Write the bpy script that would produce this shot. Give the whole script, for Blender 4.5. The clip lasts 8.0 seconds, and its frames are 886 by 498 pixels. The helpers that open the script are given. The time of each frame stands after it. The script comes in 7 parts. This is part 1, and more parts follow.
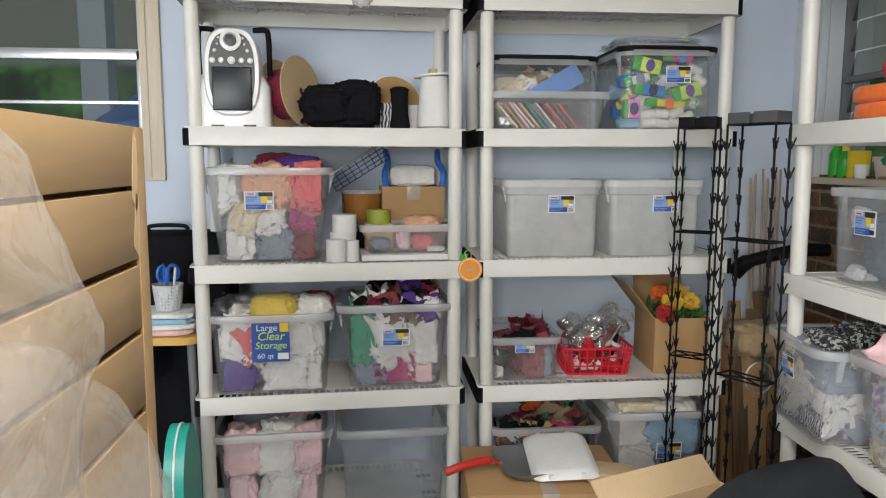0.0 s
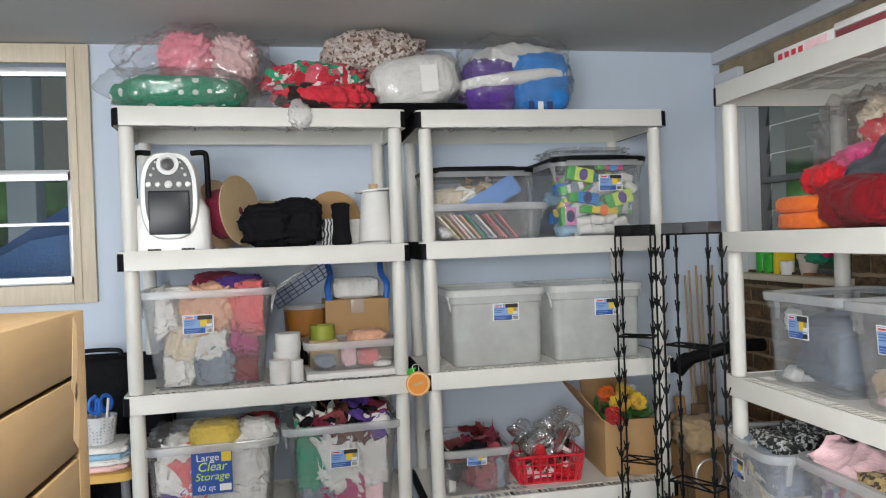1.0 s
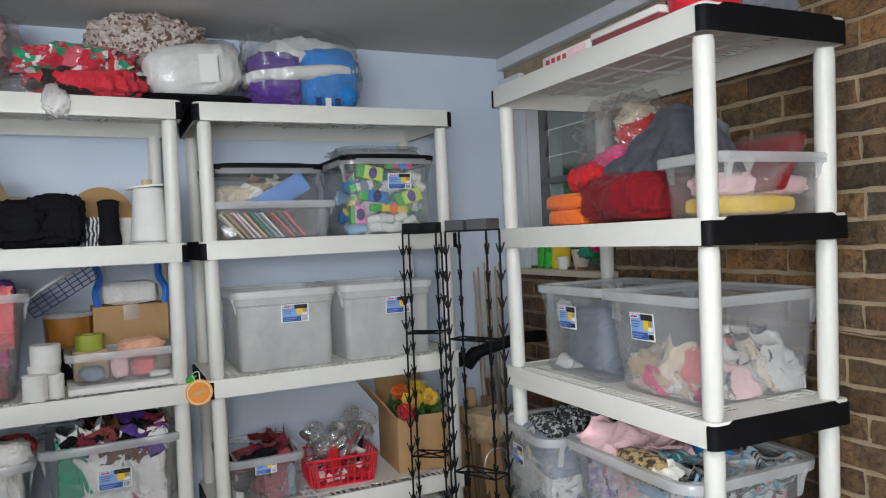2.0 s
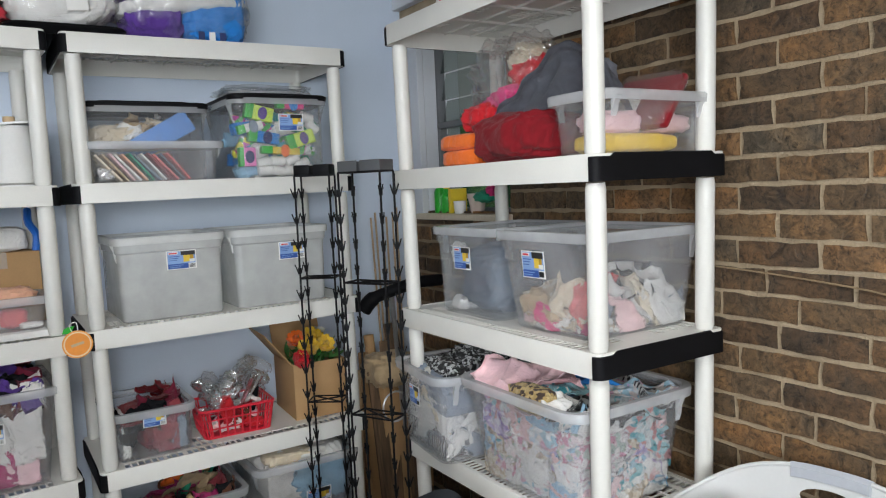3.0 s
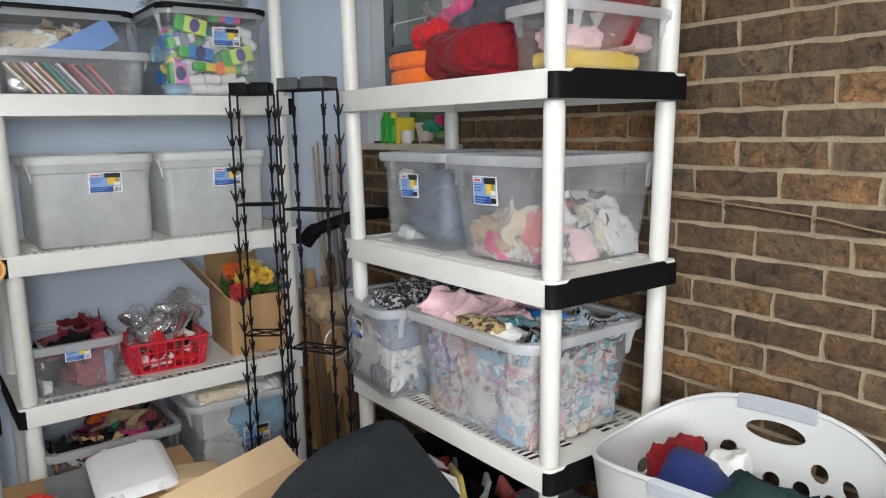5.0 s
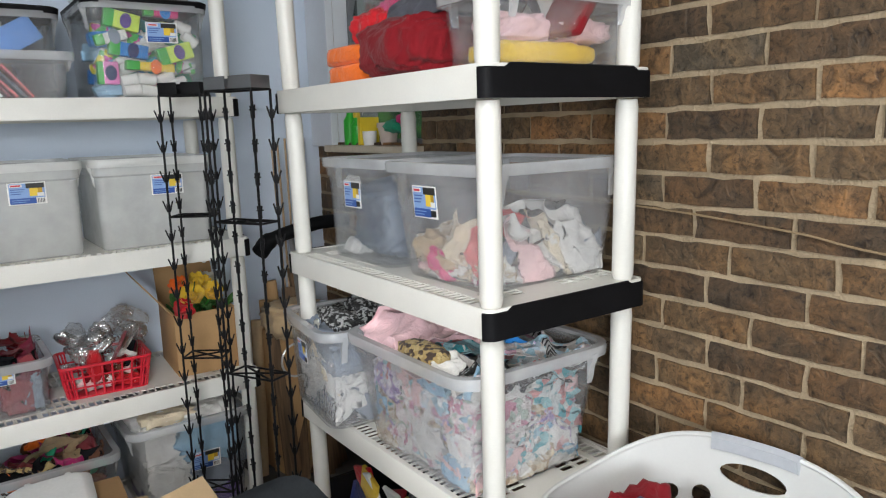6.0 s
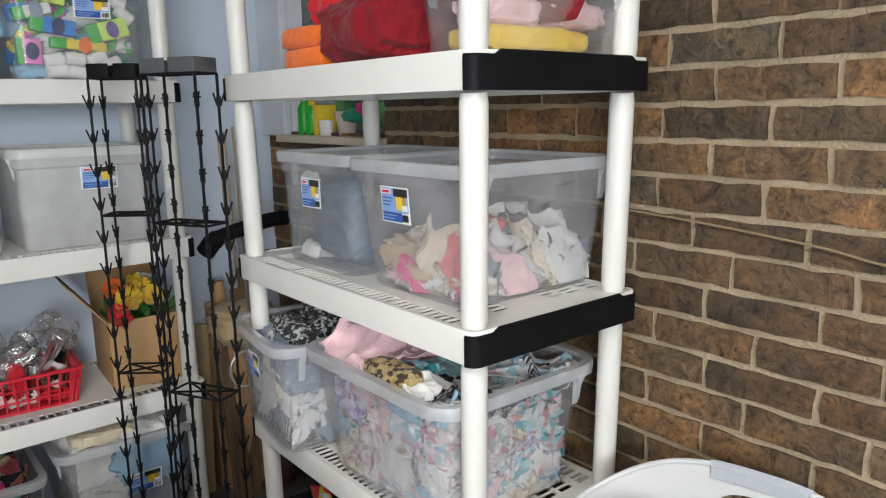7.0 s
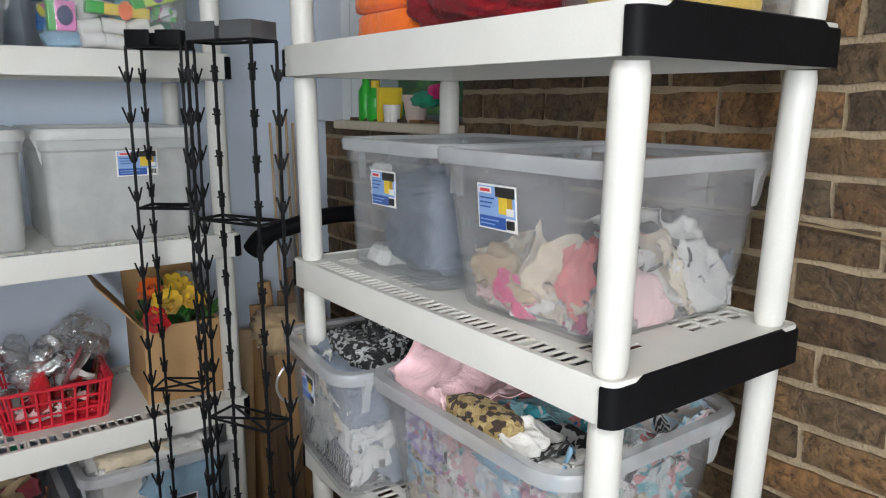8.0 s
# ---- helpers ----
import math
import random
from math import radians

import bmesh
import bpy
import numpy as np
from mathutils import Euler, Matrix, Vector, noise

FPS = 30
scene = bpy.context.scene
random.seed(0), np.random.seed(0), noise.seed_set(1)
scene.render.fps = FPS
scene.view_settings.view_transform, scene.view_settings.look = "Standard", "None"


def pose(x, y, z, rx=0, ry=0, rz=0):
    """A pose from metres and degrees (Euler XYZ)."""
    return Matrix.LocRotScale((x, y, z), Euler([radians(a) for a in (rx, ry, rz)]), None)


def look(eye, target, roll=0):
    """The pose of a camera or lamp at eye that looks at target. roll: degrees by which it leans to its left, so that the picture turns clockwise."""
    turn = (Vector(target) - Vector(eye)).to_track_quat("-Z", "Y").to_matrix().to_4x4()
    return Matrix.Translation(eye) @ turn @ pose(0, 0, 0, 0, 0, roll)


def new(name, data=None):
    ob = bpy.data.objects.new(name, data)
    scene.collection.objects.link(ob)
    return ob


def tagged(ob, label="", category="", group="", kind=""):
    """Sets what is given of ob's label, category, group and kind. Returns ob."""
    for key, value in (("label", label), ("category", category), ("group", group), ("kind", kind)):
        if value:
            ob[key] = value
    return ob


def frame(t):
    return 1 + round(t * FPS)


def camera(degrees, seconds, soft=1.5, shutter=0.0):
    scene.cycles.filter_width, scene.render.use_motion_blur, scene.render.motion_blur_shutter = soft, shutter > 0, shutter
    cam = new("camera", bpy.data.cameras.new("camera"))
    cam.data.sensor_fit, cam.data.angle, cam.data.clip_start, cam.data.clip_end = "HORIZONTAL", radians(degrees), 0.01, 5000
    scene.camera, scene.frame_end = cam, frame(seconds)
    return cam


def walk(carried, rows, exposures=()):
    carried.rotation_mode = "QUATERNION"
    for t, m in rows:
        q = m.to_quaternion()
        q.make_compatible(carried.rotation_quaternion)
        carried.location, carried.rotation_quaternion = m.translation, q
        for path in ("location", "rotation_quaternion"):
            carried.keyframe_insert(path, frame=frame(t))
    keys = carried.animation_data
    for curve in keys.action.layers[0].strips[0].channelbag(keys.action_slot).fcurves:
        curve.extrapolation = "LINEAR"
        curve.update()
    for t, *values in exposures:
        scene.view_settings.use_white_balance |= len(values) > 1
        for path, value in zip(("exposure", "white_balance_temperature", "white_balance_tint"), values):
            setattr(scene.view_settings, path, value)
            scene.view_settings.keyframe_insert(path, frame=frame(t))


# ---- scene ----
cam = camera(62.83, 8.0, soft=1.15)
# seconds, x, y, z, yaw, pitch, roll
PATH_ROWS = [
    (0.0, -0.072, -0.438, 1.305, -5.11, -6.93, -0.12),
    (0.5, -0.069, -0.446, 1.383, -6.01, -2.78, 1.57),
    (0.7, -0.077, -0.438, 1.400, -7.02, -2.16, 1.71),
    (1.0, -0.090, -0.420, 1.416, -10.10, -0.68, 1.90),
    (1.5, -0.087, -0.414, 1.417, -17.76, -0.18, 1.75),
    (2.0, 0.003, -0.412, 1.397, -24.70, -0.99, 2.42),
    (3.5, 0.039, -0.391, 1.345, -33.20, -6.71, 2.16),
    (4.0, 0.020, -0.372, 1.321, -31.67, -7.92, 1.76),
    (4.2, 0.012, -0.363, 1.303, -31.91, -8.53, 1.39),
    (4.5, 0.004, -0.349, 1.292, -37.02, -9.14, 0.82),
    (6.0, 0.351, -0.252, 1.310, -35.46, -9.73, 1.71),
    (6.3, 0.366, -0.240, 1.323, -37.95, -10.28, 1.21),
    (6.5, 0.371, -0.219, 1.332, -38.23, -10.83, 0.87),
    (7.0, 0.418, -0.079, 1.327, -39.40, -10.96, 0.86),
    (7.3, 0.456, 0.089, 1.321, -39.66, -10.56, 0.77),
    (7.5, 0.469, 0.140, 1.314, -38.68, -10.32, 0.72),
    (8.0, 0.510, 0.221, 1.303, -36.26, -11.44, -0.32),
]
walk(cam, [(t, pose(x, y, z, 90 + pitch, roll, yaw)) for t, x, y, z, yaw, pitch, roll in PATH_ROWS],
     exposures=[(0.0, -0.09, 6600, 10), (0.8, -0.02, 6500, 10), (1.5, -0.15, 6350, 10), (2.0, -0.16, 6200, 10), (2.5, -0.13, 6200, 10), (3.5, -0.03, 6220, 10), (4.5, 0.03, 6250, 10), (6.5, 0.04, 6360, 10), (8.0, 0.01, 6230, 10)])

# ---- world and light ----
world = bpy.data.worlds.new("world")
world.use_nodes = True
scene.world = world
wn = world.node_tree
sky = wn.nodes.new("ShaderNodeTexSky")
sky.sky_type, sky.sun_disc = "NISHITA", False
sky.sun_elevation, sky.sun_rotation = radians(38), radians(150)
wn.links.new(sky.outputs[0], wn.nodes["Background"].inputs[0])
wn.nodes["Background"].inputs[1].default_value = 0.1


def area(name, m, sx, sy, watts, colour):
    lamp = bpy.data.lights.new(name, "AREA")
    lamp.shape, lamp.size, lamp.size_y, lamp.energy, lamp.color = "RECTANGLE", sx, sy, watts, colour
    ob = new(name, lamp)
    ob.matrix_basis = m
    return ob


CEIL, NORTH, EAST, WEST, SOUTH = 2.19, 2.475, 1.66, -2.3, -2.6
# daylight in the wide window behind, and an unseen overhead tube added as fill
area("daylight", look((-1.2, SOUTH + 0.05, 1.45), (-0.9, 0, 1.35)), 2.0, 1.2, 142, (0.97, 0.985, 0.98))
area("added_tube_light", look((0.0, -0.3, CEIL - 0.075), (0.0, -0.3, 0)), 0.25, 1.2, 42, (1.0, 0.98, 0.945))


# ---- materials ----
def tree(name):
    m = bpy.data.materials.new(name)
    m.use_nodes = True
    return m, m.node_tree, m.node_tree.nodes["Principled BSDF"]


def link(nt, a, b):
    nt.links.new(a, b)


def noise_node(nt, scale, detail=4.0, rough=0.6, coord="Object"):
    tc = nt.nodes.new("ShaderNodeTexCoord")
    n = nt.nodes.new("ShaderNodeTexNoise")
    n.inputs["Scale"].default_value, n.inputs["Detail"].default_value, n.inputs["Roughness"].default_value = scale, detail, rough
    link(nt, tc.outputs[coord], n.inputs["Vector"])
    return n


def ramp(nt, fac, stops, constant=False):
    r = nt.nodes.new("ShaderNodeValToRGB")
    r.color_ramp.interpolation = "CONSTANT" if constant else "LINEAR"
    e = r.color_ramp.elements
    while len(e) < len(stops):
        e.new(0.5)
    for el, (p, c) in zip(e, stops):
        el.position, el.color = p, (*c, 1)
    link(nt, fac, r.inputs[0])
    return r


def shade(c, k):
    return tuple(min(1.0, x * k) for x in c)


def bumped(nt, bsdf, height, strength, distance):
    b = nt.nodes.new("ShaderNodeBump")
    b.inputs["Strength"].default_value, b.inputs["Distance"].default_value = strength, distance
    link(nt, height, b.inputs["Height"])
    link(nt, b.outputs[0], bsdf.inputs["Normal"])


def plain(name, col, rough=0.5, metal=0.0, var=0.12, big=4.0, fine=90.0, bump=0.15, dist=0.002, spec=0.5):
    """A painted, moulded or woven surface: soft blotches, fine grain and a slight relief."""
    m, nt, b = tree(name)
    n1, n2 = noise_node(nt, big), noise_node(nt, fine, 3)
    mix = nt.nodes.new("ShaderNodeMath")
    mix.operation = "MULTIPLY_ADD"
    link(nt, n2.outputs[0], mix.inputs[0])
    mix.inputs[1].default_value = 0.4
    link(nt, n1.outputs[0], mix.inputs[2])
    r = ramp(nt, mix.outputs[0], [(0.4, shade(col, 1 - var)), (0.95, shade(col, 1 + var))])
    link(nt, r.outputs[0], b.inputs["Base Color"])
    b.inputs["Roughness"].default_value, b.inputs["Metallic"].default_value = rough, metal
    b.inputs["Specular IOR Level"].default_value = spec
    if bump:
        bumped(nt, b, n2.outputs[0], bump, dist)
    return m


def printed(name, cols, scale=30.0, rough=0.85, kind="cells", sheen=0.3):
    """Cloth with a printed pattern, in the colours given."""
    m, nt, b = tree(name)
    tc = nt.nodes.new("ShaderNodeTexCoord")
    n = len(cols)
    if kind == "stripes":
        t = nt.nodes.new("ShaderNodeTexWave")
        t.inputs["Scale"].default_value, t.inputs["Distortion"].default_value, t.inputs["Detail"].default_value = scale, 4.0, 2.0
        fac = t.outputs[1]
    else:
        t = nt.nodes.new("ShaderNodeTexVoronoi")
        t.inputs["Scale"].default_value = scale
        if kind == "dots":
            t.inputs["Randomness"].default_value = 0.25
            fac = t.outputs["Distance"]
        else:
            sep = nt.nodes.new("ShaderNodeSeparateColor")
            link(nt, t.outputs["Color"], sep.inputs[0])
            fac = sep.outputs[0]
    warp = noise_node(nt, scale * 0.7, 3)
    add = nt.nodes.new("ShaderNodeVectorMath")
    add.operation = "MULTIPLY_ADD"
    link(nt, warp.outputs["Color"], add.inputs[0])
    add.inputs[1].default_value = (0.8 / scale if kind != "dots" else 0.0,) * 3
    link(nt, tc.outputs["Object"], add.inputs[2])
    link(nt, add.outputs[0], t.inputs["Vector"])
    if kind == "dots":
        r = ramp(nt, fac, [(0.0, cols[1]), (0.3, cols[0])], True)
    else:
        r = ramp(nt, fac, [(i / n, c) for i, c in enumerate(cols)], True)
    link(nt, r.outputs[0], b.inputs["Base Color"])
    b.inputs["Roughness"].default_value, b.inputs["Sheen Weight"].default_value = rough, sheen * 0.3
    weave = noise_node(nt, 15, 5, 0.55)
    weave.inputs["Distortion"].default_value = 2.0
    bumped(nt, b, weave.outputs[0], 0.8, 0.02)
    return m


def cloth(name, col, rough=0.9):
    m = plain(name, col, rough, 0, 0.18, 9, 60, 0.6, 0.006, 0.2 if max(col) > 0.06 else 0.03)
    b = m.node_tree.nodes["Principled BSDF"]
    b.inputs["Sheen Weight"].default_value = 0.2 * max(col) ** 0.5 if max(col) > 0.06 else 0.0
    n = noise_node(m.node_tree, 13, 5, 0.55)
    n.inputs["Distortion"].default_value = 2.2
    bumped(m.node_tree, b, n.outputs[0], 0.6, 0.014)
    return m


def clear(name, col, through_part, rough=0.25, bump=0.2, fine=25.0, mirror=0.0):
    """Thin see-through plastic: part of the light passes straight through, the rest meets a milky glossy skin."""
    m, nt, b = tree(name)
    n = noise_node(nt, fine, 4)
    b.inputs["Base Color"].default_value, b.inputs["Roughness"].default_value = (*col, 1), rough
    b.inputs["Specular IOR Level"].default_value, b.inputs["Metallic"].default_value = 0.6, mirror
    bumped(nt, b, n.outputs[0], bump, 0.004)
    t = nt.nodes.new("ShaderNodeBsdfTransparent")
    t.inputs[0].default_value = (*[0.95 + 0.05 * c for c in col], 1)
    n2 = noise_node(nt, 6, 5)
    mr = nt.nodes.new("ShaderNodeMapRange")
    mr.inputs[1].default_value, mr.inputs[2].default_value = 0.3, 0.7
    mr.inputs[3].default_value, mr.inputs[4].default_value = 1 - through_part - 0.07, 1 - through_part + 0.07
    link(nt, n2.outputs[0], mr.inputs[0])
    mx = nt.nodes.new("ShaderNodeMixShader")
    link(nt, mr.outputs[0], mx.inputs[0])
    link(nt, t.outputs[0], mx.inputs[1])
    scatter = nt.nodes.new("ShaderNodeBsdfTranslucent")
    scatter.inputs[0].default_value = (*[min(1.0, c * 1.12) for c in col], 1)
    milk = nt.nodes.new("ShaderNodeMixShader")
    milk.inputs[0].default_value = 0.3
    link(nt, b.outputs[0], milk.inputs[1])
    link(nt, scatter.outputs[0], milk.inputs[2])
    link(nt, milk.outputs[0], mx.inputs[2])
    lw = nt.nodes.new("ShaderNodeLayerWeight")
    lw.inputs[0].default_value = 0.06
    add = nt.nodes.new("ShaderNodeMath")
    add.inputs[1].default_value = 0.012
    link(nt, lw.outputs["Facing"], add.inputs[0])
    gl = nt.nodes.new("ShaderNodeBsdfGlossy")
    gl.inputs["Roughness"].default_value = rough * 0.7
    link(nt, b.inputs["Normal"].links[0].from_socket, gl.inputs["Normal"])
    skin = nt.nodes.new("ShaderNodeMixShader")
    link(nt, add.outputs[0], skin.inputs[0])
    link(nt, mx.outputs[0], skin.inputs[1])
    link(nt, gl.outputs[0], skin.inputs[2])
    link(nt, skin.outputs[0], nt.nodes["Material Output"].inputs[0])
    return m


def brick_material():
    """Rough-faced brick: a tone of its own for each, dark fired blotches, orange bare patches, pitted face."""
    m, nt, b = tree("dark_brown_brick")
    oi = nt.nodes.new("ShaderNodeObjectInfo")
    base = ramp(nt, oi.outputs["Random"], [(0.0, (0.072, 0.047, 0.027)), (0.35, (0.108, 0.069, 0.035)), (0.62, (0.142, 0.089, 0.043)), (0.78, (0.098, 0.077, 0.050)), (0.9, (0.165, 0.099, 0.046)), (1.0, (0.22, 0.12, 0.050))])
    tc = nt.nodes.new("ShaderNodeTexCoord")
    sc = nt.nodes.new("ShaderNodeMath")
    sc.operation = "MULTIPLY"
    sc.inputs[1].default_value = 37.0
    link(nt, oi.outputs["Random"], sc.inputs[0])
    off = nt.nodes.new("ShaderNodeVectorMath")
    off.operation = "ADD"
    link(nt, tc.outputs["Object"], off.inputs[0])
    link(nt, sc.outputs[0], off.inputs[1])

    def grain(scale, detail, rough, distortion=0.0):
        n = nt.nodes.new("ShaderNodeTexNoise")
        n.inputs["Scale"].default_value, n.inputs["Detail"].default_value = scale, detail
        n.inputs["Roughness"].default_value, n.inputs["Distortion"].default_value = rough, distortion
        link(nt, off.outputs[0], n.inputs["Vector"])
        return n
    blotch, pits, patch = grain(24, 5, 0.62, 1.2), grain(85, 5, 0.7, 0.8), grain(7, 3, 0.5)
    warm = ramp(nt, patch.outputs[0], [(0.42, (0.84, 0.86, 0.9)), (0.68, (1.4, 1.2, 0.96))])
    dark = ramp(nt, blotch.outputs[0], [(0.34, (0.45, 0.44, 0.43)), (0.50, (0.95, 0.95, 0.95)), (0.68, (1.4, 1.34, 1.25))])
    fine = ramp(nt, pits.outputs[0], [(0.34, (0.35, 0.34, 0.33)), (0.47, (1.0, 1.0, 1.0)), (0.70, (1.35, 1.3, 1.25))])
    last = base.outputs[0]
    for a in (warm, dark, fine):
        mm = nt.nodes.new("ShaderNodeMix")
        mm.data_type, mm.blend_type = "RGBA", "MULTIPLY"
        mm.inputs[0].default_value = 1.0
        link(nt, last, mm.inputs[6])
        link(nt, a.outputs[0], mm.inputs[7])
        last = mm.outputs[2]
    link(nt, last, b.inputs["Base Color"])
    b.inputs["Roughness"].default_value = 0.62
    hs = nt.nodes.new("ShaderNodeMath")
    hs.operation = "MULTIPLY_ADD"
    link(nt, pits.outputs[0], hs.inputs[0])
    hs.inputs[1].default_value = 0.45
    link(nt, blotch.outputs[0], hs.inputs[2])
    bumped(nt, b, hs.outputs[0], 0.8, 0.009)
    return m


def wood(name, dark, light, scale=6.0, rough=0.5, axis=(1.0, 14.0, 14.0)):
    m, nt, b = tree(name)
    tc = nt.nodes.new("ShaderNodeTexCoord")
    mp = nt.nodes.new("ShaderNodeMapping")
    mp.inputs["Scale"].default_value = axis
    link(nt, tc.outputs["Object"], mp.inputs[0])
    n = nt.nodes.new("ShaderNodeTexNoise")
    n.inputs["Scale"].default_value, n.inputs["Detail"].default_value, n.inputs["Distortion"].default_value = scale, 6, 0.6
    link(nt, mp.outputs[0], n.inputs["Vector"])
    r = ramp(nt, n.outputs[0], [(0.3, dark), (0.7, light)])
    link(nt, r.outputs[0], b.inputs["Base Color"])
    b.inputs["Roughness"].default_value = rough
    bumped(nt, b, n.outputs[0], 0.15, 0.002)
    return m


def glow(name, build):
    m = bpy.data.materials.new(name)
    m.use_nodes = True
    nt = m.node_tree
    nt.nodes.remove(nt.nodes["Principled BSDF"])
    e = nt.nodes.new("ShaderNodeEmission")
    link(nt, e.outputs[0], nt.nodes["Material Output"].inputs[0])
    build(nt, e)
    return m


M_wall = plain("pale_blue_paint", (0.585, 0.66, 0.765), 0.7, 0, 0.05, 2.5, 160, 0.25, 0.001)
M_ceil = plain("off_white_ceiling_paint", (0.56, 0.55, 0.53), 0.85, 0, 0.06, 1.5, 120, 0.3, 0.002)
M_floor = plain("grey_concrete", (0.10, 0.095, 0.09), 0.7, 0, 0.3, 5, 120, 0.3, 0.003)
M_mortar = plain("tan_mortar", (0.335, 0.262, 0.170), 0.95, 0, 0.32, 9, 160, 0.9, 0.005)
M_brick = brick_material()
M_trim = wood("cream_painted_wood", (0.60, 0.51, 0.38), (0.68, 0.59, 0.46), 8, 0.55, (14, 14, 1))
M_alu = plain("brushed_aluminium", (0.62, 0.63, 0.64), 0.35, 0.7, 0.1, 6, 150)
M_white_trim = plain("white_gloss_paint", (0.66, 0.68, 0.72), 0.5, 0, 0.06, 4, 120)
M_resin = plain("white_moulded_resin", (0.72, 0.71, 0.66), 0.42, 0, 0.06, 5, 220, 0.2, 0.0008)
M_cap = plain("black_moulded_plastic", (0.007, 0.007, 0.008), 0.5, 0, 0.3, 8, 260, 0.3, 0.001, 0.08)
M_tub = clear("clear_polypropylene", (0.86, 0.88, 0.91), 0.915, 0.2, 0.06)
M_hazy = clear("hazy_polypropylene", (0.86, 0.88, 0.92), 0.855, 0.2, 0.06)
M_tray = clear("clear_styrene_tray", (0.86, 0.88, 0.9), 0.93, 0.15, 0.06)
M_rim = clear("clear_polypropylene_rim", (0.88, 0.90, 0.92), 0.60, 0.22, 0.1)
M_frost = clear("frosted_polypropylene", (0.92, 0.93, 0.90), 0.62, 0.38, 0.08)
M_frost_rim = clear("frosted_polypropylene_rim", (0.92, 0.93, 0.91), 0.45, 0.35, 0.08)
M_frost_dark = clear("smoky_clear_polypropylene", (0.74, 0.79, 0.85), 0.89, 0.25, 0.06)
M_film = clear("clear_wrap", (0.88, 0.88, 0.88), 0.87, 0.12, 1.0, 22, 0.6)
M_milky = clear("milky_plastic_sheet", (0.84, 0.79, 0.72), 0.81, 0.10, 1.0, 8, 0.12)
M_card = plain("brown_cardboard", (0.42, 0.255, 0.115), 0.8, 0, 0.1, 5, 140, 0.3, 0.001)
M_kraft = plain("tan_kraft_board", (0.56, 0.41, 0.24), 0.8, 0, 0.1, 5, 140, 0.3, 0.001)
M_paper = plain("white_paper", (0.78, 0.77, 0.74), 0.7, 0, 0.05, 9, 90)
M_blue_ink = plain("blue_ink", (0.03, 0.09, 0.34), 0.45)
M_sky_ink = plain("light_blue_ink", (0.24, 0.38, 0.66), 0.45)
M_navy = plain("navy_ink", (0.02, 0.035, 0.12), 0.45)
M_yellow_ink = plain("yellow_ink", (0.78, 0.55, 0.05), 0.45)
M_gold_ink = plain("deep_yellow_ink", (0.50, 0.30, 0.02), 0.45)
M_black_ink = plain("black_ink", (0.02, 0.02, 0.02), 0.45)
M_red_ink = plain("red_ink", (0.6, 0.04, 0.06), 0.45)
M_lime_ink = plain("lime_ink", (0.62, 0.80, 0.10), 0.45)
M_birch = wood("birch_veneer", (0.335, 0.22, 0.105), (0.395, 0.265, 0.13), 3, 0.5, (3, 1, 9))
M_gap = plain("dark_gap_shade", (0.07, 0.03, 0.015), 0.7)
M_wire = plain("black_powder_coated_wire", (0.008, 0.008, 0.009), 0.45, 0, spec=0.12)
M_greyplate = plain("dark_grey_plate", (0.10, 0.105, 0.11), 0.35, 0.3)
M_basket = plain("white_basket_plastic", (0.60, 0.605, 0.59), 0.38, 0, 0.04, 4, 160, 0.1)
M_greyrub = plain("soft_grey_grip", (0.42, 0.44, 0.47), 0.5)
M_chair = plain("charcoal_moulded_plastic", (0.035, 0.039, 0.043), 0.55, 0, 0.3, 9, 200, 0.4, 0.001, 0.15)
M_steel = plain("bare_steel", (0.45, 0.46, 0.47), 0.35, 0.85)
M_white_pl = plain("white_glossy_plastic", (0.76, 0.76, 0.75), 0.3)
M_darkglass = plain("black_glass", (0.010, 0.014, 0.020), 0.28, 0, 0.2, 5, 50, 0, spec=0.25)
M_dkgrey = plain("dark_grey_plastic", (0.025, 0.025, 0.028), 0.4)
M_redpl = plain("red_plastic", (0.62, 0.02, 0.04), 0.3)
M_redhandle = plain("red_rubber_handle", (0.55, 0.03, 0.02), 0.35)
M_greymetal = plain("grey_coated_metal", (0.16, 0.165, 0.175), 0.45)
M_teal = plain("teal_plastic", (0.02, 0.42, 0.34), 0.35)
M_green_pl = plain("green_bottle_plastic", (0.03, 0.42, 0.03), 0.3)
M_yellow_pl = plain("yellow_plastic", (0.75, 0.55, 0.03), 0.35)
M_amber = clear("amber_plastic", (0.50, 0.22, 0.04), 0.35, 0.2)
M_olive = plain("olive_green_tape", (0.34, 0.38, 0.05), 0.4)
M_bluepl = plain("blue_plastic", (0.02, 0.14, 0.55), 0.35)
M_brownwood = wood("weathered_brown_wood", (0.045, 0.028, 0.016), (0.17, 0.10, 0.05), 5, 0.8, (14, 14, 1))
M_dowel = wood("pale_wood_dowel", (0.36, 0.24, 0.13), (0.46, 0.33, 0.2), 5, 0.6, (14, 14, 1))
M_foil = plain("crinkled_silver_foil", (0.75, 0.75, 0.76), 0.2, 0.9, 0.2, 20, 60, 0.9, 0.01)
M_terra = plain("pale_clay", (0.58, 0.48, 0.42), 0.8)
M_thread = plain("white_thread", (0.74, 0.73, 0.70), 0.8, 0, 0.05, 9, 150, 0.3, 0.001)
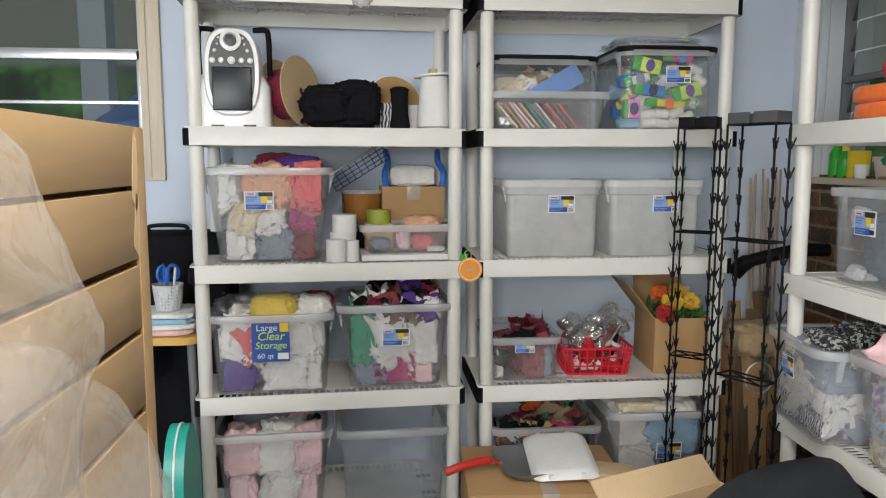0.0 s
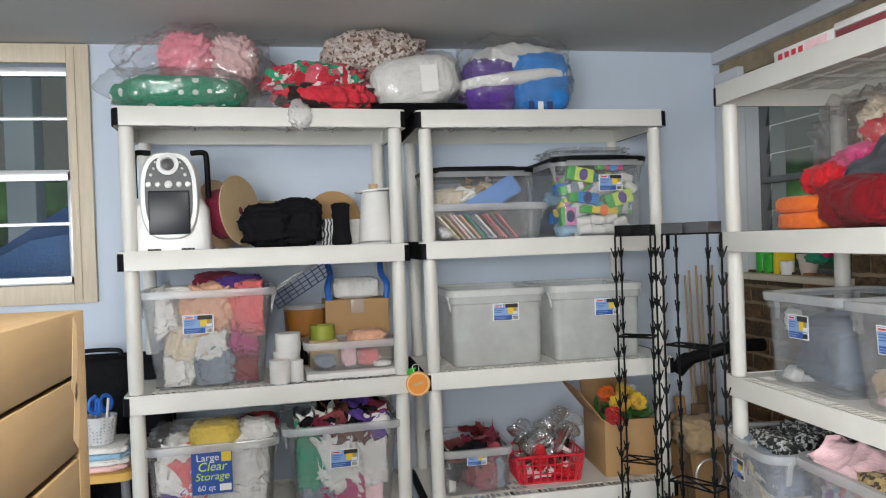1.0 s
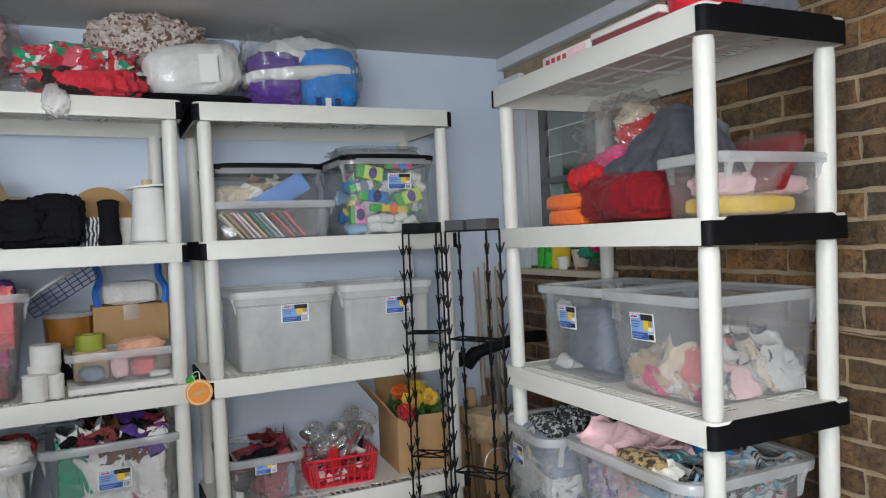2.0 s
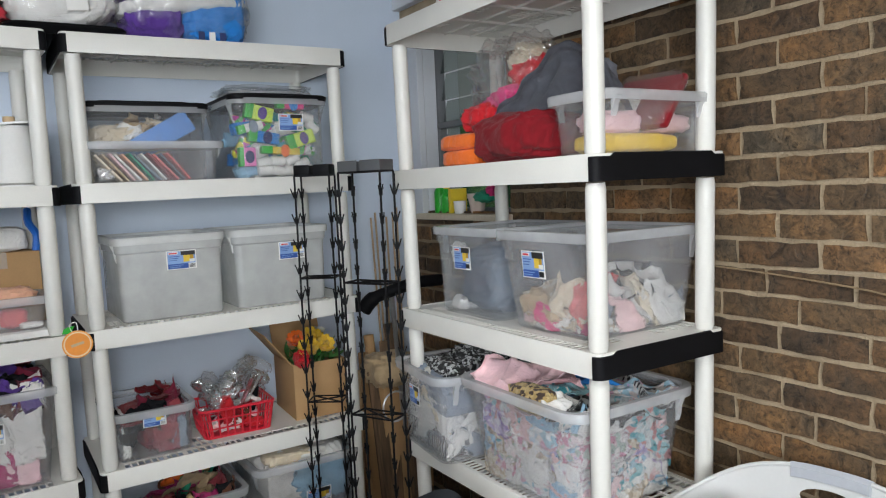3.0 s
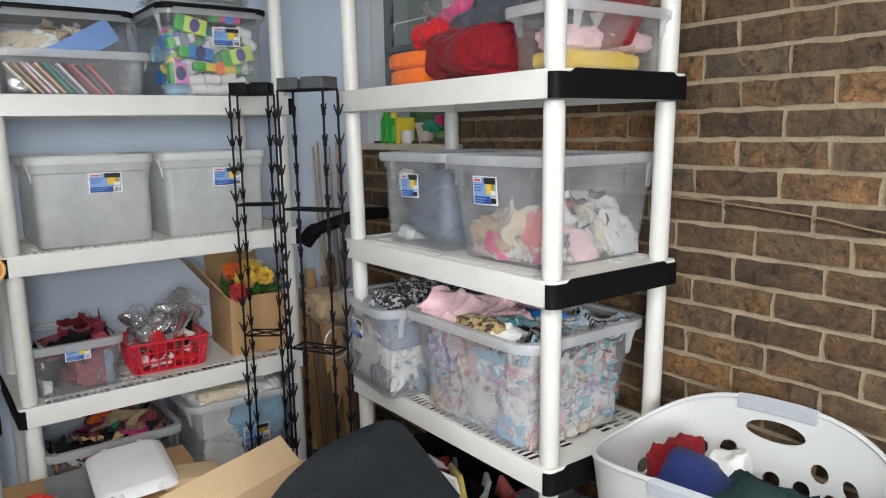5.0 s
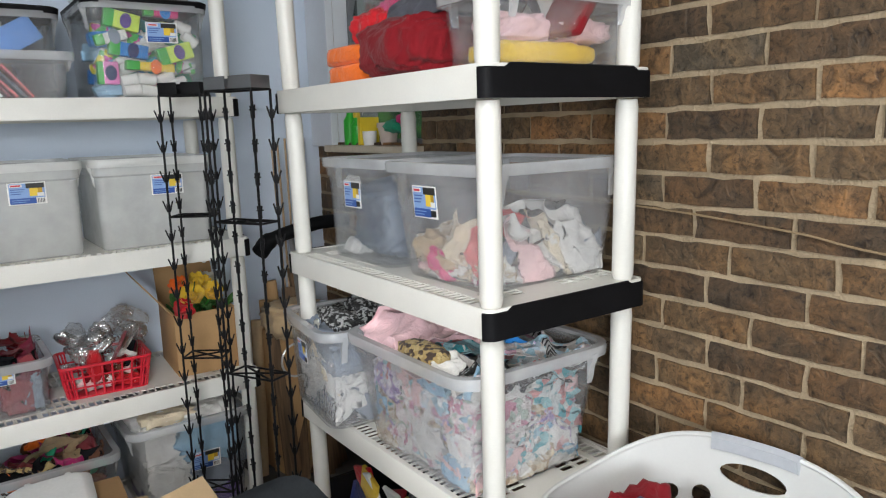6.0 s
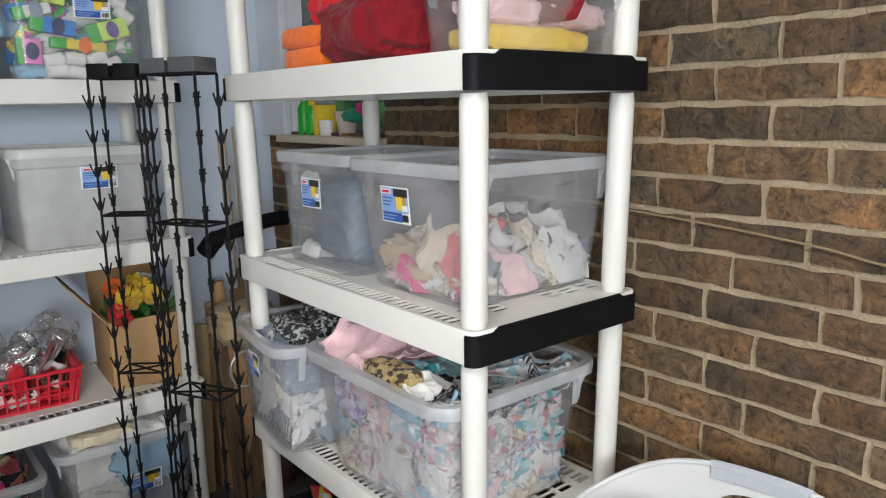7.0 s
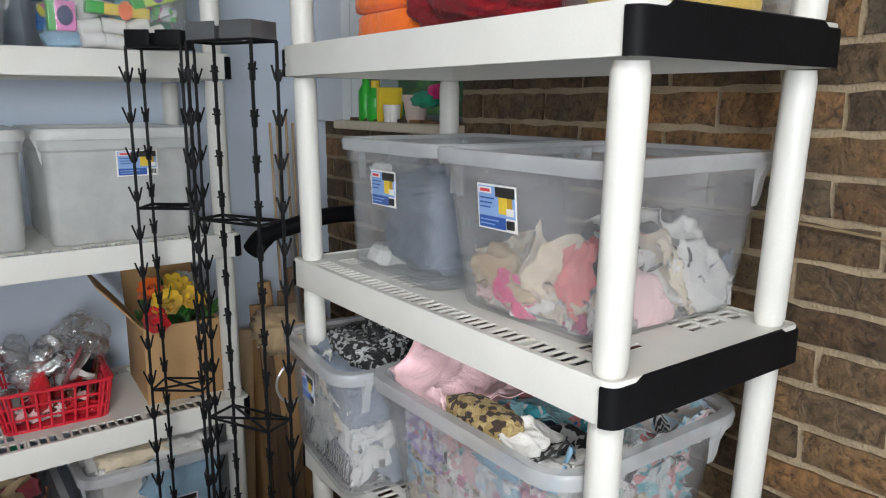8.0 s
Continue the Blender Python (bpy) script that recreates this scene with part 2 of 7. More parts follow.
C = {k: cloth(k + "_cloth", v) for k, v in dict(
    white=(0.74, 0.73, 0.70), cream=(0.70, 0.60, 0.44), pink=(0.86, 0.58, 0.61), hotpink=(0.72, 0.05, 0.22), red=(0.52, 0.018, 0.025),
    coral=(0.72, 0.16, 0.16), crimson=(0.19, 0.008, 0.013), maroon=(0.20, 0.02, 0.045), magenta=(0.42, 0.03, 0.15), purple=(0.10, 0.045, 0.26), lilac=(0.42, 0.34, 0.62),
    orange=(0.80, 0.16, 0.02), yellow=(0.75, 0.50, 0.04), gold=(0.62, 0.46, 0.10), green=(0.03, 0.30, 0.17), emerald=(0.02, 0.28, 0.13), black=(0.012, 0.012, 0.014), grey=(0.15, 0.157, 0.185),
    slate=(0.22, 0.26, 0.32), darkgreen=(0.03, 0.055, 0.055), navy=(0.02, 0.03, 0.12), blue=(0.03, 0.22, 0.62), sky=(0.30, 0.50, 0.66), teal=(0.04, 0.36, 0.40),
    peach=(0.74, 0.42, 0.28), blush=(0.78, 0.52, 0.52), rosepink=(0.80, 0.27, 0.34), denim=(0.085, 0.11, 0.15), brown=(0.14, 0.06, 0.035), rosewood=(0.26, 0.05, 0.06), tan=(0.46, 0.34, 0.2)).items()}
C["dots"] = printed("green_polka_dot_print", [(0.02, 0.24, 0.13), (0.74, 0.75, 0.70)], 22, kind="dots")
C["leopard"] = printed("leopard_print", [(0.50, 0.42, 0.38), (0.16, 0.10, 0.07), (0.40, 0.30, 0.26), (0.60, 0.54, 0.5)], 100)
C["xmas"] = printed("red_green_white_print", [(0.50, 0.02, 0.04), (0.03, 0.30, 0.15), (0.7, 0.68, 0.66), (0.60, 0.10, 0.14)], 38)
C["redblack"] = printed("red_black_print", [(0.60, 0.02, 0.04), (0.02, 0.01, 0.01), (0.62, 0.03, 0.05)], 26)
C["zebra"] = printed("zebra_print", [(0.03, 0.03, 0.035), (0.62, 0.63, 0.62)], 26, kind="stripes")
C["scroll"] = printed("black_white_scroll_print", [(0.012, 0.012, 0.013), (0.02, 0.02, 0.02), (0.45, 0.46, 0.46)], 115)
C["floral"] = printed("blue_floral_print", [(0.56, 0.68, 0.78), (0.76, 0.78, 0.8), (0.6, 0.36, 0.46), (0.36, 0.56, 0.66), (0.72, 0.66, 0.64)], 52)
C["violet"] = printed("violet_dot_print", [(0.70, 0.66, 0.76), (0.36, 0.26, 0.52), (0.5, 0.4, 0.66)], 70)
C["tealprint"] = printed("teal_coral_print", [(0.05, 0.36, 0.42), (0.62, 0.66, 0.66), (0.62, 0.26, 0.26), (0.3, 0.55, 0.6)], 42)
C["oat"] = printed("oatmeal_fleck_print", [(0.62, 0.52, 0.38), (0.40, 0.30, 0.2), (0.7, 0.64, 0.52)], 90)
C["rose"] = printed("rose_print", [(0.76, 0.62, 0.64), (0.6, 0.26, 0.36), (0.78, 0.74, 0.73), (0.42, 0.5, 0.44)], 60)
C["cheetah"] = printed("cheetah_print", [(0.34, 0.24, 0.09), (0.05, 0.03, 0.02), (0.45, 0.34, 0.15)], 90)
C["candy"] = printed("bright_packet_print", [(0.70, 0.72, 0.72), (0.1, 0.5, 0.12), (0.78, 0.7, 0.06), (0.62, 0.08, 0.36), (0.1, 0.3, 0.62), (0.75, 0.75, 0.74)], 42, 0.35)


# ---- building helpers ----
def mesh_of(bm, smooth=None):
    me = bpy.data.meshes.new("mesh")
    bmesh.ops.recalc_face_normals(bm, faces=bm.faces)
    bm.to_mesh(me)
    bm.free()
    if smooth is not None:
        me.polygons.foreach_set("use_smooth", [True] * len(me.polygons))
        if smooth < 180:
            me.set_sharp_from_angle(angle=radians(smooth))
    return me


def part(name, bm, material, parent, label="", smooth=40, m=None):
    ob = new(name, mesh_of(bm, smooth) if isinstance(bm, bmesh.types.BMesh) else bm)
    if not ob.data.materials:
        ob.data.materials.append(material)
    ob.parent = parent
    if m is not None:
        ob.matrix_basis = m
    if label:
        ob["label"] = label
    return ob


def thing(name, m, label, category, group="", kind=""):
    ob = new(name)
    ob.empty_display_size = 0.05
    ob.matrix_basis = m
    return tagged(ob, label, category, group, kind)


def solid(name, bm, material, m, label, category, group="", kind="", smooth=40):
    ob = new(name, mesh_of(bm, smooth) if isinstance(bm, bmesh.types.BMesh) else bm)
    if not ob.data.materials:
        ob.data.materials.append(material)
    ob.matrix_basis = m
    return tagged(ob, label, category, group, kind)


def box(x0, x1, y0, y1, z0, z1, bevel=0.003, bm=None, seg=2):
    own = bmesh.new()
    bmesh.ops.create_cube(own, size=1)
    for v in own.verts:
        v.co = Vector((x0 + (v.co.x + 0.5) * (x1 - x0), y0 + (v.co.y + 0.5) * (y1 - y0), z0 + (v.co.z + 0.5) * (z1 - z0)))
    if bevel:
        bmesh.ops.bevel(own, geom=own.edges[:], offset=min(bevel, 0.45 * min(abs(x1 - x0), abs(y1 - y0), abs(z1 - z0))), segments=seg, affect="EDGES", profile=0.5)
    if bm is None:
        return own
    return join(bm, own)


def join(bm, own):
    me = bpy.data.meshes.new("tmp")
    own.to_mesh(me)
    own.free()
    bm.from_mesh(me)
    bpy.data.meshes.remove(me)
    return bm


def rr(w, d, r, n=4, cx=0.0, cy=0.0):
    """A rounded rectangle's points, anticlockwise."""
    out = []
    for sx, sy, a0 in ((1, 1, 0), (-1, 1, 90), (-1, -1, 180), (1, -1, 270)):
        for i in range(n + 1):
            a = radians(a0 + 90 * i / n)
            out.append((cx + sx * (w / 2 - r) + r * math.cos(a), cy + sy * (d / 2 - r) + r * math.sin(a)))
    return out


def loft(loops, caps=(True, True), bm=None, closed=True):
    bm = bm or bmesh.new()
    rows = [[bm.verts.new(p) for p in loop] for loop in loops]
    n = len(rows[0])
    for a, b in zip(rows, rows[1:]):
        for i in range(n if closed else n - 1):
            j = (i + 1) % n
            bm.faces.new((a[i], a[j], b[j], b[i]))
    if caps[0]:
        bm.faces.new(rows[0][::-1])
    if caps[1]:
        bm.faces.new(rows[-1])
    return bm


def lathe(profile, n=24, bm=None, caps=(True, True)):
    return loft([[(r * math.cos(2 * math.pi * i / n), r * math.sin(2 * math.pi * i / n), z) for i in range(n)] for r, z in profile], caps, bm)


def tube(points, r, n=8, bm=None):
    """A round bar along the points."""
    pts = [Vector(p) for p in points]
    loops = []
    for i, p in enumerate(pts):
        d = (pts[min(i + 1, len(pts) - 1)] - pts[max(i - 1, 0)]).normalized()
        a = d.orthogonal().normalized() if i == 0 else (a - d * a.dot(d)).normalized()
        b = d.cross(a)
        rad = r[i] if isinstance(r, (list, tuple)) else r
        loops.append([p + rad * (math.cos(2 * math.pi * k / n) * a + math.sin(2 * math.pi * k / n) * b) for k in range(n)])
    return loft(loops, bm=bm)


def arc_points(points, n=8):
    """A smooth line through the points."""
    p = [Vector(q) for q in points]
    p = [2 * p[0] - p[1]] + p + [2 * p[-1] - p[-2]]
    out = []
    for i in range(1, len(p) - 2):
        for k in range(n):
            t = k / n
            out.append(0.5 * (2 * p[i] + (p[i + 1] - p[i - 1]) * t + (2 * p[i - 1] - 5 * p[i] + 4 * p[i + 1] - p[i + 2]) * t * t + (3 * p[i] - p[i - 1] - 3 * p[i + 1] + p[i + 2]) * t ** 3))
    return out + [p[-2]]


SPHERES = {}


def sphere(level):
    if level not in SPHERES:
        bm = bmesh.new()
        bmesh.ops.create_icosphere(bm, subdivisions=level, radius=1)
        bm.verts.ensure_lookup_table()
        SPHERES[level] = (np.array([v.co[:] for v in bm.verts]), [[v.index for v in f.verts] for f in bm.faces])
        bm.free()
    return SPHERES[level]


def creases(p, rng, count, freq):
    """Folds: ridges along many random directions, bent by one another."""
    out = np.zeros(len(p))
    q = p.copy()
    for k in range(count):
        f = freq * (1 + 0.55 * k)
        d = rng.normal(size=3)
        d /= np.linalg.norm(d)
        s = np.sin(f * (q @ d) + rng.uniform(0, 6.28))
        out += (0.5 - np.abs(s)) / (1 + 0.5 * k)
        q = q + 0.5 / f * np.outer(s, rng.normal(size=3))
    return out


def lump(w, d, h, seed, level=4, boxy=0.6, amp=0.16, freq=5.0, flat=True):
    """A crumpled heap of cloth, w by d by h, standing on z = 0."""
    v, faces = sphere(level)
    rng = np.random.default_rng(seed)
    p = np.sign(v) * np.abs(v) ** boxy
    half = np.array([w, d, h]) / 2
    amp = min(amp, 0.17)
    c = creases(v * half / max(half) * 1.6, rng, 6, freq * 0.72)
    p = p * half * (1 + amp * c)[:, None]
    p = p + v * (amp * 0.3 * min(half)) * creases(v * half / max(half) * 2.2, rng, 5, freq * 1.5)[:, None]
    lim = half * 1.12
    p = np.clip(p, -lim, lim)
    p[:, 2] += half[2]
    if flat:
        p[:, 2] = np.maximum(p[:, 2], 0.0)
    me = bpy.data.meshes.new("lump")
    me.from_pydata(p.tolist(), [], faces)
    me.polygons.foreach_set("use_smooth", [True] * len(me.polygons))
    return me


SEED = [100]


def heap(m, w, d, h, colour, words, level=4, amp=0.16, freq=5.0, boxy=0.6, name="crumpled_fabric", material=None, group="", category="fabric"):
    SEED[0] += 1
    return solid(name, lump(w, d, h, SEED[0], level, boxy, amp, freq), material or C[colour], m, words, category, group)


def at(x, y, z, rx=0, ry=0, rz=0):
    return pose(x, y, z, rx, ry, rz)


# ---- the three shelf units: place, turn and the lean of each ----
W, D, LIP, PITCH, Z3 = 0.914, 0.441, 0.060, 0.448, 0.965
UNITS = {"L": (-0.685, 1.950, 4.02, 0.0013, -0.0152), "R": (0.270, 2.017, 0.41, -0.0059, -0.0003), "T": (1.170, 1.683, -90.01, -0.0407, -0.0531)}


def level_z(k):
    return Z3 + (3 - k) * PITCH


def on(unit, u, v, z, turn=0.0):
    """The pose of a thing at u along the unit's front, v behind its front edge, at height z."""
    x, y, yaw, lx, ly = UNITS[unit]
    a = radians(yaw)
    return pose(x + u * math.cos(a) - v * math.sin(a) + (z - Z3) * lx, y + u * math.sin(a) + v * math.cos(a) + (z - Z3) * ly, z, 0, 0, yaw + turn)

# ---- the room ----
def structure(name, bm, material, label, category, smooth=None):
    return solid(name, bm, material, Matrix.Identity(4), label, category, kind="structure", smooth=smooth)


structure("floor", box(WEST - 0.15, EAST + 0.2, SOUTH - 0.15, NORTH + 0.15, -0.1, 0.0, 0), M_floor, "dark grey bare concrete floor of the store room", "floor")
structure("ceiling", box(WEST - 0.15, EAST + 0.2, SOUTH - 0.15, NORTH + 0.15, CEIL, CEIL + 0.1, 0), M_ceil, "plain off-white painted ceiling", "ceiling")
# north wall with its window opening
WX0, WX1, WZ0, WZ1 = -1.95, -0.965, 1.30, 2.115
bm = box(WX1, EAST + 0.2, NORTH, NORTH + 0.12, 0, CEIL, 0)
box(WEST, WX0, NORTH, NORTH + 0.12, 0, CEIL, 0, bm)
box(WX0, WX1, NORTH, NORTH + 0.12, 0, WZ0, 0, bm)
box(WX0, WX1, NORTH, NORTH + 0.12, WZ1, CEIL, 0, bm)
structure("wall_north", bm, M_wall, "pale blue painted wall behind the shelf units", "wall")
structure("wall_west", box(WEST - 0.15, WEST, SOUTH - 0.15, NORTH + 0.12, 0, CEIL, 0), M_wall, "pale blue painted side wall", "wall")
bm = box(WEST, -2.2, SOUTH - 0.15, SOUTH, 0, CEIL, 0)
box(-0.2, EAST, SOUTH - 0.15, SOUTH, 0, CEIL, 0, bm)
box(-2.2, -0.2, SOUTH - 0.15, SOUTH, 0, 0.85, 0, bm)
box(-2.2, -0.2, SOUTH - 0.15, SOUTH, 2.05, CEIL, 0, bm)
structure("wall_south", bm, M_wall, "pale blue painted wall with a wide window", "wall")

# north window: cream casing, aluminium sashes, glass
window = thing("window_1", at((WX0 + WX1) / 2, NORTH, WZ0), "aluminium sash window in a cream wooden casing", "window", kind="structure")
hw, hh = (WX1 - WX0) / 2, WZ1 - WZ0
cas = box(hw, hw + 0.078, -0.022, 0.0, -0.072, hh + 0.07, 0.003)
box(hw + 0.012, hw + 0.03, -0.028, -0.02, -0.06, hh + 0.06, 0.003, cas)
part("casing", cas, M_trim, window, "cream painted wooden casing")
cas = box(-hw - 0.078, -hw, -0.022, 0.0, -0.072, hh + 0.07, 0.003)
part("casing", cas, M_trim, window)
part("casing", box(-hw, hw, -0.022, 0.0, hh, hh + 0.07, 0.003), M_trim, window)
part("casing", box(-hw, hw, -0.022, 0.0, -0.072, 0, 0.003), M_trim, window)
for z0, z1, y in ((0.0, 0.42, 0.018), (0.40, hh, 0.045)):
    fr = box(-hw, hw, y, y + 0.025, z0, z0 + 0.03, 0.003)
    box(-hw, hw, y, y + 0.025, z1 - 0.035, z1, 0.003, fr)
    box(hw - 0.024, hw, y, y + 0.025, z0, z1, 0.003, fr)
    box(-hw, -hw + 0.024, y, y + 0.025, z0, z1, 0.003, fr)
    mid = (z0 + z1) / 2 + 0.015
    box(-hw, hw, y + 0.004, y + 0.02, mid - 0.007, mid + 0.007, 0.002, fr)
    part("sash", fr, M_alu, window, "bare aluminium sash")
m_glass, nt, b = tree("window_glass")
b.inputs["Base Color"].default_value, b.inputs["Roughness"].default_value = (0.02, 0.025, 0.025, 1), 0.02
tr = nt.nodes.new("ShaderNodeBsdfTransparent")
tr.inputs[0].default_value = (0.8, 0.84, 0.82, 1)
mx = nt.nodes.new("ShaderNodeMixShader")
mx.inputs[0].default_value = 0.22
link(nt, tr.outputs[0], mx.inputs[1])
link(nt, b.outputs[0], mx.inputs[2])
link(nt, mx.outputs[0], nt.nodes["Material Output"].inputs[0])
for z0, z1, y in ((0.03, 0.385, 0.03), (0.43, hh - 0.035, 0.057)):
    part("pane", box(-hw + 0.024, hw - 0.024, y, y + 0.003, z0, z1, 0), m_glass, window, smooth=None).visible_shadow = False


# the outdoors beyond the glass: dim garden, porch posts and a blue tarpaulin
def garden(nt, e):
    n = noise_node(nt, 2.2, 7, 0.65)
    r = ramp(nt, n.outputs[0], [(0.3, (0.012, 0.016, 0.012)), (0.5, (0.03, 0.06, 0.03)), (0.62, (0.09, 0.2, 0.06)), (0.78, (0.35, 0.5, 0.3))])
    tc = nt.nodes.new("ShaderNodeTexCoord")
    sep = nt.nodes.new("ShaderNodeSeparateXYZ")
    link(nt, tc.outputs["Object"], sep.inputs[0])
    # Above 2 m the backdrop glows grey, painting in the upper sash's reflection.
    up = nt.nodes.new("ShaderNodeMapRange")
    up.inputs[1].default_value, up.inputs[2].default_value = 2.0, 2.06
    link(nt, sep.outputs[2], up.inputs[0])
    mm = nt.nodes.new("ShaderNodeMix")
    mm.data_type = "RGBA"
    link(nt, up.outputs[0], mm.inputs[0])
    link(nt, r.outputs[0], mm.inputs[6])
    mm.inputs[7].default_value = (0.17, 0.175, 0.17, 1)
    link(nt, mm.outputs[2], e.inputs[0])
    e.inputs[1].default_value = 1.3


M_garden = glow("distant_garden", garden)
solid("backdrop", box(-6, 6, 5.5, 5.52, -1, 4, 0), M_garden, Matrix.Identity(4), "dim green garden, painted grey above for the upper sash's reflection", "backdrop", kind="structure", smooth=None)
solid("backdrop", box(4.4, 4.42, -2.6, 5.5, -1, 4, 0), M_garden, Matrix.Identity(4), "dim green garden beyond the side window", "backdrop", kind="structure", smooth=None)
structure("ground", box(-12, 12, NORTH + 0.12, 12, -0.25, -0.12, 0), M_floor, "dim bare ground outside the windows", "ground")
structure("porch_post", box(-1.62, -1.48, 3.6, 3.74, -0.12, 2.6, 0.005), M_white_trim, "white painted porch post outside the window", "post")
bm = loft([[(-1.9, 3.3, -0.12), (-1.35, 3.3, -0.12), (-1.0, 3.4, -0.12)], [(-1.85, 3.3, 1.25), (-1.4, 3.28, 1.48), (-1.0, 3.4, 1.55)], [(-1.75, 3.6, 1.32), (-1.35, 3.65, 1.66), (-1.0, 3.7, 1.7)]], (False, False), closed=False)
solid("tarpaulin", bm, plain("blue_tarpaulin", (0.06, 0.25, 0.75), 0.4, 0, 0.2, 6, 40, 0.6, 0.01), Matrix.Identity(4), "bright blue tarpaulin draped outside the window", "tarpaulin")

# east wall: mortar bed with the window opening; the bricks follow last
EY0, EY1, EZ0, EZ1 = 1.715, 2.30, 1.245, 2.06
BED = EAST + 0.009
bm = box(BED, BED + 0.18, SOUTH - 0.15, EY0, 0, CEIL, 0)
box(BED, BED + 0.18, EY1, NORTH, 0, CEIL, 0, bm)
box(BED, BED + 0.18, EY0, EY1, 0, EZ0, 0, bm)
box(BED, BED + 0.18, EY0, EY1, EZ1, CEIL, 0, bm)
wall_east = structure("wall_east", bm, M_mortar, "dark brown brick wall with tan mortar joints", "wall")
structure("trim_corner", box(EAST - 0.022, BED, EY1 - 0.005, NORTH - 0.004, EZ0 - 0.005, 2.09, 0.003), M_white_trim, "pale painted board between window and corner", "trim")
structure("trim_reveal", box(BED + 0.001, BED + 0.178, EY1 - 0.006, EY1 - 0.001, EZ0 + 0.001, EZ1 - 0.001, 0.001), M_white_trim, "pale painted board lining the window reveal", "trim")
structure("trim_crown", box(EAST - 0.03, BED, SOUTH, NORTH - 0.004, 2.135, CEIL - 0.002, 0.004), M_white_trim, "narrow pale trim along the top of the brick wall", "trim")
structure("window_sill", box(EAST - 0.05, BED + 0.16, EY0 - 0.02, EY1 + 0.01, EZ0 - 0.025, EZ0, 0.004), M_trim, "cream painted window sill over the bricks", "sill")
window = thing("window_2", at(BED + 0.08, (EY0 + EY1) / 2, EZ0), "louvred window with greenish panes behind the shelf unit", "window", kind="structure")
hw, hh = (EY1 - EY0) / 2, EZ1 - EZ0
fr = box(-0.02, 0.02, hw - 0.02, hw, 0, hh, 0.003)
box(-0.02, 0.02, -hw, -hw + 0.02, 0, hh, 0.003, fr)
box(-0.02, 0.02, -hw, hw, hh - 0.03, hh, 0.003, fr)
box(-0.02, 0.02, -hw, hw, 0.0, 0.02, 0.003, fr)
box(-0.02, 0.02, -hw, hw, 0.36, 0.385, 0.003, fr)
part("window_frame", fr, M_greymetal, window, "grey metal window frame")
for i in range(7):
    part("pane", box(-0.003, 0.003, -hw + 0.02, hw - 0.02, 0, 0.118, 0.001), m_glass, window, smooth=None, m=pose(0, 0, 0.02 + i * 0.115, 0, 14, 0)).visible_shadow = False


# added ceiling tube fixture, out of view, and the wide south window
fix = thing("added_ceiling_light", at(0.0, -0.3, CEIL - 0.055), "unseen white tube fixture added overhead to light the shelves", "ceiling light")
part("body", box(-0.07, 0.07, -0.63, 0.63, 0.02, 0.055, 0.006), M_white_pl, fix)


def tube_glow(nt, e):
    e.inputs[0].default_value, e.inputs[1].default_value = (1, 0.97, 0.9, 1), 6.0


M_lit = glow("lit_tube", tube_glow)
part("tube", tube([(0, -0.6, 0.004), (0, 0.6, 0.004)], 0.013, 10), M_lit, fix, "glowing tube of the added ceiling fixture")
window = thing("window_3", at(-1.2, SOUTH - 0.07, 0.85), "wide window that lets daylight in", "window", kind="structure")
fr = box(-1.0, -0.95, -0.03, 0.03, 0, 1.2, 0.003)
for x in (-0.36, 0.31, 0.95):
    box(x, x + 0.05, -0.03, 0.03, 0, 1.2, 0.003, fr)
box(-1.0, 1.0, -0.03, 0.03, 0, 0.05, 0.003, fr)
box(-1.0, 1.0, -0.03, 0.03, 1.15, 1.2, 0.003, fr)
part("window_frame", fr, M_white_trim, window)


# ---- resin shelf units ----
def plate(us, vs, holes, z0, z1):
    """A flat slab on a grid, with the cells in holes left open right through."""
    bm = bmesh.new()
    top = [[bm.verts.new((u, v, z1)) for v in vs] for u in us]
    bot = [[bm.verts.new((u, v, z0)) for v in vs] for u in us]
    nu, nv = len(us) - 1, len(vs) - 1
    full = lambda i, j: 0 <= i < nu and 0 <= j < nv and (i, j) not in holes
    for i in range(nu):
        for j in range(nv):
            if not full(i, j):
                continue
            bm.faces.new((top[i][j], top[i + 1][j], top[i + 1][j + 1], top[i][j + 1]))
            bm.faces.new((bot[i][j], bot[i][j + 1], bot[i + 1][j + 1], bot[i + 1][j]))
            for di, dj, a, b in ((-1, 0, (i, j + 1), (i, j)), (1, 0, (i + 1, j), (i + 1, j + 1)), (0, -1, (i, j), (i + 1, j)), (0, 1, (i + 1, j + 1), (i, j + 1))):
                if not full(i + di, j + dj):
                    bm.faces.new((top[a[0]][a[1]], bot[a[0]][a[1]], bot[b[0]][b[1]], top[b[0]][b[1]]))
    return bm


def shelf_plate():
    us, holes_u, u = [0.006, 0.07], [], 0.07
    for g in range(4):
        for i in range(9):
            us += [u + 0.005, u + 0.0205]
            holes_u.append(len(us) - 2)
            u += 0.0205
        u += 0.009
        us.append(u)
    us += [W - 0.006]
    vs = [0.006, 0.018, 0.056, 0.075, 0.115, 0.125, 0.165, 0.19, 0.25, 0.275, 0.315, 0.325, 0.365, 0.384, 0.422, D - 0.006]
    holes = set()
    for i in holes_u:
        for j in (1, 13):
            holes.add((i, j))
        if (holes_u.index(i) // 3) % 4 in (0, 3) and not 13 < holes_u.index(i) < 27:
            for j in (3, 5, 9, 11):
                holes.add((i, j))
    return plate(us, vs, holes, -0.007, -0.003)


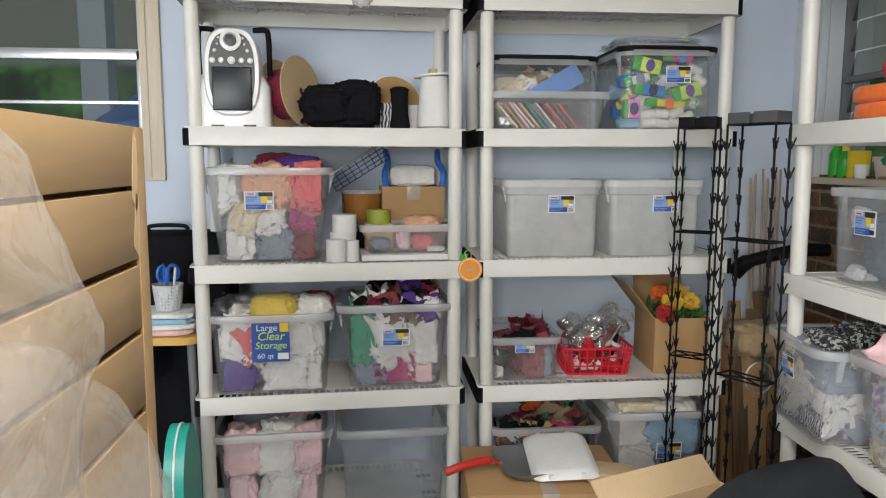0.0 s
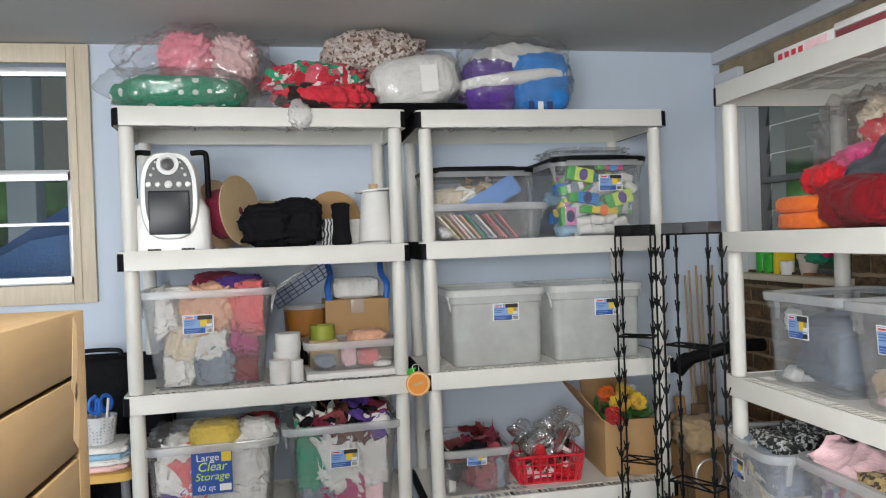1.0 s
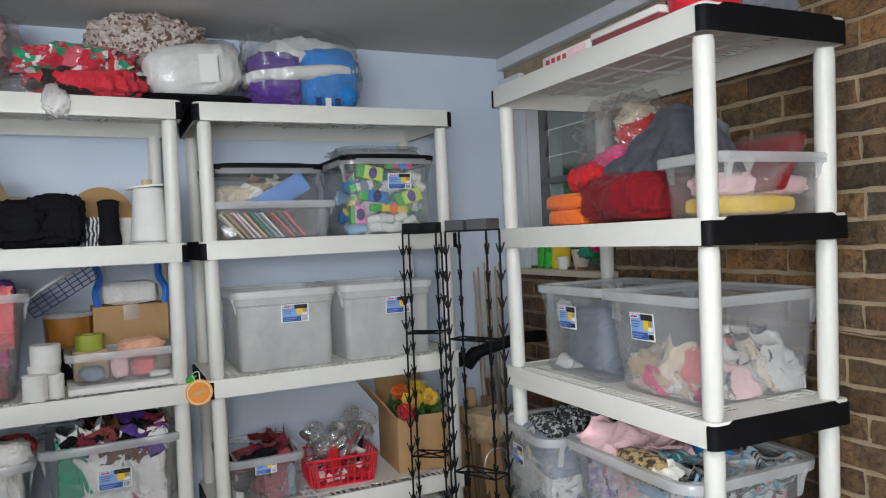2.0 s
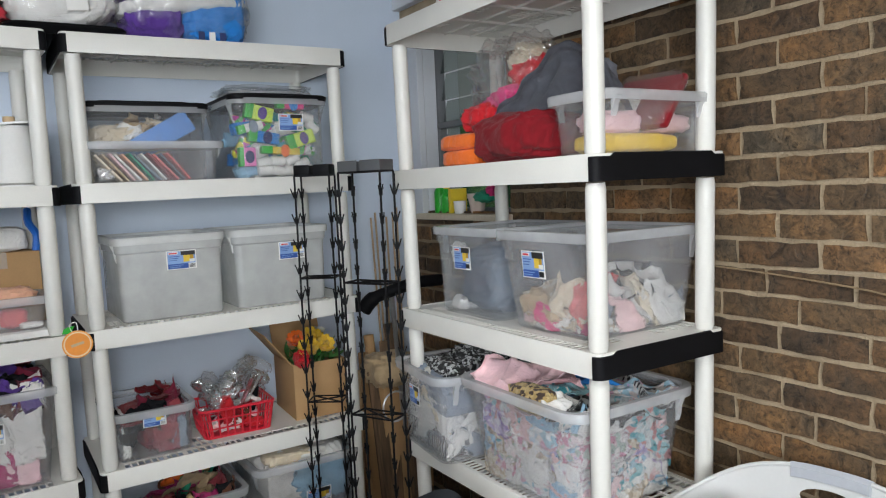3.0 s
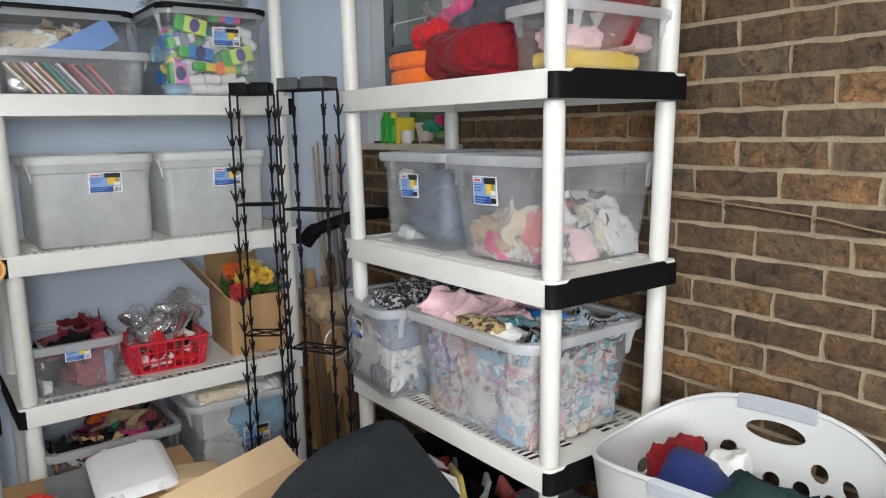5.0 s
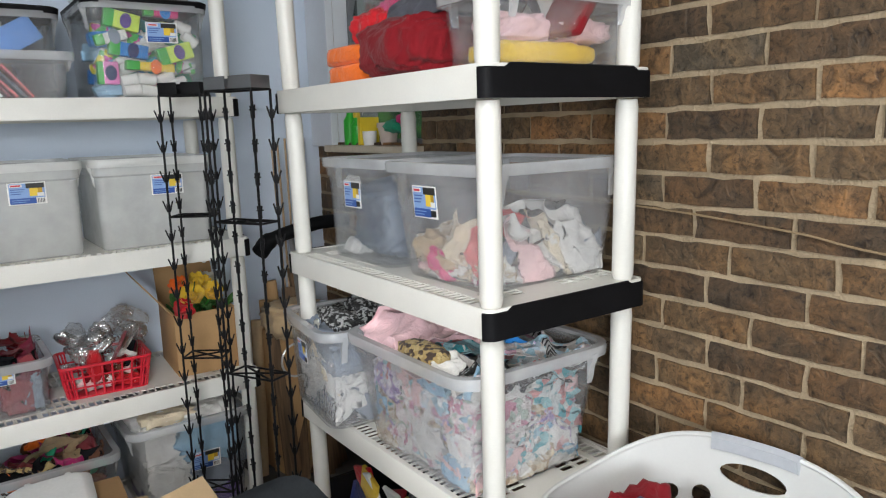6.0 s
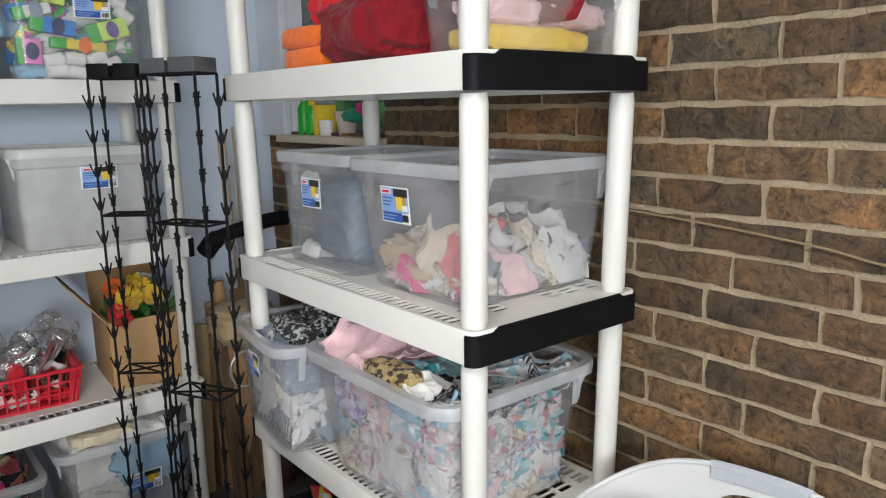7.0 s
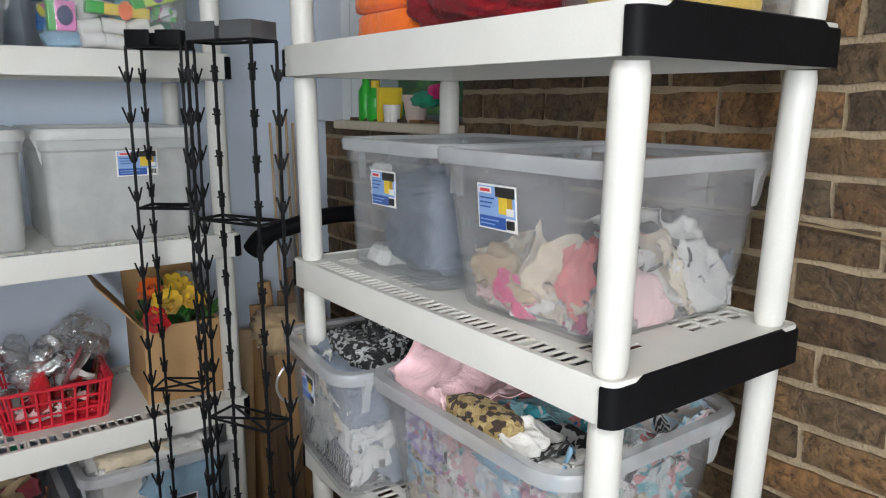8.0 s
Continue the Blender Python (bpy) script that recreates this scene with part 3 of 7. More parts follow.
def lip_ring():
    out, inn = rr(W, D, 0.018, 5, W / 2, D / 2), rr(W - 0.008, D - 0.008, 0.014, 5, W / 2, D / 2)
    loops = [[(x, y, -0.006) for x, y in inn], [(x, y, -LIP) for x, y in inn], [(x, y, -LIP) for x, y in out], [(x, y, -0.002) for x, y in out],
             [(x, y, 0.0) for x, y in rr(W - 0.003, D - 0.003, 0.0165, 5, W / 2, D / 2)], [(x, y, 0.0) for x, y in rr(W - 0.012, D - 0.012, 0.012, 5, W / 2, D / 2)], [(x, y, -0.006) for x, y in inn]]
    return loft(loops, (False, False))


def end_cap(right):
    """The black cap round a shelf's end: it turns both corners and dips a little at the posts."""
    x0, s = (W, 1) if right else (0.0, -1)
    r, t = 0.018, 0.0042
    path = [(-0.016, 0.0), (-r, 0.0)]
    path += [(-r + r * math.sin(a), r - r * math.cos(a)) for a in [math.pi / 2 * i / 6 for i in range(1, 7)]]
    path += [(0.0, v) for v in (0.045, 0.058, D - 0.058, D - 0.045)]
    path += [(-r + r * math.cos(a), D - r + r * math.sin(a)) for a in [math.pi / 2 * i / 6 for i in range(7)]] + [(-0.016, D)]
    n = len(path)
    loops = []
    for i, (x, v) in enumerate(path):
        (xa, va), (xb, vb) = path[max(i - 1, 0)], path[min(i + 1, n - 1)]
        dx, dv = xb - xa, vb - va
        k = math.hypot(dx, dv)
        ox, ov = t * dv / k, -t * dx / k
        top = 0.0015 if 0.05 < v < D - 0.05 else -0.0065
        loops.append([(x0 + s * x, v, -LIP - 0.0005), (x0 + s * (x + ox), v + ov, -LIP - 0.0005), (x0 + s * (x + ox), v + ov, top - 0.002), (x0 + s * (x + ox * 0.5), v + ov * 0.5, top), (x0 + s * x, v, top)])
    return loft(loops)


ME_plate, ME_lip = mesh_of(shelf_plate()), mesh_of(lip_ring(), 40)
ME_cap = [mesh_of(end_cap(False), 30), mesh_of(end_cap(True), 30)]
rib = bmesh.new()
for u in (0.2, 0.38, 0.535, 0.71):
    box(u, u + 0.005, 0.008, D - 0.008, -0.014, -0.0065, 0, rib)
for v in (0.12, 0.22, 0.32):
    box(0.008, W - 0.008, v, v + 0.005, -0.013, -0.0065, 0, rib)
ME_rib = mesh_of(rib)
pr = [(0.0235, 0.0), (0.0235, PITCH - LIP - 0.016), (0.021, PITCH - LIP)]
ME_post = mesh_of(lathe([(0.021, 0.0), (0.0235, 0.012)] + pr[1:], 20), 40)
ME_foot = mesh_of(lathe([(0.024, 0.0), (0.0235, 0.014)], 20), 40)


def shelf_unit(key, label, slope):
    x, y, yaw, lx, ly = UNITS[key]
    a = radians(yaw)
    u_lean, v_lean = lx * math.cos(a) + ly * math.sin(a), -lx * math.sin(a) + ly * math.cos(a)
    unit = thing("shelf_unit", pose(x, y, 0, 0, 0, yaw), label, "shelf unit", "resin shelf units")
    tilt = math.degrees(math.atan(slope))
    for k in range(1, 6):
        z = level_z(k)
        off = Matrix.Translation(((z - Z3) * u_lean, (z - Z3) * v_lean, z))
        sh = part("shelf", ME_lip, M_resin, unit, m=off @ pose(0, 0, 0, 0, -tilt * 0.5, 0))
        part("slotted_top", ME_plate, M_resin, sh)
        part("rib", ME_rib, M_resin, sh)
        for i in (0, 1):
            part("end_cap", ME_cap[i], M_cap, sh, "black plastic end cap")
        for u in (0.034, W - 0.034):
            for v in (0.034, D - 0.034):
                if k < 5:
                    zb = level_z(k + 1)
                    m = pose((zb - Z3) * u_lean + u, (zb - Z3) * v_lean + v, zb - 0.001)
                    m = m @ pose(0, 0, 0, -math.degrees(v_lean), math.degrees(u_lean), 0)
                    part("post", ME_post, M_resin, unit, m=m)
                else:
                    part("foot", ME_foot, M_resin, unit, m=pose((z - Z3) * u_lean + u, (z - Z3) * v_lean + v, 0.0))
    return unit


shelf_unit("L", "white resin five-shelf unit loaded with clear bins of cloth", -0.0035)
shelf_unit("R", "white resin five-shelf unit with frosted bins and lidded boxes", 0.0078)
shelf_unit("T", "white resin five-shelf unit with black end caps by the bricks", 0.0019)


# ---- storage bins ----
def storage_bin(m, wt, wb, dt, db, h, label, tub=None, rim=None, tag="front", tag_at=(0.0, 0.62), lid=None, group="clear storage bins", radius=0.03, kind_of="wide", tag_size=1.0):
    """An open tapered bin standing on z = 0: tub and rim, with its paper label."""
    tub, rim = tub or M_tub, rim or M_rim
    ob = thing("storage_bin", m, label, "storage bin", group)
    g = 0.004
    # tapered wall, then a collar that stands a little proud under the rim
    lv = [(0.0, 0.0, -0.006), (0.02, 0.01, -0.001), (0.05, 0.05, 0.0), (0.81, 0.81, 0.0), (0.83, 0.83, 0.005), (1.0, 1.0, 0.006)]
    outer = [[(x, y, z * h) for x, y in rr(wb + (wt - wb) * k + 2 * o, db + (dt - db) * k + 2 * o, radius)] for z, k, o in lv]
    inner = [[(x, y, z * h) for x, y in rr(wb + (wt - wb) * k - 2 * g + 2 * o, db + (dt - db) * k - 2 * g + 2 * o, radius - g / 2)] for z, k, o in ((0.985, 1.0, 0.006), (0.84, 0.84, 0.005), (0.81, 0.82, 0.0), (0.05, 0.05, 0.0), (0.025, 0.03, -0.004))]
    part("tub", loft(outer + inner, (True, True)), tub, ob, smooth=35)
    e = 0.011
    rl = []
    for z, o in ((-0.022, 0.007), (-0.022, e + 0.004), (-0.003, e + 0.006), (0.002, e + 0.003), (0.002, -g), (-0.006, -g - 0.001)):
        rl.append([(x, y, h + z) for x, y in rr(wt + 2 * o, dt + 2 * o, radius + max(o, 0))])
    rb = loft(rl, (False, False))
    drop = min(0.085, 0.4 * h)
    for sx in (-1, 1):
        for sy in (-1, 1):
            xw, yw = sx * (wt / 2 + 0.003), sy * (dt / 2 - radius - 0.012)
            prof = [(xw - sx * 0.006, h - drop), (xw, h - drop * 0.8), (xw + sx * 0.004, h - drop * 0.5), (xw + sx * 0.013, h - drop * 0.25), (xw + sx * 0.014, h - 0.012), (xw - sx * 0.004, h - 0.012)]
            loft([[(x, yw - 0.008, z) for x, z in prof], [(x, yw + 0.008, z) for x, z in prof]], bm=rb)
    part("rim", rb, rim, ob, smooth=50)
    if lid:
        lb = loft([[(x, y, h + z) for x, y in rr(wt + 2 * o, dt + 2 * o, radius + 0.01)] for z, o in ((-0.008, 0.016), (0.008, 0.018), (0.012, 0.012), (0.012, -0.03), (0.02, -0.035), (0.022, -0.06))], (True, True))
        part("lid", lb, lid, ob, "black snap-on lid", smooth=40)
    if tag:
        zc = h * tag_at[1]
        k = zc / h
        yf = -(db + (dt - db) * k) / 2
        lean = math.degrees(math.atan2((dt - db) / 2, h))
        tm = pose(tag_at[0], yf - 0.0015, zc, lean, 0, 0)
        paper_tag(ob, tm, kind_of, tag_size)
    return ob


def paper_tag(ob, tm, kind_of, s=1.0):
    w, h = (0.096 * s, 0.062 * s) if kind_of == "wide" else (0.092 * s, 0.072 * s)
    tag = part("label", box(-w / 2, w / 2, -0.0006, 0, -h / 2, h / 2, 0), M_paper, ob, "white paper label with a blue and yellow picture", m=tm, smooth=None)
    y = -0.0012
    bars = [(-0.46, 0.46, -0.2, 0.46, M_sky_ink), (-0.46, 0.22, -0.46, -0.2, M_blue_ink), (-0.02, 0.46, 0.24, 0.46, M_black_ink), (0.06, 0.4, -0.12, 0.24, M_yellow_ink), (0.28, 0.4, -0.06, 0.24, M_gold_ink), (0.26, 0.44, -0.14, 0.02, M_paper), (-0.44, -0.12, 0.3, 0.43, M_paper), (-0.41, -0.15, 0.33, 0.4, M_red_ink)]
    for i in range(3):
        bars.append((-0.42, -0.06 - 0.05 * i, 0.18 - i * 0.1, 0.21 - i * 0.1, M_blue_ink))
    for i in range(2):
        bars.append((-0.42, 0.05 - 0.1 * i, -0.3 - i * 0.09, -0.275 - i * 0.09, M_sky_ink))
    for i in range(5):
        bars.append((0.26 + i * 0.04, 0.275 + i * 0.04, -0.43, -0.24, M_black_ink))
    for i, (a, b, c, d, mm) in enumerate(bars):
        part("print", box(a * w, b * w, y - 0.0003 - 0.00012 * i, y + 0.0007, c * h, d * h, 0), mm, tag, smooth=None)


def press(p, w, d, inset):
    """Keep a point of cloth inside a bin; where it meets a wall the cloth lies against it in shallow wrinkles."""
    rel = 0.006 + 0.006 * noise.noise(p * 30.0) + 0.003 * noise.noise(p * 75.0)
    for i, half in ((0, w / 2 - inset), (1, d / 2 - inset)):
        if abs(p[i]) > half:
            p[i] = math.copysign(half - rel, p[i])
    return p


def fill(m, w, d, z0, z1, colours, where, seed, cols=3, rows=2, layers=2, taper=0.0):
    """Cloth stuffed in a bin: overlapping pieces in layers, pressed flat where they meet the walls."""
    rng = random.Random(seed)
    n = 0
    lh = (z1 - z0) / layers
    for k in range(layers):
        for i in range(cols):
            for j in range(rows):
                c = colours[n % len(colours)]
                n += 1
                cw, cd = w / cols, d / rows
                x = -w / 2 + (i + 0.5 + rng.uniform(-0.28, 0.28)) * cw
                y = -d / 2 + (j + 0.5 + rng.uniform(-0.1, 0.1)) * cd
                sw, sd, sh = cw * rng.uniform(1.25, 1.75), cd * rng.uniform(1.2, 1.4), lh * rng.uniform(1.2, 1.6)
                SEED[0] += 1
                me = lump(sw, sd, sh, SEED[0], 5 if j == 0 else 4, 0.6, 0.17, 6, False)
                turn = pose(x, y, z0 + k * lh + lh / 2 - sh / 2, 0, rng.uniform(-22, 22), rng.uniform(-12, 12))
                inset, base = rng.uniform(0.0, 0.012), rng.uniform(0.005, 0.012)
                for v in me.vertices:
                    p = turn @ v.co
                    p = press(p, w, d, inset)
                    p.z = max(p.z, base)
                    v.co = p
                solid("crumpled_fabric", me, C[c], m, "crumpled %s fabric %s" % (WORDS.get(c, c), where), "fabric")


def rag(w, d, seed, amp=0.2, n=20):
    """A crumpled piece of cloth: a sheet with an uneven outline, creased along many lines and bunched where it folds."""
    rng = np.random.default_rng(seed)
    a, b = np.meshgrid(np.linspace(-1, 1, n), np.linspace(-1, 1, n), indexing="ij")
    x = a * w / 2 * (1 + 0.10 * np.sin(3.1 * b + rng.uniform(0, 6)) + 0.05 * np.sin(7.3 * b + rng.uniform(0, 6)))
    y = b * d / 2 * (1 + 0.12 * np.sin(2.7 * a + rng.uniform(0, 6)) + 0.05 * np.sin(8.1 * a + rng.uniform(0, 6)))
    z = np.zeros_like(x)
    size = min(w, d)
    for k in range(6):
        t = rng.uniform(0, math.pi)
        f = rng.uniform(0.9, 1.7) * (1 + 0.6 * k)
        ph = f * (math.cos(t) * a + math.sin(t) * b) + rng.uniform(0, 6.28) + 0.8 * np.sin(2.0 * (math.cos(t) * b - math.sin(t) * a) + rng.uniform(0, 6))
        h = amp * size / (1 + 0.55 * k)
        z += h * (0.55 - np.abs(np.sin(ph)) ** 0.8)
        x -= 0.3 * h * math.cos(t) * np.sin(2 * ph)
        y -= 0.3 * h * math.sin(t) * np.sin(2 * ph)
    z -= 0.5 * amp * size * (a ** 2 + b ** 2 - 0.6)
    v = np.stack([x, y, z], -1).reshape(-1, 3)
    top = [(i * n + j, (i + 1) * n + j, (i + 1) * n + j + 1, i * n + j + 1) for i in range(n - 1) for j in range(n - 1)]
    m = n * n
    edge = [j for j in range(n)] + [i * n + n - 1 for i in range(1, n)] + [(n - 1) * n + j for j in range(n - 2, -1, -1)] + [i * n for i in range(n - 2, 0, -1)]
    rim = [(p, p + m, q + m, q) for p, q in zip(edge, edge[1:] + edge[:1])]
    me = bpy.data.meshes.new("rag")
    me.from_pydata(np.concatenate([v, v - [0, 0, 0.0016]]).tolist(), [], top + [tuple(c + m for c in f[::-1]) for f in top] + rim)
    me.polygons.foreach_set("use_smooth", [True] * len(me.polygons))
    return me


def lay(m, x, y, z, rx, ry, rz, w, d, colour, seed, words, box_w=0.0, box_d=0.0, amp=0.2, name="fabric_scrap", n=26):
    """One crumpled cloth in a bin, kept inside its walls and above its bottom."""
    me = rag(w, d, seed, amp, n)
    turn = pose(x, y, z, rx, ry, rz)
    for v in me.vertices:
        p = turn @ v.co
        if box_w:
            p = press(p, box_w, box_d, 0.0)
        p.z = max(p.z, 0.006)
        v.co = p
    return solid(name, me, C[colour], m, words, "fabric")


def scraps(m, w, d, z0, z1, colours, count, seed, where, size=0.1, name="fabric_scrap", material=None, category="fabric", limit=True):
    """Loose scraps strewn in layers, folded and tilted every way, kept inside the walls."""
    rng = random.Random(seed)
    for n in range(count):
        c = colours[n % len(colours)]
        a = size * rng.uniform(0.75, 1.35)
        x, y = rng.uniform(-0.5, 0.5) * w, rng.uniform(-0.5, 0.5) * d
        if n % 3 == 0:
            y = -d / 2 + 0.02
        elif n % 3 == 1:
            x = w / 2 - 0.02
        SEED[0] += 1
        me = rag(a * 1.5, a * rng.uniform(0.85, 1.3), SEED[0], 0.24, 16) if material is None else lump(a, a * rng.uniform(0.5, 0.9), a * rng.uniform(0.25, 0.5), SEED[0], 4, 0.75, 0.17, 7, False)
        turn = pose(x, y, z0 + (z1 - z0) * n / max(1, count - 1), rng.uniform(-50, 50), rng.uniform(-50, 50), rng.uniform(0, 360))
        inset, base = rng.uniform(0.0, 0.012), rng.uniform(0.005, 0.014)
        for v in me.vertices:
            p = turn @ v.co
            if limit:
                p = press(p, w, d, inset)
            p.z = max(p.z, base)
            v.co = p
        solid(name, me, material or C[c], m, "%s %s" % (("folded %s fabric scrap" % WORDS.get(c, c)) if material is None else "crinkled " + category, where), category)


WORDS = dict(dots="green polka dot", leopard="leopard print", xmas="red and green print", redblack="red and black print", zebra="zebra striped", scroll="black and white scroll print", floral="blue floral print",
             violet="violet dotted", tealprint="teal and coral print", oat="oatmeal flecked", rose="rose print", cheetah="cheetah print", hotpink="hot pink", darkgreen="dark green", sky="sky blue", candy="bright packet")


def bin_on(unit, k, u0, u1, b0, b1, z1, v, depth, label, turn=0.0, dz=0.0, **kw):
    z = level_z(k) - 0.002 + dz
    wt, wb = u1 - u0, b1 - b0
    dt = depth
    db = depth - (wt - wb) * 0.8
    m = on(unit, (u0 + u1 + b0 + b1) / 4, v + dt / 2, z, turn)
    storage_bin(m, wt - 0.024, wb, dt - 0.024, db, z1 - z, label, **kw)
    return m, wb - 0.02, db - 0.02, z1 - z


# ---- left unit ----
IN = "in a clear bin"
m, w, d, h = bin_on("L", 3, 0.04, 0.47, 0.086, 0.421, 1.28, 0.03, 0.40, "clear plastic bin packed with white and pink fabric", tag_at=(-0.03, 0.66))
fill(m, w, d, 0.006, 0.10, ["white", "white", "slate", "white", "crimson", "white"], IN, 1, 3, 2, 1)
fill(m, w * 1.08, d * 1.05, 0.10, 0.19, ["cream", "white", "white", "slate", "magenta", "white"], IN, 2, 3, 2, 1)
fill(m, w * 1.15, d * 1.1, 0.19, 0.305, ["white", "white", "peach", "cream", "coral", "white"], IN, 3, 3, 2, 1)
heap(m @ at(0.02, 0.05, 0.29), 0.17, 0.16, 0.08, "maroon", "crumpled maroon fabric on top of a full bin")
heap(m @ at(0.10, -0.02, 0.29), 0.16, 0.14, 0.07, "purple", "crumpled purple fabric on top of a full bin")
heap(m @ at(-0.11, -0.06, 0.29), 0.16, 0.16, 0.04, "white", "crumpled white fabric on top of a full bin")

m, w, d, h = bin_on("L", 4, 0.046, 0.468, 0.063, 0.432, 0.79, 0.0, 0.41, "clear plastic bin of mixed fabric with a large blue label", tag=None, radius=0.04)
BIN_A = m
fill(m, w, d, 0.006, 0.12, ["purple", "red", "white", "cream", "white", "cream"], IN, 4, 3, 2, 1)
fill(m, w * 1.05, d, 0.12, 0.25, ["white", "slate", "coral", "grey", "white", "cream"], IN, 5, 3, 2, 1)
heap(m @ at(0.01, -0.1, 0.235), 0.17, 0.16, 0.10, "gold", "crumpled yellow netting heaped over the bin's rim", freq=11, amp=0.24)
heap(m @ at(0.14, -0.08, 0.235), 0.13, 0.13, 0.09, "white", "crumpled white ruffled trim on a full bin", freq=11, amp=0.25)
heap(m @ at(0.15, 0.02, 0.235), 0.13, 0.12, 0.08, "redblack", "crumpled red and black fabric on a full bin")
heap(m @ at(-0.12, -0.06, 0.23), 0.16, 0.18, 0.10, "white", "clear plastic bag bunched over the bin", material=M_film, name="plastic_bag", category="plastic bag", amp=0.25)

m, w, d, h = bin_on("L", 4, 0.475, 0.873, 0.517, 0.833, 0.812, 0.0, 0.40, "clear plastic bin of white, green and pink fabric", tag_at=(0.0, 0.62))
fill(m, w, d, 0.006, 0.10, ["slate", "white", "magenta", "slate", "pink", "white"], IN, 6, 3, 2, 1)
fill(m, w * 1.1, d, 0.10, 0.27, ["green", "slate", "white", "grey", "white", "peach"], IN, 7, 3, 2, 1)
scraps(m, w * 1.12, d, 0.27, 0.325, ["purple", "brown", "white", "maroon", "black", "rosewood", "black"], 22, 201, "heaped on a full bin", 0.11)

m, w, d, h = bin_on("L", 5, 0.046, 0.453, 0.08, 0.41, 0.375, 0.0, 0.41, "clear plastic bin of pink and white netting", tag=None)
fill(m, w, d, 0.006, 0.15, ["pink", "slate", "white", "grey", "pink", "blush"], IN, 8, 3, 2, 1)
fill(m, w * 1.1, d, 0.15, 0.29, ["blush", "grey", "white", "slate", "pink", "blush"], IN, 9, 3, 2, 1)
heap(m @ at(0.02, 0, 0.26), 0.26, 0.2, 0.1, "white", "crumpled clear wrap on a full bin", material=M_film, name="plastic_bag", category="plastic bag", amp=0.25)
heap(m @ at(0.14, -0.05, 0.27), 0.06, 0.06, 0.05, "black", "small black fabric scrap on a full bin", 3)
bin_on("L", 5, 0.467, 0.864, 0.5, 0.84, 0.365, 0.0, 0.41, "empty frosted plastic bin on the lowest shelf", tub=M_frost_dark, tag=None)

# lettering of the large blue label
bin_obj = [o for o in scene.objects if o.name.startswith("storage_bin") and o.get("label", "").endswith("large blue label")][0]
tag = part("label", box(-0.062, 0.062, -0.0006, 0, -0.068, 0.068, 0), M_blue_ink, bin_obj, "large blue paper label with lime lettering", m=pose(0.0, -0.199, 0.185, 3, 0, 0), smooth=None)


def lettering(words, size, x, z, material, parent, shear=0.0):
    cu = bpy.data.curves.new("text", "FONT")
    cu.body, cu.size, cu.extrude, cu.align_x, cu.shear = words, size, 0.0003, "CENTER", shear
    ob = bpy.data.objects.new("text", cu)
    scene.collection.objects.link(ob)
    bpy.context.view_layer.update()
    me = bpy.data.meshes.new_from_object(ob.evaluated_get(bpy.context.evaluated_depsgraph_get()))
    bpy.data.objects.remove(ob)
    me.materials.clear()
    return part("lettering", me, material, parent, m=pose(x, -0.0016, z, 90, 0, 0))


lettering("Large", 0.032, -0.012, 0.040, M_paper, tag)
lettering("Clear", 0.040, 0.0, 0.008, M_lime_ink, tag, 0.2)
lettering("Storage", 0.034, 0.0, -0.022, M_lime_ink, tag, 0.2)
lettering("60 qt", 0.026, -0.018, -0.056, M_paper, tag)
part("print", box(0.03, 0.06, -0.0014, -0.0004, 0.035, 0.066, 0), M_yellow_ink, tag, smooth=None)
part("print", box(0.022, 0.058, -0.0014, -0.0004, -0.06, -0.038, 0), M_paper, tag, smooth=None)


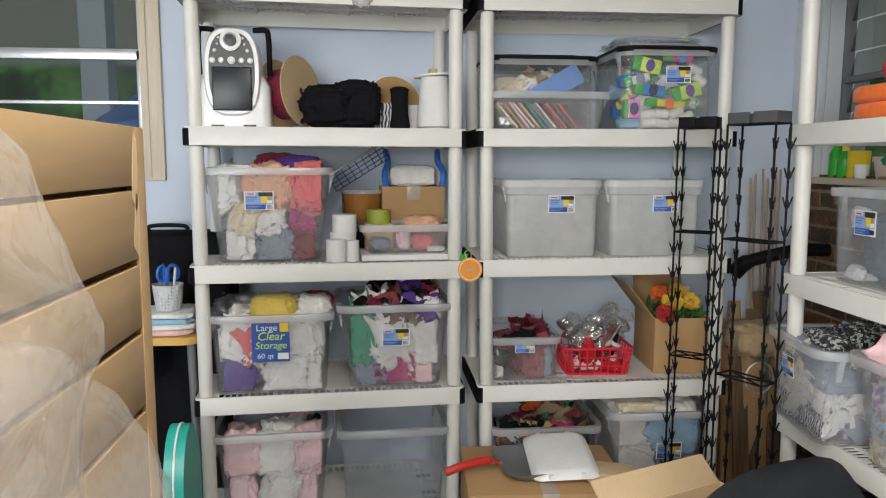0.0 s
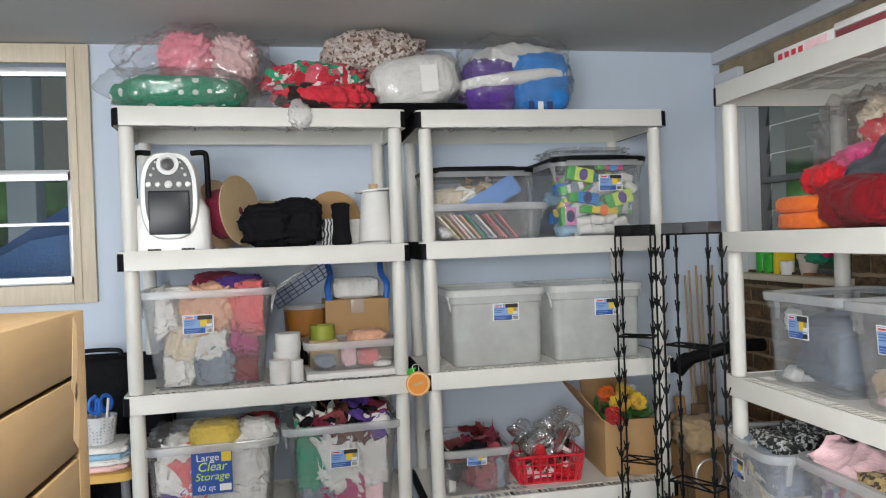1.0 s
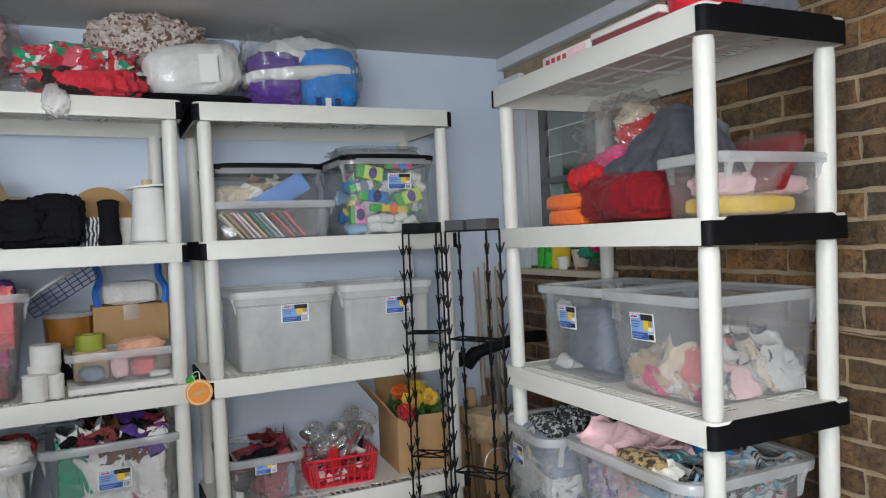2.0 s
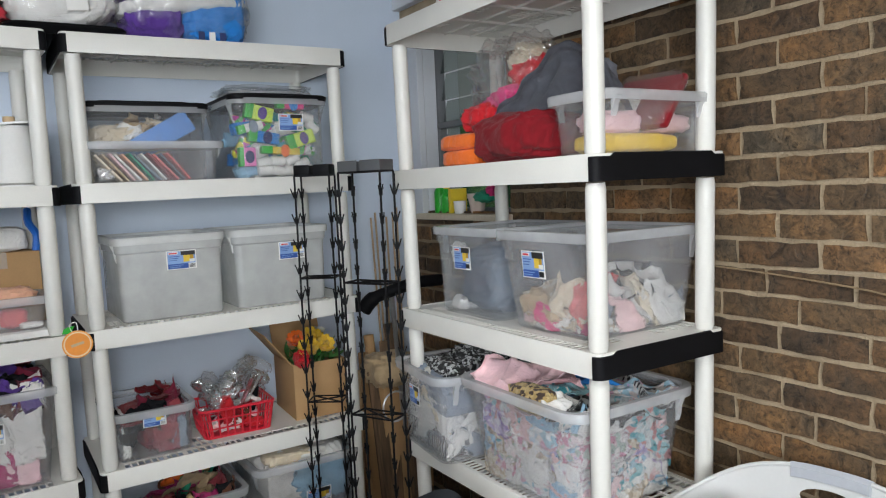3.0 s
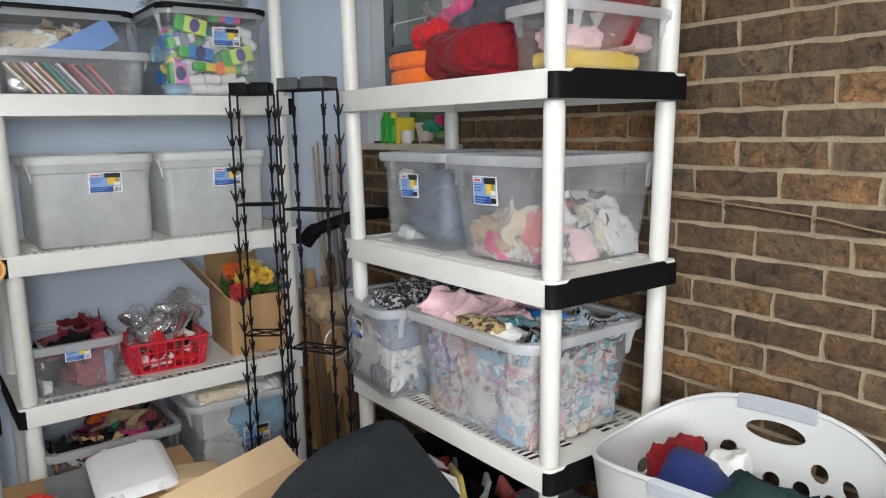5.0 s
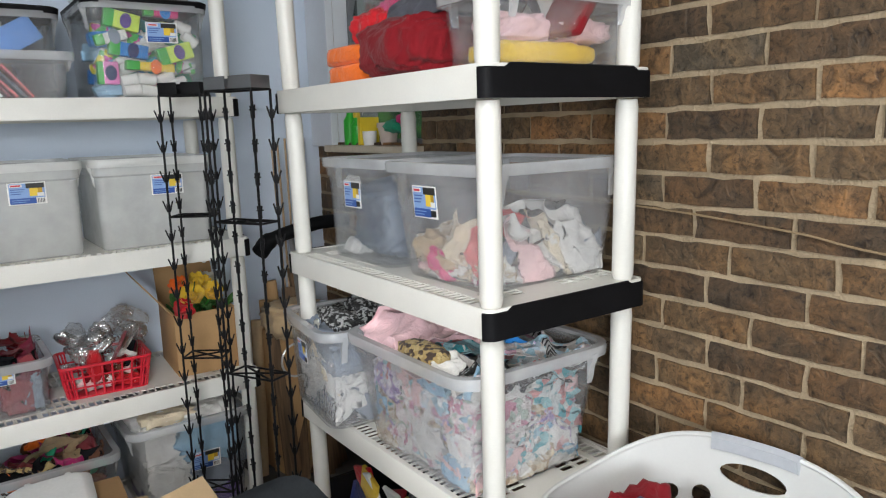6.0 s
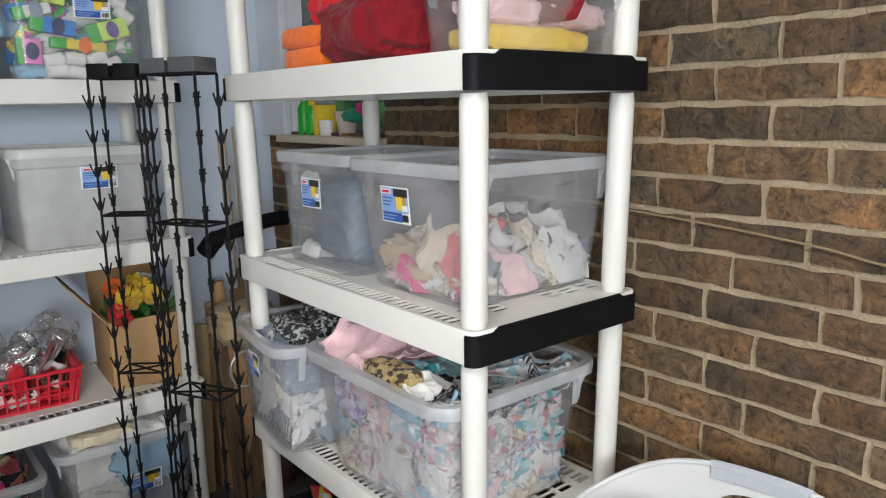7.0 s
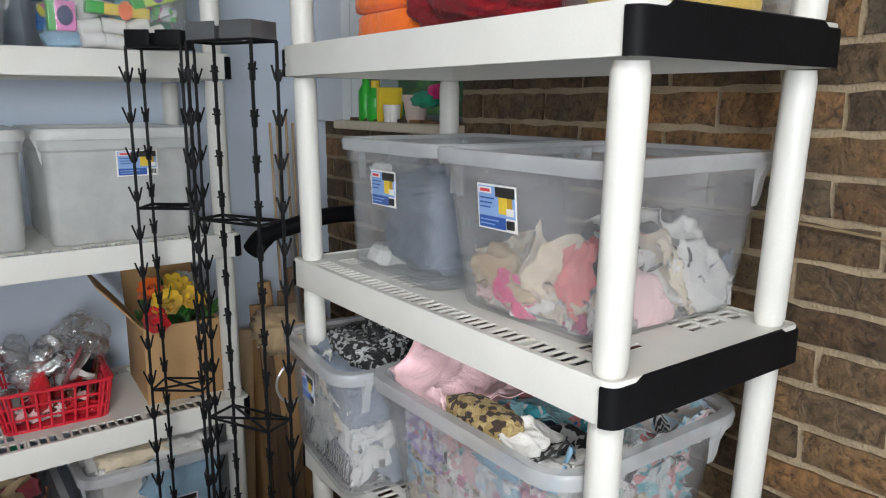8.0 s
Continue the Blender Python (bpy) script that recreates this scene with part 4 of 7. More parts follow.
# karaoke player
def karaoke(m):
    ob = thing("karaoke_player", m, "white and black karaoke player with a small screen", "karaoke player")
    w, d, h = 0.236, 0.19, 0.315
    foot = loft([[(x, y, 0.0) for x, y in rr(w, d, 0.03)], [(x, y, 0.13) for x, y in rr(w * 0.97, d, 0.03)], [(x, y, 0.165) for x, y in rr(w * 0.8, d * 0.9, 0.03)], [(x, y, 0.19) for x, y in rr(w * 0.74, d * 0.8, 0.03)]])
    part("base", foot, M_white_pl, ob)

    def oval(k, y0, y1, n=40, zc=0.172, hw=0.088, hh=0.138):
        pts = [(math.copysign(abs(math.cos(t)) ** 0.62, math.cos(t)) * hw * k, zc + math.copysign(abs(math.sin(t)) ** 0.8, math.sin(t)) * hh * (1 - (1 - k) * 0.65)) for t in (2 * math.pi * i / n for i in range(n))]
        return [[(x, y0, z) for x, z in pts], [(x, y1, z) for x, z in pts]]
    part("body", loft(oval(1.0, 0.06, -0.1) + [oval(0.94, 0, -0.108)[1]]), M_white_pl, ob)
    part("face_panel", loft(oval(0.80, -0.1, -0.112)), M_dkgrey, ob, "dark grey control panel")
    part("screen", box(-0.061, 0.061, -0.118, -0.11, 0.05, 0.186, 0.022, seg=4), M_darkglass, ob, "glossy black screen")
    ring = loft([[(r * math.cos(t), y, 0.268 + r * math.sin(t)) for t in (2 * math.pi * i / 28 for i in range(28))] for r, y in ((0.033, -0.11), (0.033, -0.122), (0.022, -0.124), (0.02, -0.116), (0.0, -0.116))], (True, True))
    part("dial_ring", ring, M_white_pl, ob, "white ring round the dial")
    part("dial", loft([[(r * math.cos(t), y, 0.268 + r * math.sin(t)) for t in (2 * math.pi * i / 24 for i in range(24))] for r, y in ((0.0185, -0.112), (0.0185, -0.12), (0.004, -0.123))]), M_dkgrey, ob)
    for x, z, r in [(-0.058, 0.206, 0.009), (-0.031, 0.206, 0.009), (0.0, 0.206, 0.012), (0.031, 0.206, 0.009), (0.058, 0.206, 0.009), (-0.05, 0.236, 0.006), (0.05, 0.236, 0.006), (-0.042, 0.256, 0.004), (0.042, 0.256, 0.004), (-0.037, 0.275, 0.004), (0.037, 0.275, 0.004)]:
        part("button", loft([[(x + q * math.cos(t), y, z + q * math.sin(t)) for t in (2 * math.pi * i / 14 for i in range(14))] for q, y in ((r, -0.11), (r, -0.116), (r * 0.6, -0.119))]), M_white_pl, ob)
    for s in (-1, 1):
        part("handle", tube(arc_points([(s * 0.112, -0.02, 0.17), (s * 0.112, -0.03, 0.24), (s * 0.11, -0.035, 0.30), (s * 0.10, -0.03, 0.315), (s * 0.062, -0.02, 0.315)], 5), 0.009, 10), M_cap, ob, "black tubular carrying handle")
    part("foot", box(-0.07, -0.03, -0.098, -0.09, 0.0, 0.006, 0.001), M_dkgrey, ob)
    part("foot", box(0.03, 0.07, -0.098, -0.09, 0.0, 0.006, 0.001), M_dkgrey, ob)


Z2 = level_z(2)
karaoke(on("L", 0.155, 0.12, Z2))


def reel(m, r, width, core, side, label, wound=None):
    ob = thing("ribbon_reel", m, label, "reel")
    for z in (-width / 2, width / 2 - 0.003):
        part("flange", lathe([(0.014, z), (r, z), (r, z + 0.003), (0.014, z + 0.003), (0.014, z)], 40, caps=(False, False)), side, ob, "round cardboard flange")
    part("winding", lathe([(0.016, -width / 2 + 0.003), (core, -width / 2 + 0.003), (core * 1.01, 0), (core, width / 2 - 0.003), (0.016, width / 2 - 0.003)], 28), wound or C["maroon"], ob)
    return ob


reel(on("L", 0.33, 0.17, Z2 + 0.121) @ pose(0, 0, 0, 0, 84, -32), 0.12, 0.09, 0.085, M_kraft, "cardboard ribbon reel with maroon ribbon standing on edge")
heap(on("L", 0.46, 0.14, Z2), 0.2, 0.2, 0.145, "black", "bunched black fabric beside a cardboard reel", 5, 0.13, 6, 0.6)
heap(on("L", 0.55, 0.15, Z2), 0.17, 0.2, 0.165, "black", "bunched black fabric beside dark spools", 5, 0.13, 6, 0.55)
heap(on("L", 0.46, 0.3, Z2), 0.2, 0.12, 0.17, "tan", "folded pale fabric behind the black heap", 4, 0.08, 4)
reel(on("L", 0.69, 0.27, Z2 + 0.098) @ pose(0, 0, 0, 70, 0, 8), 0.096, 0.05, 0.05, M_card, "brown cardboard ribbon reel leaning at the back", C["black"])
sp = thing("thread_spool", on("L", 0.70, 0.13, Z2), "tall black thread spool", "spool", "thread spools")
part("core", lathe([(0.03, 0.0), (0.036, 0.004), (0.036, 0.02), (0.031, 0.05), (0.03, 0.12), (0.034, 0.138), (0.02, 0.145)], 24), C["black"], sp)
sp = thing("ribbon_roll", on("L", 0.665, 0.16, Z2), "roll of patterned white and black ribbon", "ribbon roll")
part("winding", lathe([(0.012, 0.0), (0.04, 0.0), (0.041, 0.05), (0.04, 0.09), (0.012, 0.09)], 24), C["zebra"], sp)
sp = thing("ribbon_roll", on("L", 0.755, 0.22, Z2), "roll of white ribbon behind spools", "ribbon roll")
part("winding", lathe([(0.012, 0.0), (0.03, 0.0), (0.03, 0.09), (0.012, 0.09)], 24), C["white"], sp)
sp = thing("thread_spool", on("L", 0.822, 0.13, Z2), "large white thread spool with a broad top flange", "spool", "thread spools")
part("winding", lathe([(0.05, 0.004), (0.062, 0.01)] + [(0.062 + 0.001 * (i % 2) - 0.0008 * i, 0.012 + 0.008 * i) for i in range(20)] + [(0.046, 0.18)], 32), M_thread, sp)
part("flange", lathe([(0.012, 0.0), (0.064, 0.0), (0.064, 0.004), (0.012, 0.004)], 32), M_white_pl, sp)
part("flange", lathe([(0.02, 0.0), (0.07, 0.0), (0.071, 0.006), (0.02, 0.008)], 36), M_white_pl, sp, "broad white top flange", m=pose(0, 0, 0.182, 0, -5, 0))
part("core", lathe([(0.016, 0.0), (0.016, 0.02), (0.01, 0.02), (0.01, 0.0)], 20), M_kraft, sp, m=pose(-0.005, 0, 0.188))

# things on the left unit's middle shelf
Z = level_z(3)
for u, v, z, r, h in ((0.50, 0.11, 0, 0.045, 0.095), (0.505, 0.10, 0.096, 0.042, 0.06), (0.475, 0.045, 0, 0.034, 0.075), (0.53, 0.05, 0, 0.022, 0.07)):
    sp = thing("lace_roll", on("L", u, v, Z + z), "roll of white lace trim on the shelf", "ribbon roll", "rolls of lace trim")
    part("winding", lathe([(0.015, 0.0)] + [(r * (1 + 0.03 * math.sin(i * 2.4)), h * i / 9) for i in range(10)] + [(0.015, h)], 26), M_thread, sp)
solid("paper_pad", box(-0.16, 0.16, -0.11, 0.11, 0, 0.02, 0.002), M_paper, on("L", 0.72, 0.14, Z), "flat white paper pad under a small bin", "paper pad")
m = on("L", 0.72, 0.145, Z + 0.02)
storage_bin(m, 0.30, 0.27, 0.19, 0.165, 0.1, "small clear tray of pink trims and ribbons", tag=None, group="small clear bins", radius=0.02)
heap(m @ at(-0.09, -0.02, 0.005), 0.08, 0.1, 0.05, "slate", "crumpled grey trim in a small tray", 3)
heap(m @ at(-0.01, -0.03, 0.005), 0.055, 0.08, 0.085, "pink", "bundle of pink ribbon in a small tray", 3)
heap(m @ at(0.06, -0.02, 0.005), 0.08, 0.1, 0.06, "coral", "roll of coral ribbon in a small tray", 3)
heap(m @ at(0.06, 0.02, 0.065), 0.14, 0.1, 0.06, "peach", "crumpled peach fabric over a small tray", 4, 0.25, 9)
heap(m @ at(0.10, -0.06, 0.004), 0.07, 0.04, 0.02, "white", "folded white fabric in a small tray", 3)


def carton(name, m, w, d, h, label, material=None, tape=True):
    ob = thing(name, m, label, "cardboard box", "")
    part("body", box(-w / 2, w / 2, -d / 2, d / 2, 0, h, 0.003), material or M_card, ob)
    if tape:
        part("tape", box(-0.025, 0.025, -d / 2 - 0.001, d / 2 + 0.001, h - 0.05, h + 0.0012, 0.0005), M_rim, ob, "strip of clear packing tape")
    return ob


carton("cardboard_box", on("L", 0.765, 0.34, Z + 0.09), 0.235, 0.16, 0.155, "brown cardboard box closed with clear tape")
solid("fabric_stack", lump(0.3, 0.16, 0.1, 71, 4, 0.4, 0.05, 5), C["tan"], on("L", 0.75, 0.345, Z), "folded tan fabric under a cardboard box", "fabric")
tubp = thing("amber_tub", on("L", 0.575, 0.3, Z + 0.12), "amber plastic tub with a clear lid", "tub")
part("tub", lathe([(0.06, 0.0), (0.07, 0.01), (0.075, 0.1), (0.07, 0.1), (0.06, 0.01)], 28), M_amber, tubp)
part("lid", lathe([(0.03, 0.1), (0.078, 0.1), (0.078, 0.112), (0.03, 0.114)], 28), M_rim, tubp)
solid("dark_box", box(-0.09, 0.09, -0.08, 0.08, 0, 0.12, 0.004), M_cap, on("L", 0.56, 0.32, Z), "black box under an amber tub", "box")
solid("tape_roll", lathe([(0.025, 0.0), (0.043, 0.0), (0.044, 0.05), (0.025, 0.05), (0.025, 0.0)], 28, caps=(False, False)), M_olive, on("L", 0.63, 0.2, Z + 0.115), "roll of olive green tape", "tape roll")
solid("small_carton", box(-0.05, 0.05, -0.04, 0.04, 0, 0.115, 0.003), M_kraft, on("L", 0.63, 0.21, Z), "small tan carton under a roll of tape", "carton")
rack = thing("folding_stand", on("L", 0.77, 0.34, Z + 0.245), "blue plastic stand holding white folded cloth", "stand")
for s in (-1, 1):
    part("side", tube(arc_points([(s * 0.105, -0.06, 0.0), (s * 0.11, -0.06, 0.05), (s * 0.095, -0.02, 0.09), (s * 0.1, 0.03, 0.13)], 5), 0.012, 8), M_bluepl, rack, "blue plastic side frame")
part("cloth", lump(0.18, 0.1, 0.08, 33, 4, 0.4, 0.06, 5), C["white"], rack, "folded white cloth")
wb = thing("wire_basket", on("L", 0.575, 0.24, Z + 0.2) @ pose(0, 0, 0.09, 0, -32, 0), "dark blue wire basket lying tilted", "wire basket")
bm = bmesh.new()
for i in range(9):
    x = -0.11 + i * 0.0275
    tube([(x, -0.06, 0.0), (x, -0.07, 0.06)], 0.0017, 6, bm)
    tube([(x, -0.06, 0.0), (x, 0.06, 0.0)], 0.0017, 6, bm)
for i in range(5):
    tube([(-0.11, -0.06 - 0.0025 * i, 0.015 * i), (0.11, -0.06 - 0.0025 * i, 0.015 * i)], 0.0017, 6, bm)
part("mesh", bm, M_navy, wb)
part("rim", tube([(-0.115, -0.07, 0.06), (0.115, -0.07, 0.06), (0.115, 0.07, 0.06), (-0.115, 0.07, 0.06), (-0.115, -0.07, 0.06)], 0.004, 8), M_steel, wb, "bare steel rim")

# orange paper tag tied between the two units
tg = thing("orange_tag", on("R", -0.03, -0.012, 0.935), "round orange paper tag with a green leaf", "tag")
disc = lambda r, y0, y1, n=30: loft([[(r * math.cos(2 * math.pi * i / n), y, r * math.sin(2 * math.pi * i / n)) for i in range(n)] for y in (y0, y1)])
part("disc", disc(0.042, -0.002, 0.0), plain("orange_card", (0.80, 0.33, 0.06), 0.5), tg)
part("ring", disc(0.038, -0.0026, -0.002), plain("pale_orange_card", (0.82, 0.62, 0.36), 0.5), tg)
part("flesh", disc(0.034, -0.0032, -0.0026), plain("bright_orange_card", (0.82, 0.30, 0.04), 0.5), tg)
part("print", box(-0.018, 0.018, -0.0038, -0.003, -0.004, 0.004, 0), M_kraft, tg, m=pose(0, 0, 0, 0, -14, 0), smooth=None)
part("leaf", loft([[(x * 0.02 + 0.004, y, 0.05 + z * 0.02) for x, z in ((-1, 0), (-0.4, 0.5), (0.3, 0.4), (1, 0), (0.3, -0.4), (-0.4, -0.4))] for y in (-0.002, 0.0)]), M_green_pl, tg, m=pose(0, 0, 0, 0, -30, 0))
part("loop", tube(arc_points([(-0.012, -0.001, 0.04), (-0.018, -0.001, 0.06), (0, -0.001, 0.066), (0.004, -0.001, 0.042)], 6), 0.0015, 6), C["white"], tg, "white string loop")

# ---- on top of the left and right units ----
Z1 = level_z(1)
heap(on("L", 0.19, 0.16, Z1), 0.43, 0.26, 0.125, "dots", "green pillow with white polka dots in clear wrap", 5, 0.06, 4, 0.75, "pillow", category="pillow")
heap(on("L", 0.19, 0.15, Z1), 0.5, 0.3, 0.15, "white", "clear bag round a polka dot pillow", 4, 0.12, 6, 0.8, "plastic_bag", M_film, category="plastic bag")
heap(on("L", 0.21, 0.24, Z1 + 0.11), 0.20, 0.2, 0.18, "rosepink", "bundle of pink fabric in a clear bag", 5, 0.2, 8, 0.8)
heap(on("L", 0.36, 0.24, Z1 + 0.10), 0.17, 0.2, 0.19, "blush", "bundle of pale pink and red fabric in a clear bag", 5, 0.2, 8, 0.8)
heap(on("L", 0.24, 0.22, Z1 + 0.06), 0.54, 0.3, 0.25, "white", "clear plastic bag full of pink fabric", 5, 0.2, 6, 0.9, "plastic_bag", M_film, category="plastic bag")
heap(on("L", 0.63, 0.17, Z1 + 0.055), 0.38, 0.22, 0.13, "xmas", "red, green and white print fabric heaped on the shelf", 5, 0.2, 9, 0.8)
heap(on("L", 0.66, 0.12, Z1), 0.36, 0.2, 0.1, "redblack", "red and black print fabric heaped on the shelf", 5, 0.16, 7, 0.8)
heap(on("L", 0.47, 0.08, Z1 - 0.005), 0.2, 0.14, 0.06, "white", "clear wrap spilling over the shelf edge", 4, 0.3, 7, 0.8, "plastic_wrap", M_film, category="plastic wrap")
solid("plastic_wrap", lump(0.075, 0.012, 0.1, 55, 4, 0.9, 0.3, 7, False), clear("milky_wrap", (0.75, 0.74, 0.74), 0.6, 0.15, 0.8), on("L", 0.565, -0.012, Z1 - 0.075), "tail of clear wrap hanging over the shelf edge", "plastic wrap")
heap(on("L", 0.86, 0.25, Z1 + 0.11), 0.40, 0.26, 0.215, "leopard", "leopard print fabric bundled in a bag", 5, 0.1, 8, 0.8)
heap(on("L", 0.84, 0.28, Z1), 0.30, 0.26, 0.12, "brown", "brown fabric under a leopard print bundle", 4, 0.1, 8, 0.8)
solid("black_tray", loft([[(x, y, z) for x, y in rr(w, d, 0.05)] for w, d, z in ((0.30, 0.3, 0.0), (0.34, 0.34, 0.022), (0.33, 0.33, 0.03))]), M_cap, on("R", 0.03, 0.2, Z1), "flat black plastic tray on top of the shelf unit", "tray")
pk = thing("white_package", on("R", 0.035, 0.17, Z1 + 0.03) @ pose(0, 0, 0, 0, -9, 0), "white batting roll wrapped in clear plastic", "package")
part("roll", lump(0.33, 0.2, 0.19, 61, 5, 0.62, 0.05, 4), C["white"], pk, "white quilt batting")
part("wrap", lump(0.35, 0.215, 0.2, 62, 4, 0.62, 0.07, 6), M_film, pk, "clear plastic wrap")
part("label", box(-0.03, 0.03, -0.001, 0.001, -0.045, 0.045, 0), M_paper, pk, "white paper label", m=pose(0.04, -0.118, 0.085, 8, 4, 0), smooth=None)
quilt = thing("wrapped_quilt", on("R", 0.40, 0.2, Z1 + 0.002), "purple, white and blue quilt in a clear bag", "quilt")
part("quilt", lump(0.2, 0.24, 0.215, 63, 5, 0.6, 0.08, 5), C["purple"], quilt, "purple panel", m=pose(-0.1, 0, 0))
part("quilt", lump(0.23, 0.24, 0.24, 64, 5, 0.55, 0.06, 5), C["blue"], quilt, "bright blue panel", m=pose(0.09, 0, 0))
part("stripe", lump(0.43, 0.25, 0.055, 65, 5, 0.5, 0.04, 5, False), C["white"], quilt, "white stripe", m=pose(-0.005, -0.004, 0.105, 0, -7, 0))
part("stuffing", lump(0.36, 0.26, 0.2, 66, 4, 0.8, 0.1, 5), C["white"], quilt, "white stuffing", m=pose(0.03, 0.05, 0.09))
part("wrap", lump(0.47, 0.31, 0.31, 67, 5, 0.75, 0.1, 6), M_film, quilt, "clear plastic bag")
for i in range(3):
    part("print", box(0.02 + i * 0.035, 0.04 + i * 0.035, -0.135, -0.133, 0.005, 0.04, 0), M_navy if i % 2 == 0 else M_paper, quilt, smooth=None)

# ---- right unit ----
m, w, d, h = bin_on("R", 2, 0.05, 0.45, 0.065, 0.44, 1.665, 0.13, 0.29, "clear plastic box with a black lid, full of paper goods", lid=M_cap, tag=None, group="lidded clear boxes")
fill(m, w, d, 0.006, 0.13, ["cream", "tan", "white"], "in a lidded box", 21, 3, 1, 1)
scraps(m @ at(-0.05, 0, 0), w * 0.7, d, 0.13, 0.2, ["cream", "white", "tan", "gold", "cream"], 18, 221, "in a lidded box", 0.09)
heap(m @ at(-0.09, -0.04, 0.10), 0.17, 0.15, 0.1, "cream", "crumpled cream tissue in a lidded box", 4, 0.25, 9)
heap(m @ at(-0.02, -0.02, 0.12), 0.12, 0.15, 0.09, "tan", "crumpled tan paper in a lidded box", 4, 0.2, 7)
solid("blue_folder", box(-0.13, 0.13, -0.006, 0.006, 0, 0.075, 0.003), plain("bright_blue_paper", (0.13, 0.30, 0.68), 0.5), m @ pose(0.045, -0.118, 0.115, -4, -30, 0), "light blue paper packet leaning in a box", "paper packet")
m = on("R", 0.253, 0.072, Z2)
storage_bin(m, 0.39, 0.36, 0.11, 0.095, 0.125, "low clear tray of coloured card packets", tag=None, group="small clear bins", radius=0.02)
for i, c in enumerate(["cream", "tan", "blush", "white", "peach", "green", "slate", "white", "rosewood", "coral", "grey", "coral"]):
    solid("card_packet", box(-0.003, 0.003, -0.035, 0.035, 0, 0.11, 0.001), C[c], m @ pose(-0.11 + i * 0.019, 0, 0.006, 0, -42 + 1.5 * (i % 3), 0), "packet of %s card in a clear tray" % WORDS.get(c, c), "card packet", "card packets")
heap(m @ at(-0.15, 0, 0.005), 0.06, 0.07, 0.05, "white", "crumpled foil and paper in a tray", 3, 0.3, 9, material=M_foil)

m, w, d, h = bin_on("R", 2, 0.50, 0.85, 0.52, 0.835, 1.69, 0.035, 0.38, "clear plastic box with a black lid, full of craft packets", lid=M_cap, tag_at=(0.035, 0.70), group="lidded clear boxes", tag_size=0.95)
rng = random.Random(5)
packs = ["sky", "white", "candy", "white", "blue", "candy", "white", "green", "candy", "white", "teal", "candy"]
for i in range(44):
    c = packs[i % len(packs)]
    s = (rng.uniform(0.06, 0.1), rng.uniform(0.02, 0.035), rng.uniform(0.028, 0.055))
    x = -w / 2 + (i % 4 + 0.5) * w / 4 + rng.uniform(-0.01, 0.01)
    y = -d / 2 + 0.06 + 0.075 * (i // 4 % 2) + rng.uniform(0, 0.01)
    z = 0.012 + (i // 4 % 6) * 0.037
    solid("craft_packet", box(-s[0] / 2, s[0] / 2, -s[1] / 2, s[1] / 2, 0, s[2], 0.006), C[c], m @ pose(x, y, z, rng.uniform(-15, 15), rng.uniform(-28, 28), rng.uniform(-10, 10)), "small %s craft packet in a lidded box" % WORDS.get(c, c), "craft packet", "craft packets")
yf = -d / 2 + 0.022


def yarn_packet(x, z, tilt, w1, h1, body, oval, words):
    ob = thing("craft_packet", m @ pose(x, yf, z, 0, tilt, 0), words, "craft packet", "craft packets")
    part("carton", box(-w1 / 2, w1 / 2, -0.015, 0.015, 0, h1, 0.004), body, ob)
    part("band", box(-w1 / 2 - 0.0006, -w1 * 0.22, -0.0158, 0.0152, -0.0004, h1 + 0.0004, 0.003), M_green_pl, ob, "green end band")
    part("seal", loft([[(0.016 * math.cos(a) + w1 * 0.1, y, h1 / 2 + 0.022 * math.sin(a)) for a in [2 * math.pi * k / 20 for k in range(20)]] for y in (-0.0152, -0.0172)]), oval, ob, "dark oval seal")


yarn_packet(-0.075, 0.205, 12, 0.10, 0.05, M_lime_ink, C["purple"], "lime green yarn packet with a dark oval seal")
yarn_packet(0.085, 0.115, -16, 0.105, 0.05, M_lime_ink, C["purple"], "lime green yarn packet with a dark oval seal")
yarn_packet(-0.12, 0.045, 0, 0.058, 0.065, plain("bright_pink_card", (0.80, 0.22, 0.52), 0.5), C["navy"], "bright pink thread packet with a dark oval seal")
yarn_packet(0.0, 0.085, 4, 0.14, 0.026, M_yellow_pl, C["orange"], "yellow and green tape packet in a lidded box")
yarn_packet(0.045, 0.245, 3, 0.10, 0.03, C["hotpink"], C["blue"], "hot pink packet under the lid")
yarn_packet(-0.10, 0.165, -14, 0.09, 0.03, C["white"], C["slate"], "white label packet in a lidded box")
yarn_packet(-0.06, 0.125, 8, 0.11, 0.04, C["blue"], C["navy"], "blue packet in a lidded box")
for x, z, tilt in ((-0.055, 0.012, -6), (-0.01, 0.01, 8), (-0.06, 0.042, -10), (-0.012, 0.045, 4), (0.04, 0.012, 3), (0.05, 0.05, -24), (0.115, 0.17, 40), (0.10, 0.20, 20), (0.085, 0.035, -18)):
    solid("cotton_reel", loft([[(x1, 0.017 * k * math.cos(a), 0.017 + 0.017 * k * math.sin(a)) for a in [2 * math.pi * q / 14 for q in range(14)]] for x1, k in ((-0.026, 0.7), (-0.023, 1.0), (0.023, 1.0), (0.026, 0.7))]), M_thread, m @ pose(x, yf, z, 0, tilt, 0), "small white cotton reel in a lidded box", "reel", "cotton reels")
for i in range(3):
    solid("plastic_sleeve", lump(0.32, 0.28, 0.012, 80 + i, 4, 0.4, 0.2, 6), M_film if i else M_rim, m @ pose(0.0, 0.02, h + 0.022 + 0.011 * i), "clear plastic sleeve lying on a box lid", "plastic sleeve", "plastic sleeves")

